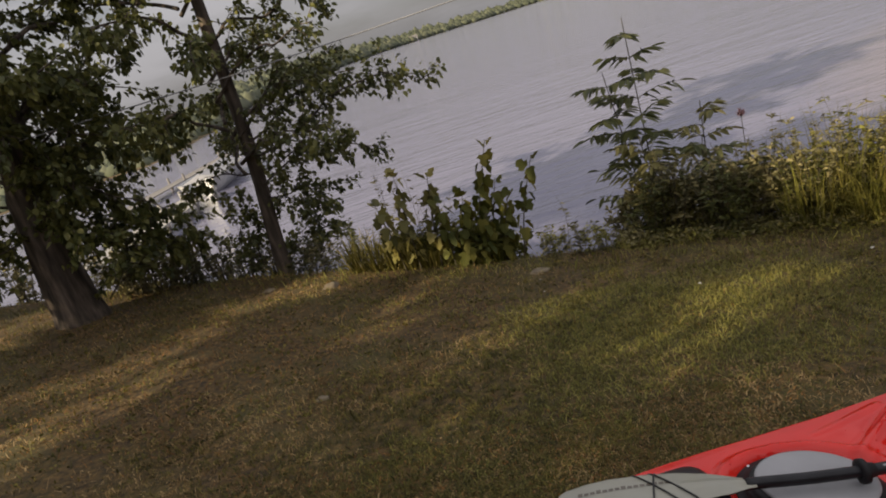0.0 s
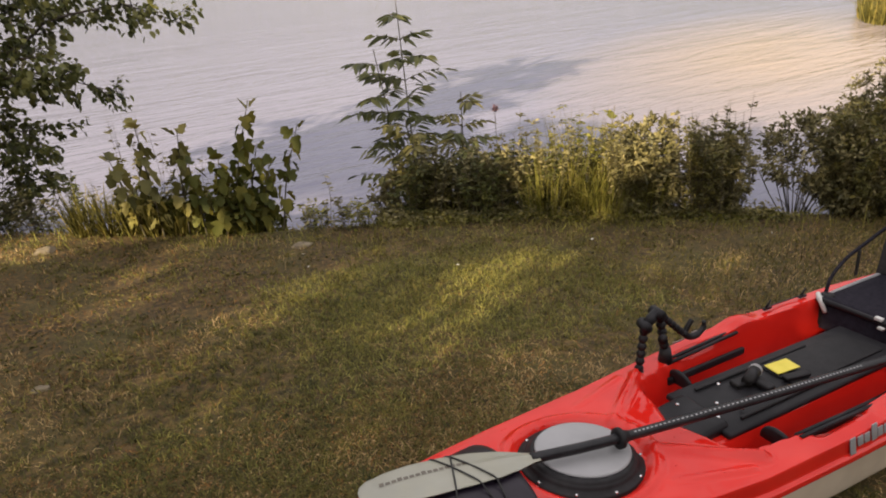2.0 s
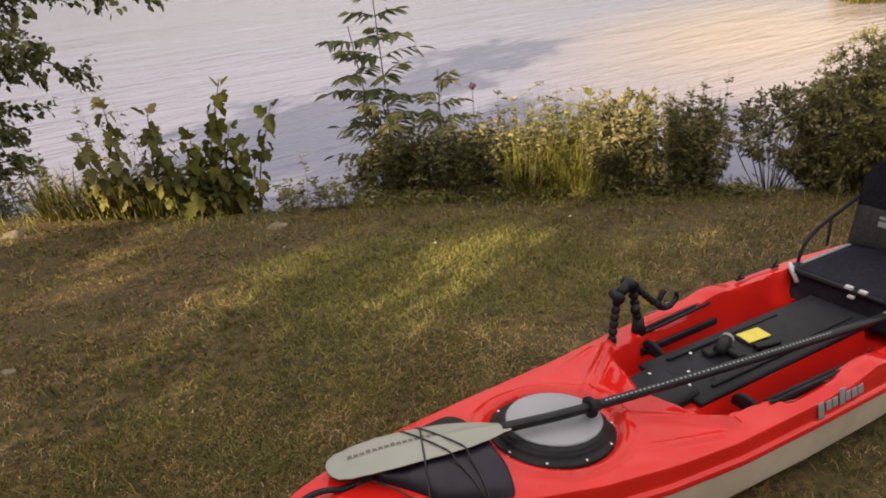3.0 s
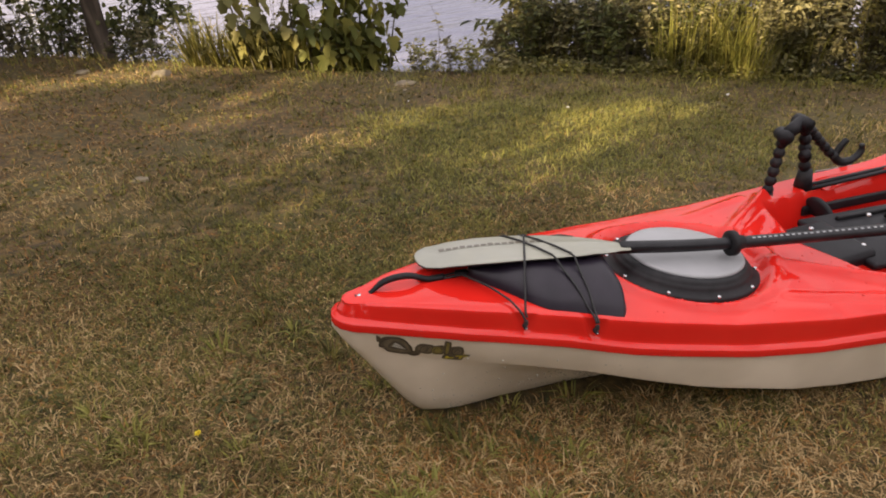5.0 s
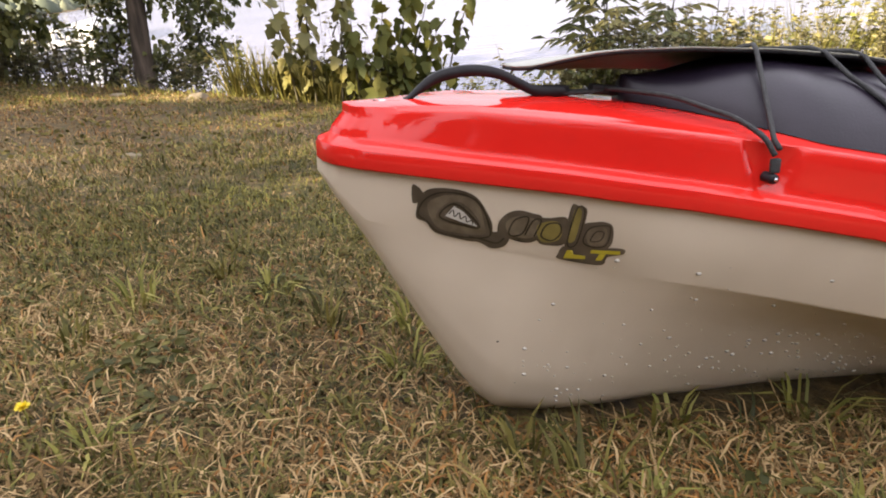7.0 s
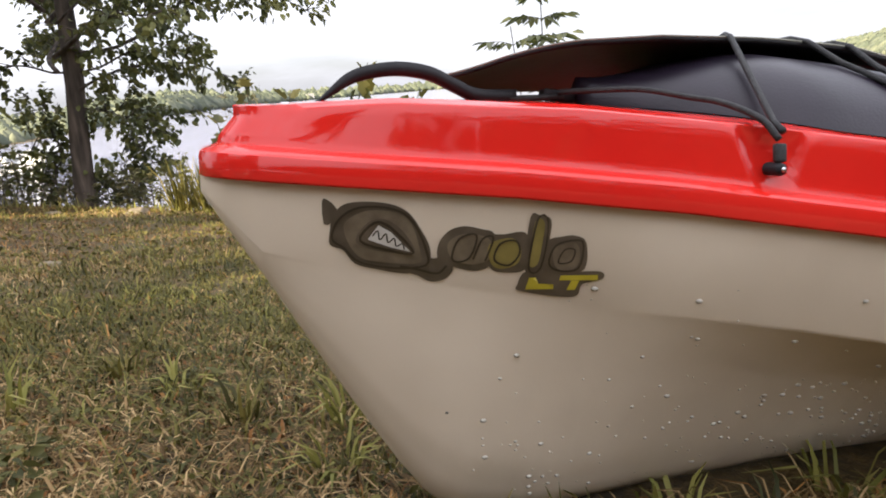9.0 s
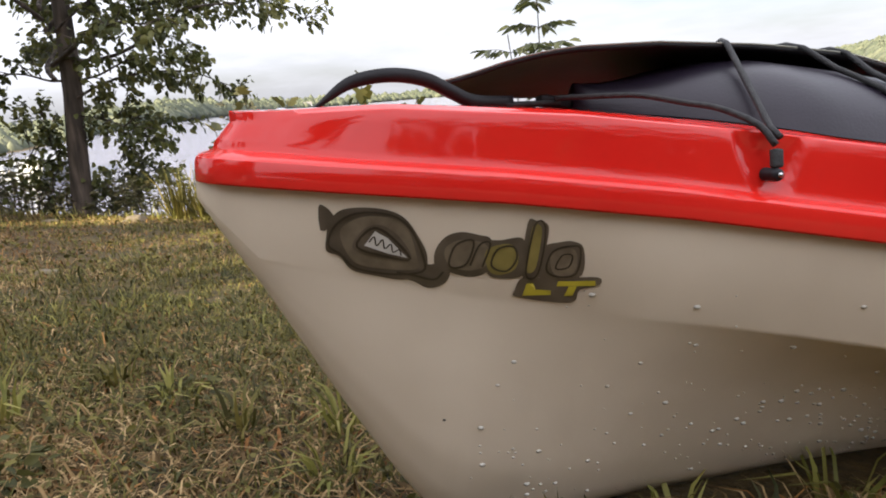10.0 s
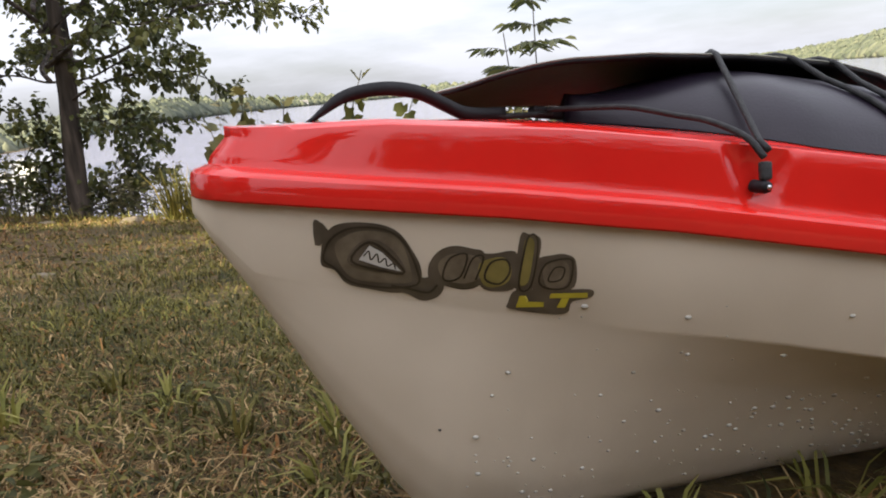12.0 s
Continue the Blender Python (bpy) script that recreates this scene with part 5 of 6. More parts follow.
for k, (x, y, h) in enumerate([(0.200, -0.17, 0.085), (0.515, -0.10, 0.085), (0.095, 0.235, 0.105), (-0.035, 0.262, 0.075), (0.070, 0.110, 0.065), (0.345, -0.075, 0.060), (-0.39, 0.243, 0.070), (-0.396, -0.17, 0.080), (-0.33, 0.39, 0.080), (-0.21, 0.51, 0.070),
                               (0.03, -0.273, 0.075), (-0.52, 0.12, 0.070), (-0.46, 0.09, 0.060), (0.42, -0.28, 0.06), (-0.28, -0.02, 0.045), (0.60, -0.24, 0.06), (-0.12, 0.40, 0.06), (-0.62, 0.22, 0.05), (-0.2, 0.68, 0.06), (0.30, -0.38, 0.05), (-0.5, -0.22, 0.055), (-0.9, 0.5, 0.06), (0.78, -0.33, 0.05), (-0.70, -0.05, 0.06), (-0.576, 0.075, 0.065), (-0.505, 0.060, 0.070), (0.062, -0.308, 0.060), (0.159, -0.108, 0.060), (0.110, -0.250, 0.055)]):
    tuft(x, y, 24, h, 0.0052, LIME if k % 3 else BLADES, "yellow-green tuft of broad-bladed grass in the lawn", 100 + k, 0.026)
tuft(0.20, -0.235, 44, 0.055, 0.0034, STRAW, "straw-coloured tuft of spread grass blades", 140, 0.035, (0.6, 1.5))
tuft(0.235, -0.21, 30, 0.055, 0.0040, LIME, "yellow-green tuft of spread grass blades", 141, 0.03, (0.6, 1.4))
tuft(0.33, -0.27, 34, 0.045, 0.0030, RUSSET, "rust-brown tuft of dead grass blades", 142, 0.04, (0.8, 1.6))
tuft(-0.42, -0.03, 36, 0.045, 0.0030, STRAW, "straw-coloured tuft of spread grass blades", 143, 0.04, (0.6, 1.5))
WV_, WF_ = [], []
for k, (x, y) in enumerate([(-0.29, 0.14), (-0.31, 0.19), (-0.25, 0.18), (-0.27, 0.22), (-0.55, -0.12), (0.02, -0.30), (-0.22, 0.05), (-0.52, 0.42), (0.66, -0.30), (0.35, -0.22), (-0.75, 0.3), (-0.1, 0.42)]):
    r = np.random.default_rng(200 + k)
    n = 40
    a = r.uniform(0, 2 * math.pi, n)
    q = 0.042 * np.sqrt(r.random(n))
    b = np.stack([x + q * np.sin(a), y + q * np.cos(a), gz(x, y) + r.uniform(0.003, 0.022, n)], -1)
    w = np.stack([np.sin(a), np.cos(a), r.uniform(0.0, 0.6, n)], -1)
    v, f = leaf_arrays(b, w, r.uniform(0.010, 0.024, n), r.uniform(0.006, 0.012, n), "round", 0.3, 0.2, r)
    WF_.append(f + 6 * 40 * k)
    WV_.append(v)
tagged(fast_mesh("lawn_weeds", np.concatenate(WV_), np.concatenate(WF_), [], DARKGRASS), "low dark green leafy weeds scattered in the lawn", "weeds", kind="stuff")


def leafy_layer(n, box, size, mat, label, seed):
    """Small broad leaves of creeping weeds, in clumps."""
    r = np.random.default_rng(seed)
    b = scatter(n, box, r, lambda x, y, u: on_lawn(x, y) & (u < 0.30 + 0.75 * field(x, y, 5.0, seed) + 0.25 * field(x, y, 1.1)))
    m = len(b)
    b[:, 2] += r.uniform(0.004, 0.028, m)
    az_ = r.uniform(0, 2 * math.pi, m)
    v, f = leaf_arrays(b, np.stack([np.sin(az_), np.cos(az_), r.uniform(-0.1, 0.8, m)], -1), size * r.uniform(0.6, 1.3, m), size * 0.55 * r.uniform(0.7, 1.2, m), "round", 0.3, 0.25, r)
    tagged(fast_mesh("lawn_weeds", v, f, [], mat), label, "weeds", kind="stuff")


leafy_layer(34000, (-1.7, 2.9, -1.0, 2.4), 0.011, BLADES, "small leafy creeping weeds among the grass", 12)
leafy_layer(42000, (-4.5, 5.5, 1.6, 5.5), 0.026, BLADES, "leafy creeping weeds towards the bank", 13)

fl = thing("dandelion", "small yellow dandelion flower in the lawn", "flower", pose(-0.365, 0.052, gz(-0.365, 0.052)))
mesh_object("stalk", *tube([(0, 0, -0.005), (0.002, 0, 0.012), (0.0, 0.002, 0.024)], 0.0012, 6), LIME, fl)
r = np.random.default_rng(77)
a = np.repeat(np.linspace(0, 2 * math.pi, 18, endpoint=False), 2)
v, f = leaf_arrays(np.tile([0, 0.002, 0.024], (36, 1)), np.stack([np.sin(a), np.cos(a), np.tile([0.25, 0.9], 18)], -1), np.full(36, 0.009), np.full(36, 0.0035), "lance", 0.1, 0.1, r)
fast_mesh("petals", v, f, [], FLOWER, fl)


def rock(x, y, r0, flat, seed, label, name="stone", lift=0.3):
    bm = bmesh.new()
    bmesh.ops.create_icosphere(bm, subdivisions=3, radius=1.0)
    for q in bm.verts:
        k = 1 + 0.35 * noise.noise(q.co * 1.3 + Vector((seed, 0, 0))) + 0.12 * noise.noise(q.co * 3.7 + Vector((0, seed, 0)))
        q.co = Vector((q.co.x * k * r0 * 1.5, q.co.y * k * r0, q.co.z * k * r0 * flat))
    v, f = [tuple(q.co) for q in bm.verts], [tuple(i.index for i in p.verts) for p in bm.faces]
    bm.free()
    ob = tagged(mesh_object(name, v, f, STONE), label, "stone")
    ob.location = (x, y, gz(x, y) + lift * r0 * flat)
    return ob


rock(0.95, 3.52, 0.055, 0.45, 2.0, "flat pale stone lying in the lawn near the bank")
rock(-0.86, 4.45, 0.050, 0.7, 5.0, "small pale stone below the bank tree")
rock(-1.55, 4.95, 0.045, 0.4, 8.0, "flat pale stone near the tree roots")
rock(-0.74, 2.0, 0.030, 0.5, 9.0, "small chalky stone half sunk in the lawn")
for k in range(12):
    x, y = rng.uniform(0.3, 4.2), rng.uniform(1.2, 3.4)
    if edge_dist(x, y) < -0.1:
        r = np.random.default_rng(300 + k)
        v, f = leaf_arrays(np.zeros((1, 3)), np.array([[math.sin(k), math.cos(k), 0.15]]), [0.028], [0.018], "drop", 0.0, 0.5, r)
        ob = tagged(fast_mesh("fallen_leaf", v, f, [], STICKER_PALE if k % 3 else GOLDLEAF), "small pale fallen leaf on the grass", "leaf", "fallen leaves")
        ob.location = (x, y, gz(x, y) + 0.03)


# ---- trees ----
def tree(name, label, x, y, trunk, limbs, leaf_mat, leaf_len, per_twig, seed, twig_len=0.35, twigs=12, kind="round", lean_down=0.1):
    """A tapered, slightly bent trunk, limbs given as end points, twigs on the limbs and leaves on the twigs."""
    r = np.random.default_rng(seed)
    z0 = gz(x, y)
    top = thing(name, label, "tree", pose(x, y, z0))
    tl = smooth_line(trunk[0], 6)
    rad_ = np.interp(np.linspace(0, 1, len(tl)), np.linspace(0, 1, len(trunk[1])), trunk[1])
    v, f = tube(tl, list(rad_), 18)
    v = [Vector(p) for p in v]
    ctr = [Vector(q) for q in tl]
    for i, p in enumerate(v):
        c = ctr[i // 18]
        d = p - c
        k = 1 + 0.16 * noise.noise(Vector((math.atan2(d.y, d.x) * 2.2, p.z * 1.1, seed))) + 0.10 * noise.noise(Vector((p.x * 22, p.y * 22, p.z * 3)))
        v[i] = c + d * k
    mesh_object("trunk", v, f, BARK, top, "rough grey-brown bark")
    B, W, limb_parts = [], [], []
    for start, end, r0, sag in limbs:
        s, e = np.array(start, float), np.array(end, float)
        length = np.linalg.norm(e - s)
        pts = [s]
        for k in range(1, 7):
            u = k / 6
            p = s + (e - s) * u + np.array([0, 0, sag * math.sin(math.pi * u)]) + r.normal(0, 0.035 * length * (u < 1), 3)
            pts.append(p)
        line_ = smooth_line(pts, 3)
        limb_parts.append(tube(line_, list(np.linspace(r0, r0 * 0.22, len(line_))), 7))
        n_t = max(4, int(twigs * length / 1.2))
        for k in range(n_t):
            u = 0.22 + 0.78 * (k + r.random()) / n_t
            i = min(int(u * (len(line_) - 1)), len(line_) - 2)
            p = np.array(line_[i])
            d = unit(np.array(line_[i + 1]) - p) * 0.6 + r.normal(0, 0.6, 3)
            d[2] -= lean_down
            d = unit(d)
            tln = twig_len * r.uniform(0.5, 1.2)
            q = p + d * tln
            midp = (p + q) / 2 + np.array([0, 0, 0.03])
            limb_parts.append(tube([p, midp, q], [0.006, 0.004, 0.0025], 5))
            t = r.uniform(0.2, 1.05, per_twig)[:, None]
            B.append(p + (q - p) * t + r.normal(0, 0.035, (per_twig, 3)))
            W.append(d * 0.7 + r.normal(0, 0.7, (per_twig, 3)) - [0, 0, 0.35])
    mesh_object("branchwork", *joined(limb_parts), BARK, top)["kind"] = "stuff"
    B, W = np.concatenate(B), np.concatenate(W)
    n = len(B)
    v, f = (fine_leaf_arrays if kind in OUTLINE_FINE else leaf_arrays)(B, W, leaf_len * r.uniform(0.6, 1.15, n), leaf_len * r.uniform(0.55, 0.85, n), kind, 0.25, 0.3, r)
    fast_mesh("crown", v, f, [], leaf_mat, top, "many dark green rounded leaves")["kind"] = "stuff"
    return top


def ring_limbs(count, z_lo, z_hi, reach, seed, rise=0.3, r0=0.045, cx=0.0, cy=0.0):
    r = np.random.default_rng(seed)
    out = []
    for k in range(count):
        z = z_lo + (z_hi - z_lo) * (k + r.random()) / count
        a = 2.399 * k + r.uniform(-0.4, 0.4)
        d = reach * r.uniform(0.65, 1.1) * (1 - 0.45 * (z - z_lo) / max(z_hi - z_lo, 0.1))
        out.append(((cx, cy, z), (cx + d * math.sin(a), cy + d * math.cos(a), z + rise * d * r.uniform(0.3, 1.4)), r0, 0.12))
    return out


T1 = (-1.50, 5.80)
tree("bank_tree", "slender grey-barked tree with dark round leaves on the bank", *T1,
     ([(0, 0, -0.15), (0.0, 0, 0.1), (0.06, 0, 0.75), (0.13, 0.02, 1.4), (0.17, 0.03, 2.2), (0.20, 0.05, 3.4), (0.24, 0.05, 5.5)], [0.135, 0.096, 0.080, 0.074, 0.068, 0.056, 0.022]),
     [((0.08, 0, 1.45), (2.35, 0.0, 1.62), 0.0186, 0.32), ((0.06, 0, 1.10), (1.58, 0.1, 1.10), 0.0136, 0.22), ((0.07, 0, 1.25), (1.15, -0.4, 1.35), 0.0124, 0.1), ((0.07, 0, 1.6), (1.5, 0.5, 2.0), 0.0155, 0.1), ((0.07, 0, 1.7), (1.2, -0.3, 2.1), 0.0124, 0.1),
      ((0.05, 0, 0.9), (0.95, 0.2, 0.85), 0.0087, 0.1), ((0.05, 0, 1.3), (-0.75, 0.1, 1.25), 0.0112, 0.08), ((0.05, 0, 1.05), (0.75, -0.3, 0.7), 0.0074, 0.05),
      ((0.1, 0.0310, 0.0), (0.75, 0.0, 0.55), 0.0062, 0.1), ((0.12, 0.0, 0.0), (0.55, -0.1, 0.35), 0.0050, 0.08), ((0.1, 0.1, 0.0), (0.45, 0.2, 0.75), 0.0056, 0.05), ((-0.22, 0.0, -0.05), (-0.18, 0.05, 1.15), 0.0074, 0.0), ((-0.30, 0.1, -0.05), (-0.34, 0.1, 0.9), 0.0062, 0.0)]
     + [q for q in ring_limbs(34, 1.3, 5.3, 1.7, 3, r0=0.022) if q[1][0] > -0.55 or q[1][2] > 3.2], DARKLEAF, 0.062, 22, 21, 0.30, 16, "oval")
T2 = (-3.66, 5.50)
tree("old_tree", "thick rough-barked tree hung with dark low leaves on the bank", *T2,
     ([(0, 0, -0.2), (0.0, 0, 0.15), (0.05, 0, 1.1), (0.22, 0, 2.0), (0.35, 0.1, 3.6), (0.4, 0.1, 6.5)], [0.34, 0.245, 0.195, 0.175, 0.14, 0.05]),
     [((0.1, 0, 1.5), (1.7, -0.2, 1.45), 0.0248, 0.3), ((0.1, 0, 1.2), (1.35, -0.1, 0.85), 0.0186, 0.2), ((0.15, 0, 1.9), (1.5, 0.1, 2.5), 0.0310, 0.2), ((0.1, 0, 1.0), (1.0, -0.3, 0.55), 0.0124, 0.15), ((0.2, 0, 2.1), (1.6, -0.5, 2.1), 0.0248, 0.2),
      ((0.1, 0, 1.7), (-1.2, -0.4, 2.3), 0.0310, 0.2), ((0.1, 0, 1.4), (-1.0, -0.2, 1.3), 0.0186, 0.1), ((0.3, 0.1, 0.1), (1.25, 0.3, 0.75), 0.0074, 0.15), ((0.3, 0.1, 0.1), (1.45, 0.5, 0.45), 0.0074, 0.15)]
     + [((0.15, 0, 1.6), (1.3, -0.6, 1.75), 0.0186, 0.2), ((0.1, 0, 1.5), (0.9, -0.7, 1.35), 0.0186, 0.2), ((0.1, 0, 1.8), (0.6, -0.9, 1.9), 0.0186, 0.2), ((0.1, 0, 1.7), (-0.5, -0.8, 1.8), 0.0186, 0.2),
        ((0.2, 0, 2.0), (-0.9, -0.3, 2.8), 0.0186, 0.2), ((0.2, 0, 2.1), (-0.4, -0.8, 2.6), 0.0186, 0.2), ((0.1, 0, 1.5), (-1.4, -0.2, 1.75), 0.0186, 0.2), ((0.2, 0, 1.9), (-0.7, 0.4, 2.2), 0.0186, 0.2), ((0.2, 0, 2.2), (0.2, -0.9, 2.9), 0.0186, 0.2),
        ((0.1, 0, 1.3), (0.95, 0.35, 1.15), 0.0150, 0.2), ((0.1, 0, 1.1), (0.75, -0.45, 0.85), 0.0130, 0.15), ((0.1, 0, 1.6), (1.05, 0.2, 1.60), 0.0150, 0.2), ((0.1, 0, 0.9), (0.65, 0.30, 0.55), 0.0110, 0.1), ((0.1, 0, 1.9), (0.8, 0.4, 2.1), 0.0150, 0.2),
        ((0.1, 0, 1.2), (-0.9, 0.3, 0.9), 0.0150, 0.15), ((0.1, 0, 1.0), (-0.7, -0.4, 0.7), 0.0130, 0.1), ((0.1, 0, 1.5), (0.5, -0.5, 1.15), 0.0130, 0.15)]
     + ring_limbs(24, 2.0, 6.0, 2.3, 5, r0=0.03), DARKLEAF, 0.072, 30, 22, 0.42, 16, "oval")
# trees behind the walk, which break the low sun into patches: q runs across the sun's way, p up its slope
SA, CA, SE, CE = math.sin(SUN_AZ), math.cos(SUN_AZ), math.sin(SUN_EL), math.cos(SUN_EL)
GAPS = [(-0.98, 0.71, 0.29, 0.08), (-2.10, 0.44, 0.17, 0.12), (-3.05, 0.24, 0.14, 0.08), (-4.72, 0.17, 0.32, 0.15), (-4.60, 0.52, 0.32, 0.18), (-2.24, -0.18, 0.11, 0.07), (-3.27, -0.59, 0.30, 0.13), (-4.15, -0.40, 0.28, 0.13),
        (-6.92, -0.80, 0.45, 0.30), (-0.27, 0.66, 0.12, 0.08), (-4.00, 0.62, 0.35, 0.10), (-1.36, 2.15, 0.45, 0.55)]


def sun_point(q, p, away):
    """The point that shades q, p, at a distance towards the sun."""
    return np.array([SA * away - CA * q, CA * away + SA * q, (p + away * SE) / CE])


def shade_tree(q0, away, q_lo, q_hi, p_hi, seed):
    r = np.random.default_rng(seed)
    x, y, _ = sun_point(q0, 0, away)
    z0 = gz(x, y)
    foot = np.array([x, y, z0])
    top = thing("lawn_tree", "tall broad-leaved tree standing behind the lawn", "tree", pose(*foot))
    height = (p_hi + away * SE) / CE - z0
    tl = smooth_line([(0, 0, -0.2), (0.03, 0.02, height * 0.3), (-0.05, 0.05, height * 0.65), (0, 0, height)], 6)
    mesh_object("trunk", *tube(tl, list(np.linspace(0.20, 0.03, len(tl))), 14), BARK, top, "rough grey-brown bark")
    parts, B, W = [], [], []
    for q in np.arange(q_lo, q_hi, 0.34):
        for p in np.arange(-1.4, p_hi, 0.33):
            qq, pp = q + r.uniform(-0.11, 0.11), p + r.uniform(-0.11, 0.11)
            bow = -0.35 < q < 1.3 and -0.5 < p < 0.60
            if (r.random() < 0.02 and not bow) or any(((qq - a) / (1.35 * c + 0.10)) ** 2 + ((pp - b) / (d + 0.35 * c + 0.10)) ** 2 < 1 for a, b, c, d in GAPS):
                continue
            c = sun_point(qq, pp, away + r.uniform(-1.1, 1.1)) - foot
            parts.append(tube(smooth_line([(0, 0, c[2] * 0.72), (c[0] * 0.5, c[1] * 0.5, c[2] * 0.9), tuple(c)], 3), 0.012, 5))
            n = 190 if bow else 64
            B.append(c + r.normal(0, 0.13, (n, 3)))
            W.append(r.normal(0, 1, (n, 3)) - [0, 0, 0.4])
    mesh_object("branchwork", *joined(parts), BARK, top)["kind"] = "stuff"
    B, W = np.concatenate(B), np.concatenate(W)
    v, f = leaf_arrays(B, W, 0.17 * r.uniform(0.6, 1.15, len(B)), 0.13 * r.uniform(0.7, 1.1, len(B)), "round", 0.25, 0.3, r)
    fast_mesh("crown", v, f, [], MIDLEAF, top, "many mid-green leaves")["kind"] = "stuff"


shade_tree(1.1, 8.0, -0.75, 3.3, 3.0, 41)
shade_tree(-2.3, 8.6, -3.9, -0.75, 2.6, 42)
shade_tree(-5.3, 9.6, -7.0, -3.9, 2.4, 43)
for k, (x, y, h, reach, n, leaves, tw) in enumerate([(-5.4, -12.5, 7.2, 2.4, 26, 13, 8), (-3.2, -13.4, 6.2, 2.3, 26, 13, 8), (-1.0, -12.2, 6.8, 2.4, 26, 13, 8), (1.2, -13.2, 5.9, 2.3, 26, 13, 8), (3.3, -12.4, 6.9, 2.4, 26, 13, 8), (5.6, -13.0, 6.1, 2.5, 26, 13, 8), (8.2, -12.2, 6.8, 2.6, 26, 13, 8), (11.2, -12.8, 6.6, 2.8, 24, 12, 8)]):
    tree("lawn_tree", "tall broad-leaved tree standing behind the lawn", x, y,
         ([(0, 0, -0.2), (0.02, 0, 0.8), (0.1, 0.05, 2.6), (0.05, 0.1, h)], [0.22, 0.16, 0.13, 0.04]), ring_limbs(n, 1.2, h - 0.2, reach, 40 + k), MIDLEAF, 0.17, leaves, 60 + k, 0.5, tw)


# ---- bank plants ----
def bush(name, label, x, y, stems, mat, leaf, per_stem, seed, kind="lance", spread=0.3, height=0.9, up=0.5, thick=0.006, category="shrub", wide=0.36, z=None, group=""):
    """Stems fanning from one foot, set with leaves from a third of their height up."""
    r = np.random.default_rng(seed)
    top = tagged(thing(name, label, category, pose(x, y, (gz(x, y) if z is None else z))), group=group)
    parts, B, W = [], [], []
    for k in range(stems):
        a, d = r.uniform(0, 2 * math.pi), spread * math.sqrt(r.random())
        foot = np.array([0.25 * d * math.sin(a), 0.25 * d * math.cos(a), -0.03])
        tip = np.array([d * math.sin(a), d * math.cos(a), height * r.uniform(0.55, 1.05)])
        midp = (foot + tip) / 2 + r.normal(0, 0.03, 3) + [0, 0, 0.05]
        ln = smooth_line([foot, midp, tip], 4)
        parts.append(tube(ln, list(np.linspace(thick, thick * 0.3, len(ln))), 5))
        t = r.uniform(0.06, 1.0, per_stem) ** 0.8
        idx = np.minimum((t * (len(ln) - 1)).astype(int), len(ln) - 1)
        B.append(np.array(ln)[idx] + r.normal(0, 0.012, (per_stem, 3)))
        aa_ = r.uniform(0, 2 * math.pi, per_stem)
        W.append(np.stack([np.sin(aa_), np.cos(aa_), np.full(per_stem, up) + r.normal(0, 0.25, per_stem)], -1))
    mesh_object("branchwork", *joined(parts), TWIG, top)["kind"] = "stuff"
    B, W = np.concatenate(B), np.concatenate(W)
    n = len(B)
    v, f = leaf_arrays(B, W, leaf * r.uniform(0.6, 1.2, n), leaf * wide * r.uniform(0.75, 1.25, n), kind, 0.3, 0.3, r)
    fast_mesh("foliage", v, f, [], mat, top)["kind"] = "stuff"
    return top


def compound_plant(name, label, x, y, height, seed, mat, lean=(0, 0), fronds=10, frond=0.32, leaflets=9, leaf=0.10, start=0.35, kind="lance"):
    """An upright stem with feathered compound leaves."""
    r = np.random.default_rng(seed)
    z0 = gz(x, y)
    top = thing(name, label, "shrub", pose(x, y, z0))
    stem = smooth_line([(0, 0, -0.03), (lean[0] * 0.3, lean[1] * 0.3, height * 0.4), (lean[0], lean[1], height)], 8)
    parts, B, W = [tube(stem, list(np.linspace(0.010, 0.004, len(stem))), 6)], [], []
    for k in range(fronds):
        u = start + (1 - start) * (k + 0.5) / fronds
        p = np.array(stem[min(int(u * (len(stem) - 1)), len(stem) - 1)])
        a = 2.4 * k + r.uniform(-0.5, 0.5)
        size = frond * r.uniform(0.75, 1.15) * (1.05 - 0.45 * max(0, u - 0.7) / 0.3)
        out = np.array([math.sin(a), math.cos(a), 0.45])
        ln = [p + out * size * t + np.array([0, 0, -0.30 * size * t * t]) for t in np.linspace(0, 1, 7)]
        parts.append(tube(ln, list(np.linspace(0.004, 0.0015, 7)), 5))
        flat = unit(np.cross(out, [0, 0, 1.0]))
        for j in range(leaflets):
            t = 0.25 + 0.75 * (j // 2 * 2) / max(leaflets - 1, 1)
            q = ln[min(int(t * 6), 6)]
            sd = 0 if j == leaflets - 1 else (1 if j % 2 else -1)
            B.append(q)
            W.append(flat * sd + out * (0.55 if sd else 1.0) + r.normal(0, 0.12, 3) - np.array([0, 0, 0.35]))
    mesh_object("stem", *joined(parts), TWIG, top)
    B, W = np.array(B), np.array(W)
    n = len(B)
    v, f = leaf_arrays(B, W, leaf * r.uniform(0.8, 1.2, n), leaf * 0.42 * r.uniform(0.8, 1.2, n), kind, 0.3, 0.2, r, 1.2)
    fast_mesh("foliage", v, f, [], mat, top)["kind"] = "stuff"
    return top


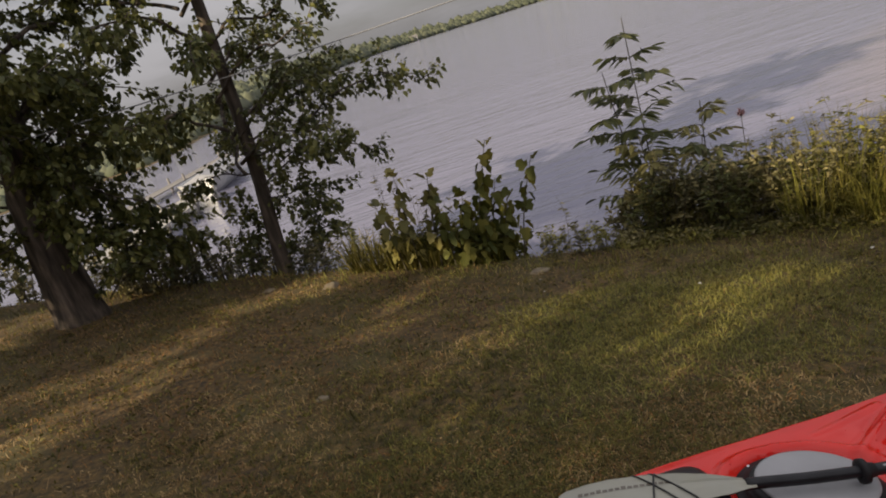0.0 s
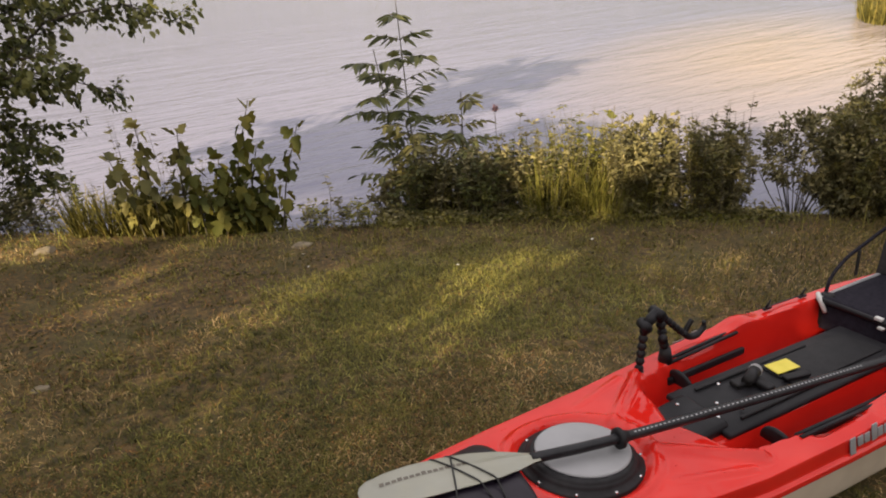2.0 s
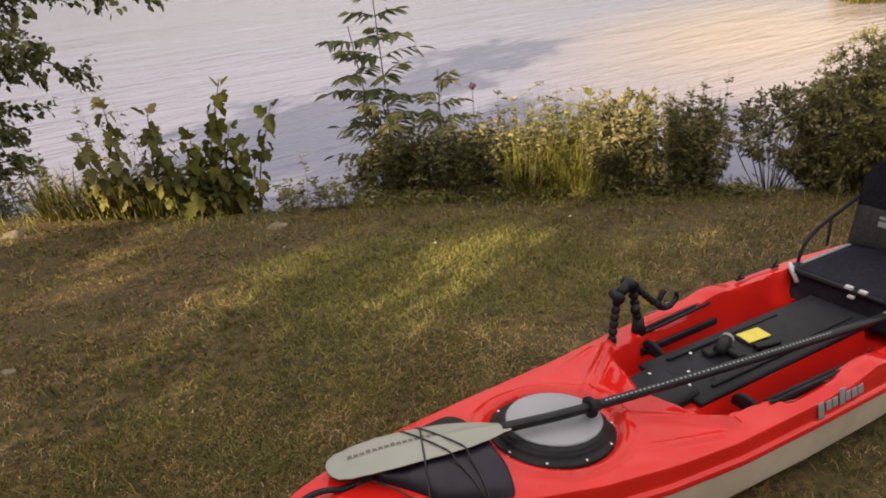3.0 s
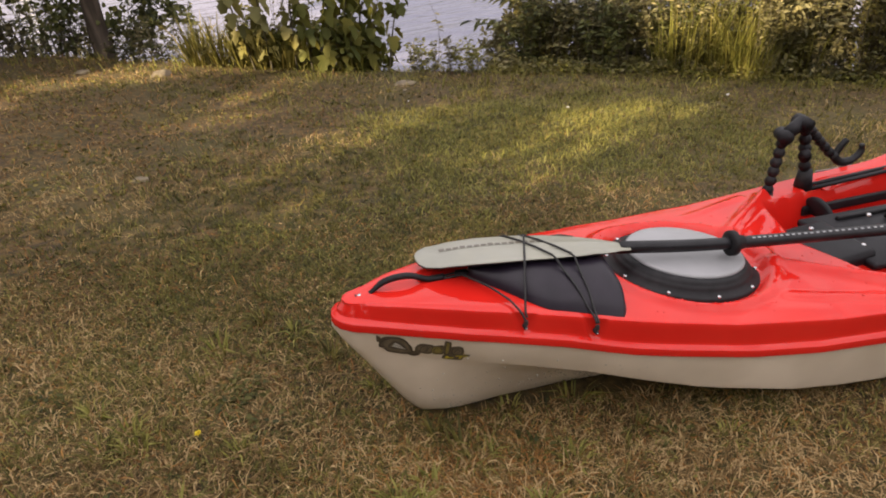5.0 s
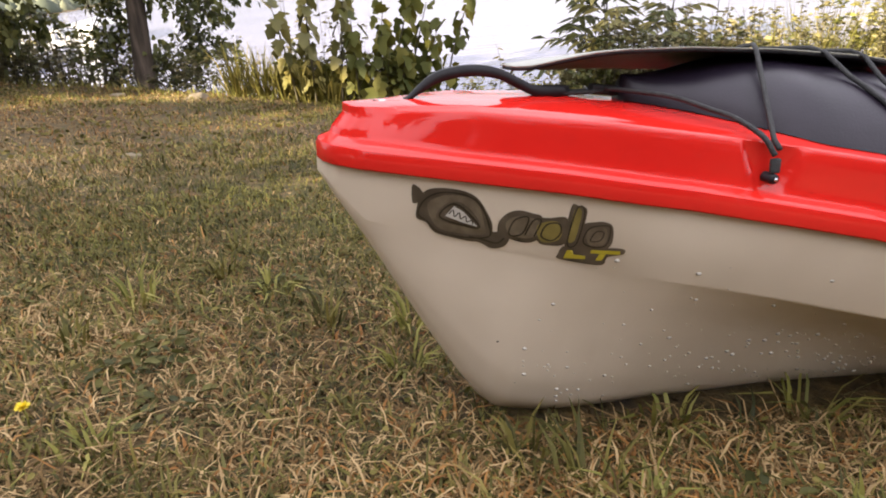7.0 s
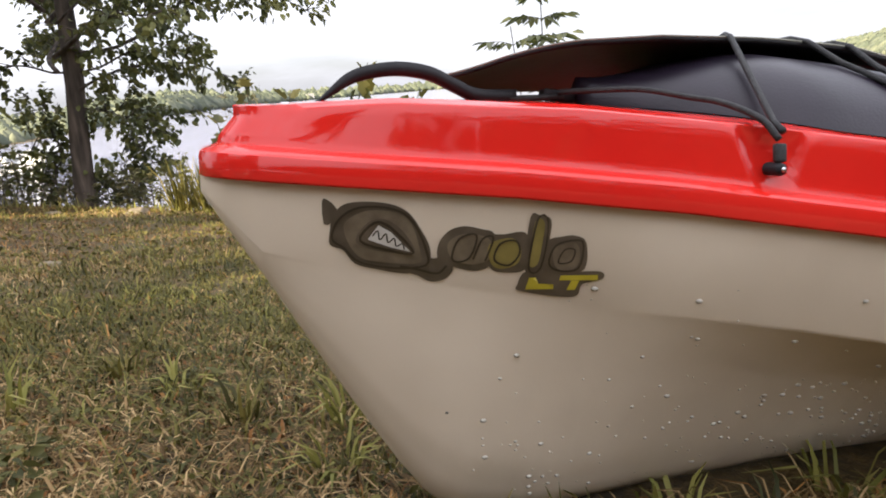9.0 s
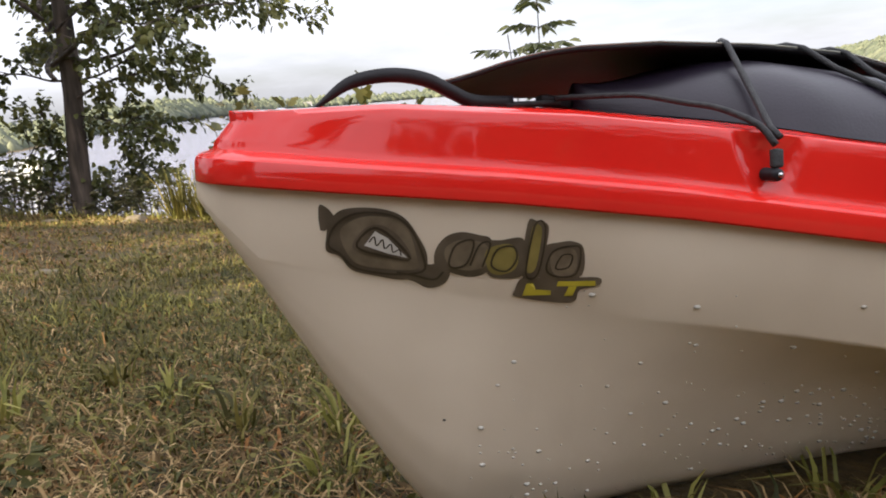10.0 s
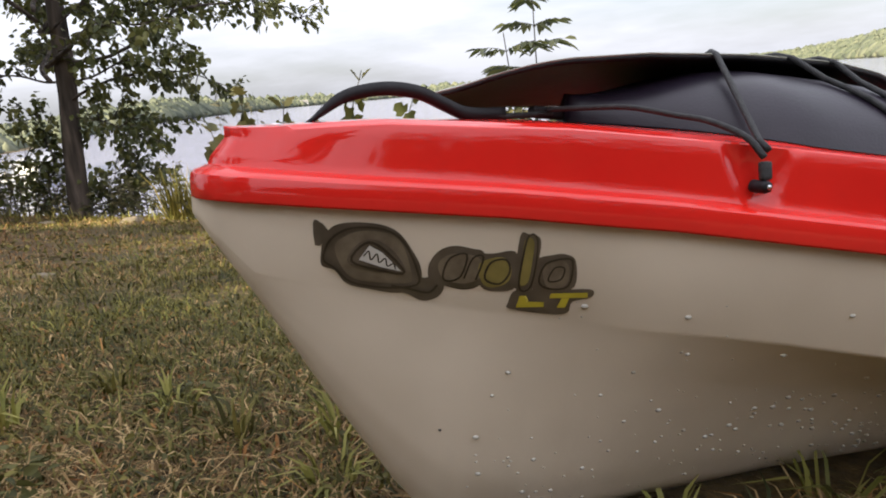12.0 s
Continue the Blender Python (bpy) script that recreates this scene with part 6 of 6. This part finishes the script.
def broad_shoot(label, x, y, height, seed, mat, leaf=0.15, leaves=16, lean=(0, 0)):
    """An upright shoot with hanging broad lobed leaves."""
    r = np.random.default_rng(seed)
    top = thing("broadleaf_shoot", label, "shrub", pose(x, y, gz(x, y)))
    stem = smooth_line([(0, 0, -0.03), (lean[0] * 0.4, lean[1] * 0.4, height * 0.5), (lean[0], lean[1], height)], 8)
    parts, B, W = [tube(stem, list(np.linspace(0.008, 0.003, len(stem))), 6)], [], []
    for k in range(leaves):
        u = 0.15 + 0.85 * (k + r.random()) / leaves
        p = np.array(stem[min(int(u * (len(stem) - 1)), len(stem) - 1)])
        a = 2.4 * k
        q = p + np.array([math.sin(a), math.cos(a), 0.5]) * 0.03 * r.uniform(0.3, 1.6)
        parts.append(tube([p, q], 0.0018, 4))
        B.append(q)
        W.append([math.sin(a) * 0.8, math.cos(a) * 0.8, 0.9 if k > leaves - 3 else r.uniform(-2.0, -0.9)])
    mesh_object("stem", *joined(parts), TWIG, top)
    n = len(B)
    v, f = fine_leaf_arrays(np.array(B), np.array(W), leaf * r.uniform(0.7, 1.15, n), leaf * 0.80 * r.uniform(0.8, 1.15, n), "maple", 0.15, 0.25, r, 0.9)
    fast_mesh("foliage", v, f, [], mat, top)["kind"] = "stuff"
    return top


# yellowing broad-leaved shoots
for k, (x, y, h, m, n, ln) in enumerate([(0.58, 4.28, 1.12, GOLDLEAF, 17, (0.34, 0)), (0.50, 4.22, 0.72, GOLDLEAF, 16, (0.08, 0)), (0.82, 4.22, 0.62, GOLDLEAF, 14, (0.16, 0)), (0.96, 4.15, 0.92, GOLDLEAF, 12, (0.30, 0)), (0.65, 4.15, 0.48, GOLDLEAF, 14, (0.08, 0)),
                                         (0.22, 4.45, 0.92, MIDLEAF, 15, (0.12, 0)), (0.02, 4.50, 1.02, MIDLEAF, 16, (0.02, 0)), (-0.12, 4.55, 0.75, MIDLEAF, 13, (-0.1, 0)), (0.35, 4.35, 0.66, GOLDLEAF, 13, (0, 0)), (0.72, 4.30, 0.80, GOLDLEAF, 12, (0.20, 0))]):
    broad_shoot("yellowing broad-leaved shoot standing on the bank" if m is GOLDLEAF else "green broad-leaved shoot standing on the bank", x, y, h, 400 + k, m, 0.118, int(n * 1.7), ln)
for k in range(28):
    x = -0.15 + 1.15 * rng.random()
    y = float(np.interp(x, EDGE_X, EDGE_Y)) + rng.uniform(-0.05, 0.45)
    bush("bank_shrub", "low leafy yellow-green shrub at the foot of shoots", x, y, 9, (MIDLEAF, GOLDLEAF, MIDLEAF, LIME)[k % 4], 0.062, 20, 1410 + k, "round", 0.16, rng.uniform(0.28, 0.62), 0.1, 0.004, group="bank shrubs", wide=0.6)
for k, (x, y, h) in enumerate([(0.10, 4.82, 1.08), (0.32, 4.75, 1.10), (0.48, 4.72, 0.95), (-0.10, 4.88, 1.05)]):
    bush("tall_herb", "thin tall herb with small dark leaves on the bank", x, y, 5, GREYLEAF, 0.065, 14, 430 + k, "lance", 0.16, h, 0.4, 0.003, "herb")
for k, (x, y) in enumerate([(-0.40, 4.78), (-0.22, 4.72), (-0.58, 4.90), (-0.05, 4.62), (0.15, 4.50)]):
    tuft(x, y, 70, 0.46 - 0.05 * (k > 2), 0.014, BLADES, "clump of long sword-shaped green leaves on the bank", 450 + k, 0.10, (0.15, 0.95), "iris_clump", "bank grass clumps")
# low growth and bare gap before the feathered shrub
for k in range(16):
    x = 1.15 + 0.72 * rng.random()
    y = float(np.interp(x, EDGE_X, EDGE_Y)) + rng.uniform(-0.15, 0.45)
    bush("bank_weed", "small mixed green weed on the bank edge", x, y, 5, (MIDLEAF, GREYLEAF, LIME)[k % 3], 0.05, 12, 470 + k, "lance", 0.09, rng.uniform(0.16, 0.36), 0.4, 0.002, "weed", group="bank weeds")
bush("bank_weed", "thin upright weed with a dark seed head", 1.38, 4.10, 1, GREYLEAF, 0.06, 12, 489, "lance", 0.03, 0.72, 0.3, 0.003, "weed")
# feathered shrub and its neighbours
compound_plant("ash_sapling", "tall sapling with feathered dark compound leaves", 2.45, 4.42, 2.36, 500, DARKLEAF, (-0.02, 0.05), 22, 0.40, 11, 0.155, 0.36, "drop")
compound_plant("ash_sapling", "sapling with feathered dark compound leaves", 2.35, 4.45, 1.95, 501, DARKLEAF, (-0.20, 0.0), 16, 0.40, 11, 0.15, 0.4, "drop")
compound_plant("ash_sapling", "shorter sapling with feathered dark leaves", 2.78, 4.05, 1.45, 502, MIDLEAF, (0.03, 0.0), 18, 0.32, 11, 0.125, 0.25, "drop")
compound_plant("ash_sapling", "low sapling with feathered dark leaves", 2.31, 4.0, 1.15, 503, MIDLEAF, (-0.12, 0.0), 16, 0.36, 11, 0.13, 0.2, "drop")
compound_plant("ash_sapling", "low sapling with feathered dark leaves", 2.58, 3.85, 1.0, 504, DARKLEAF, (0.1, 0.0), 16, 0.34, 11, 0.13, 0.2, "drop")
fw = bush("flowering_herb", "tall herb with a dull pink flower head", 3.05, 3.85, 3, GREYLEAF, 0.09, 16, 510, "lance", 0.08, 1.28, 0.25, 0.004, "herb")
fv, ff, ft = blade_arrays(np.tile([0.0, 0.0, 1.24], (60, 1)) + np.random.default_rng(1).normal(0, 0.012, (60, 3)), np.random.default_rng(2).uniform(0, 6.28, 60), np.full(60, 0.05), np.full(60, 0.01), np.random.default_rng(3).uniform(0.2, 1.4, 60), np.random.default_rng(4))
mesh_object("stem", *tube([(0, 0, -0.02), (0.01, 0, 0.6), (0, 0, 1.26)], [0.005, 0.004, 0.003], 6), TWIG, fw)
fast_mesh("flower_head", fv, ff, ft, PINK, fw, "dull pink flower head")
for k in range(17):
    u = k / 16
    x = 2.05 + 1.35 * u
    y = float(np.interp(x, EDGE_X, EDGE_Y)) + rng.uniform(-0.05, 0.55)
    bush("bank_shrub", "dense dark green shrub growing on the bank", x, y, 14, (DARKLEAF, MIDLEAF, GREYLEAF)[k % 3], 0.056, 52, 520 + k, "lance", 0.26, rng.uniform(0.45, 0.85), 0.35, 0.005, group="bank shrubs")
for k in range(10):
    x = 2.95 + 0.5 * rng.random()
    y = float(np.interp(x, EDGE_X, EDGE_Y)) + rng.uniform(0.1, 0.6)
    bush("bank_herb", "tall grey-green herb stems gone to seed", x, y, 7, GREYLEAF, 0.050, 44, 545 + k, "lance", 0.18, rng.uniform(0.85, 1.15), 0.5, 0.003, "herb", group="bank herbs")
# sunlit grass clump
for k in range(10):
    x = 3.05 + 0.90 * rng.random()
    y = float(np.interp(x, EDGE_X, EDGE_Y)) + rng.uniform(0.04, 0.42)
    tuft(x, y, 130, rng.uniform(0.55, 1.05), 0.0068, (LIME, BLADES, LIME)[k % 3], "tall yellow-green grass clump on the bank", 560 + k, 0.20, (0.12, 0.95), "tall_grass", "bank grass clumps")
for k in range(9):
    x = 3.15 + 0.8 * rng.random()
    y = float(np.interp(x, EDGE_X, EDGE_Y)) + rng.uniform(0.30, 0.60)
    bush("bank_herb", "sunlit yellow-green herb among tall grass", x, y, 8, (LIME, GOLDLEAF, LIME)[k % 3], 0.055, 46, 800 + k, "lance", 0.22, rng.uniform(0.85, 1.22), 0.4, 0.003, "herb", group="bank herbs", wide=0.30)
broad_shoot("young shoot with pale green leaves on the bank", 3.75, 3.12, 1.12, 575, LIME, 0.11, 9, (0.1, 0))
# low leafy growth where the lawn meets the bushes
for mat_, n_, hi_, seed_ in ((MIDLEAF, 5200, 0.13, 61), (LIME, 3000, 0.09, 62), (GREYLEAF, 4200, 0.20, 63)):
    r = np.random.default_rng(seed_)
    x = r.uniform(1.75, 4.7, n_)
    y = np.interp(x, EDGE_X, EDGE_Y) + r.normal(0.02, 0.11, n_)
    a = r.uniform(0, 2 * math.pi, n_)
    rise_ = hi_ * r.random(n_) * (0.55 + 0.45 * field(x, y, 3.0, seed_))
    v, f = leaf_arrays(np.stack([x, y, ground_z(x, y) + rise_], -1), np.stack([np.sin(a), np.cos(a), r.uniform(0.0, 0.9, n_)], -1), r.uniform(0.02, 0.05, n_), r.uniform(0.010, 0.022, n_), "round", 0.3, 0.25, r)
    tagged(fast_mesh("bank_growth", v, f, [], mat_), "low leafy growth along the foot of the bushes", "weeds", kind="stuff")
# willowy shrubs
for k in range(22):
    x = 3.58 + 0.86 * (k + rng.random()) / 22
    y = float(np.interp(x, EDGE_X, EDGE_Y)) + rng.uniform(-0.05, 0.45)
    bush("willow_shrub", "grey-green narrow-leaved shrub on the bank", x, y, 13, (GREYLEAF, MIDLEAF, GREYLEAF)[k % 3], 0.048, 78, 580 + k, "lance", 0.20, rng.uniform(0.72, 1.08), 0.7, 0.004, group="willow shrubs", wide=0.30)
# big bush beyond the water gap
def dome_bush(name, label, x, y, size, rosettes, mat, leaf, seed, z0=0.25, group="", low=0.25, per=9, every=3):
    """A rounded bush: branches ending in rosettes of narrow leaves."""
    r = np.random.default_rng(seed)
    top = tagged(thing(name, label, "shrub", pose(x, y, gz(x, y))), group=group)
    d = unit(r.normal(0, 1, (rosettes, 3)) + [0, 0, low])
    lumps = 1 + 0.16 * np.sin(4.1 * d[:, :1] + seed) * np.sin(3.7 * d[:, 1:2] + 2) + 0.10 * np.sin(9 * d[:, 2:3] + 3 * d[:, :1])
    tips = d * np.array(size) * lumps * (0.55 + 0.47 * r.random((rosettes, 1)) ** 0.5) + [0, 0, size[2] * 0.85 + z0 - 0.25]
    tips[:, 2] = np.where(tips[:, 2] < 0.04, 0.04 + 0.3 * r.random(rosettes) ** 2, tips[:, 2])
    parts = []
    for t in tips[::every]:
        parts.append(tube([(0.15 * t[0], 0.15 * t[1], -0.03), (0.6 * t[0], 0.6 * t[1], 0.45 * t[2]), tuple(t)], [0.006, 0.004, 0.0015], 5))
    mesh_object("branchwork", *joined(parts), TWIG, top)["kind"] = "stuff"
    B = np.repeat(tips, per, 0) + r.normal(0, 0.018, (rosettes * per, 3))
    W = np.repeat(d * 0.6 + [0, 0, 0.35], per, 0) + r.normal(0, 0.65, (rosettes * per, 3))
    n = len(B)
    v, f = leaf_arrays(B, W, leaf * r.uniform(0.6, 1.2, n), leaf * 0.36 * r.uniform(0.75, 1.25, n), "lance", 0.25, 0.3, r)
    fast_mesh("foliage", v, f, [], mat, top)["kind"] = "stuff"
    return top


for k, (x, y, sx, sz) in enumerate([(5.42, 1.68, 0.46, 0.50), (5.75, 1.62, 0.62, 0.74), (6.12, 1.47, 0.74, 0.86), (5.5, 1.25, 0.62, 0.60), (6.7, 1.0, 0.8, 0.95), (6.1, 0.85, 0.7, 0.70), (7.3, 0.6, 0.8, 0.9)]):
    dome_bush("willow_bush", "large dense rounded bush leaning over the water", x, y, (sx, sx, sz), 760, (GREYLEAF, GREYLEAF, GREYLEAF, MIDLEAF)[k % 4], 0.052, 620 + k, group="willow bushes", low=-0.15, per=15)
dome_bush("willow_bush", "spreading top of a dense bush over the water", 5.10, 2.08, (0.36, 0.34, 0.32), 260, GREYLEAF, 0.062, 635, 0.62, "willow bushes", every=16)
for k, (x, y, sx, sz) in enumerate([(3.90, 2.75, 0.30, 0.48), (4.42, 2.45, 0.26, 0.42), (2.85, 3.62, 0.30, 0.36), (2.10, 4.0, 0.30, 0.30), (2.55, 3.8, 0.34, 0.34)]):
    dome_bush("bank_bush", "rounded narrow-leaved bush on the bank", x, y, (sx, sx, sz), 170, (GREYLEAF, MIDLEAF, DARKLEAF)[k % 3], 0.075, 640 + k, group="bank bushes")
for k in range(11):
    wide = 1.5 + 0.5 * math.sin(2.3 * k)
    dome_bush("thicket", "tall dark thicket closing the lawn behind trees", -9.5 + 2.1 * k, -14.6 + 0.5 * math.sin(1.9 * k), (wide, 1.1, 2.3 + 0.5 * math.sin(3.1 * k)), 620, (DARKLEAF, MIDLEAF)[k % 2], 0.34, 900 + k, group="thicket behind the lawn")
for k in range(6):
    p = (5.0 + 0.13 * k, 1.98 - 0.05 * k)
    bush("drift_branch", "bare grey twigs hanging over the water", *p, 5, GREYLEAF, 0.04, 3, 660 + k, "lance", 0.45, 0.35, 0.2, 0.004, "branch", group="bare branches")
for k, (x, y, w_, h_) in enumerate([(-12.5, -12.6, 1.9, 2.3), (-14.6, -9.6, 1.8, 2.0), (-16.2, -6.4, 2.0, 2.2), (-17.2, -3.0, 1.8, 1.9), (-18.0, 0.6, 2.0, 2.1), (-18.0, 4.2, 1.9, 2.0)]):
    dome_bush("thicket", "tall dark thicket closing the lawn behind trees", x, y, (w_, w_, h_), 520, (DARKLEAF, MIDLEAF)[k % 2], 0.34, 930 + k, group="thicket behind the lawn")
# undergrowth below the trees
for k in range(22):
    x = -4.9 + 4.5 * (k + rng.random()) / 22
    y = float(np.interp(x, EDGE_X, EDGE_Y)) + rng.uniform(-0.2, 0.5)
    bush("undergrowth_shrub", "dark purplish-green undergrowth below the trees", x, y, 12, (GREYLEAF, GREYLEAF, DARKLEAF)[k % 3], 0.055, 26, 680 + k, "drop", 0.34, rng.uniform(0.40, 0.72), 0.4, 0.005, group="undergrowth", wide=0.5)
for k in range(12):
    x, y = -4.6 - 3.2 * rng.random(), 5.4 + 2.2 * rng.random()
    bush("undergrowth_shrub", "tall leafy undergrowth beside the old tree", x, y, 14, (GREYLEAF, MIDLEAF)[k % 2], 0.08, 26, 710 + k, "round", 0.55, rng.uniform(0.7, 1.5), 0.3, 0.01, group="undergrowth", wide=0.7)
for k in range(8):
    x, y = -3.5 + 1.3 * rng.random(), 6.0 + 0.8 * rng.random()
    bush("undergrowth_shrub", "leafy thicket hanging beside the old tree", x, y, 9, GREYLEAF, 0.07, 22, 730 + k, "round", 0.45, rng.uniform(0.5, 0.95), 0.2, 0.01, group="undergrowth", wide=0.7)

# ---- overhead line ----
cable = tagged(mesh_object("cable", *tube(smooth_line([(-3.75, 5.28, 1.80), (-2.88, 5.0, 1.745), (-0.14, 5.0, 1.75), (3.0, 4.95, 1.86), (6.5, 4.9, 2.05)], 8), 0.006, 6), LID), "thin pale cable strung from the old tree", "cable")


# ---- dock and boat ----
def dock(name, label, a, b, width, z, planks, mat, seed):
    top = thing(name, label, "dock")
    a, b = Vector((*a, z)), Vector((*b, z))
    d = (b - a)
    turn = math.degrees(math.atan2(d.y, d.x))
    pv = rounded_box(d.length / planks * 0.93, width, 0.04, 0.008)
    first = None
    for k in range(planks):
        p = a.lerp(b, (k + 0.5) / planks)
        if first is None:
            first = mesh_object("plank", *pv, mat, top, smooth=False)
            ob = first
        else:
            ob = new("plank", first.data)
            ob.parent = top
        ob.matrix_local = pose(*p, 0, 0, turn)
    side = Vector((-d.y, d.x, 0)).normalized() * width * 0.46
    for k in range(max(2, planks // 8)):
        for sd in (-1, 1):
            p = a.lerp(b, (k + 0.1) / max(1.0, planks // 8 - 0.8)) + side * sd
            mesh_object("dock_post", *tube([(p.x, p.y, LAKE - 0.5), (p.x, p.y, z + 0.25)], 0.05, 8), mat, top)
    return top


dock("dock", "weathered pale wooden dock standing in the lake", (-6.3, 11.5), (-5.6, 17.6), 1.1, LAKE + 0.28, 40, PLANK, 1)
dock("dock", "long dark far dock over the lake", (-9.0, 18.0), (-7.0, 29.0), 0.7, LAKE + 0.22, 30, ROOFGREY, 2)
boat = thing("boat", "white moored boat with a grey-blue cover beside the dock", "boat", pose(-5.75, 20.8, LAKE, 0, 0, 87))
rows = []
for i in range(13):
    u = i / 12
    w = 0.85 * math.sin(math.pi * (0.12 + 0.55 * u)) ** 0.8 if u < 1 else 0.5
    rows.append([(4.2 * (u - 0.5) * -1, c * w * (0.6 + 0.4 * z), -0.15 + 0.66 * z) for c, z in ((-1, 1), (-1, 0.55), (-0.7, 0.1), (0, 0), (0.7, 0.1), (1, 0.55), (1, 1))])
mesh_object("boat_hull", [p for q in rows for p in q], grid_faces(13, 7) + [tuple(range(7)), tuple(range(84, 91))[::-1]], WHITE, boat, "white boat hull")
cv = [(-2.0, -0.60, 0.50), (-2.0, 0.60, 0.50), (1.4, 0.66, 0.50), (1.4, -0.66, 0.50), (-1.7, 0, 0.66), (1.0, 0, 0.74)]
mesh_object("cover", cv, [(0, 1, 4), (1, 2, 5, 4), (2, 3, 5), (3, 0, 4, 5), (3, 2, 1, 0)], LID, boat, "grey-blue boat cover", smooth=False)

# ---- reeds in the lake, far woods and cottages ----
r = np.random.default_rng(900)
n = 5200
qa, qr = r.uniform(0, 6.28, n), np.sqrt(r.random(n))
x, y = 20.2 + 2.8 * qr * np.cos(qa) + 0.7 * qr * np.sin(qa), 9.3 + 1.3 * qr * np.sin(qa) + 0.9 * qr * np.cos(qa)
v, f4, f3 = blade_arrays(np.stack([x, y, np.full(n, LAKE - 0.05)], -1), r.uniform(0, 6.28, n), r.uniform(0.3, 0.8, n), r.uniform(0.012, 0.028, n), r.uniform(0.1, 0.7, n), r)
tagged(fast_mesh("reed_bed", v, f4, f3, BLADES), "yellow-green reeds standing in the lake", "reeds", kind="stuff")

RINGS = ((0.0, 0.55), (0.18, 1.0), (0.45, 0.95), (0.75, 0.62), (1.0, 0.08))
vv, qq = [], []
az = r.uniform(math.radians(-52), math.radians(92), 9000)
over = r.gamma(1.3, 28, len(az)) + 2
az = np.concatenate([az, r.uniform(math.radians(43), math.radians(92), 4200)])
over = np.concatenate([over, r.uniform(3, 230, 4200)])
shore = np.interp(az, SHORE_AZ, SHORE_R)
rad2 = shore + over
px_, py_ = rad2 * np.sin(az), rad2 * np.cos(az)
pz_ = ground_z(px_, py_)
for i in range(len(az)):
    h = 0.52 * r.uniform(8, 12) * (1.15 if over[i] > 25 else 0.9) * min(max(shore[i] / 230, 0.24), 1.0)
    w = h * r.uniform(0.50, 0.90)
    conif = r.random() < 0.1
    ph = r.uniform(0, 6.28)
    for t, k in RINGS:
        kk = (1 - t) * 1.0 + 0.05 if conif else k
        for j in range(7):
            a = ph + 2 * math.pi * j / 7
            q = w * kk * r.uniform(0.75, 1.2)
            vv.append((px_[i] + q * math.cos(a), py_[i] + q * math.sin(a), pz_[i] - 0.4 + h * t * (1 + 0.06 * r.normal())))
    base = i * 35
    for s in range(4):
        for j in range(7):
            p, q = base + s * 7 + j, base + s * 7 + (j + 1) % 7
            qq.append((p, q, q + 7, p + 7))
tagged(fast_mesh("far_woods", vv, qq, [], FARWOOD), "mixed green woods along the far shore", "woods", kind="stuff")


def cottage(az_deg, over_, w, h, turn, label):
    a = math.radians(az_deg)
    R = float(np.interp(a, SHORE_AZ, SHORE_R)) + over_
    x, y = R * math.sin(a), R * math.cos(a)
    top = tagged(thing("cottage", label, "house", pose(x, y, max(gz(x, y), LAKE + 0.5), 0, 0, turn - az_deg)), group="far cottages")
    d = w * 0.7
    mesh_object("wall", *rounded_box(w, d, h, 0.05, pose(0, 0, h / 2)), WALLWHITE, top, smooth=False)
    mesh_object("roof", [(-w * .54, -d * .56, h), (w * .54, -d * .56, h), (w * .54, d * .56, h), (-w * .54, d * .56, h), (-w * .54, 0, h + d * .42), (w * .54, 0, h + d * .42)],
                [(0, 1, 5, 4), (2, 3, 4, 5), (0, 4, 3), (1, 2, 5), (3, 2, 1, 0)], ROOFGREY, top, smooth=False)
    for k in (-1, 0, 1):
        mesh_object("window", *rounded_box(w * 0.14, 0.1, h * 0.3, 0.02, pose(k * w * 0.3, -d / 2 - 0.02, h * 0.55)), ROOFGREY, top, smooth=False)


for c in [(33.5, 14, 9, 3.5, 5), (35.2, 20, 8, 3.5, -10), (36.4, 26, 11, 4, 10), (37.6, 12, 9, 3.5, 0), (38.8, 15, 7, 3, 20), (40.2, 12, 7, 3, 0), (44.2, 10, 10, 4, -6), (28.2, 12, 7, 3, 0), (5.2, 8, 7, 3, 10)]:
    cottage(*c, "small white cottage on the far shore")
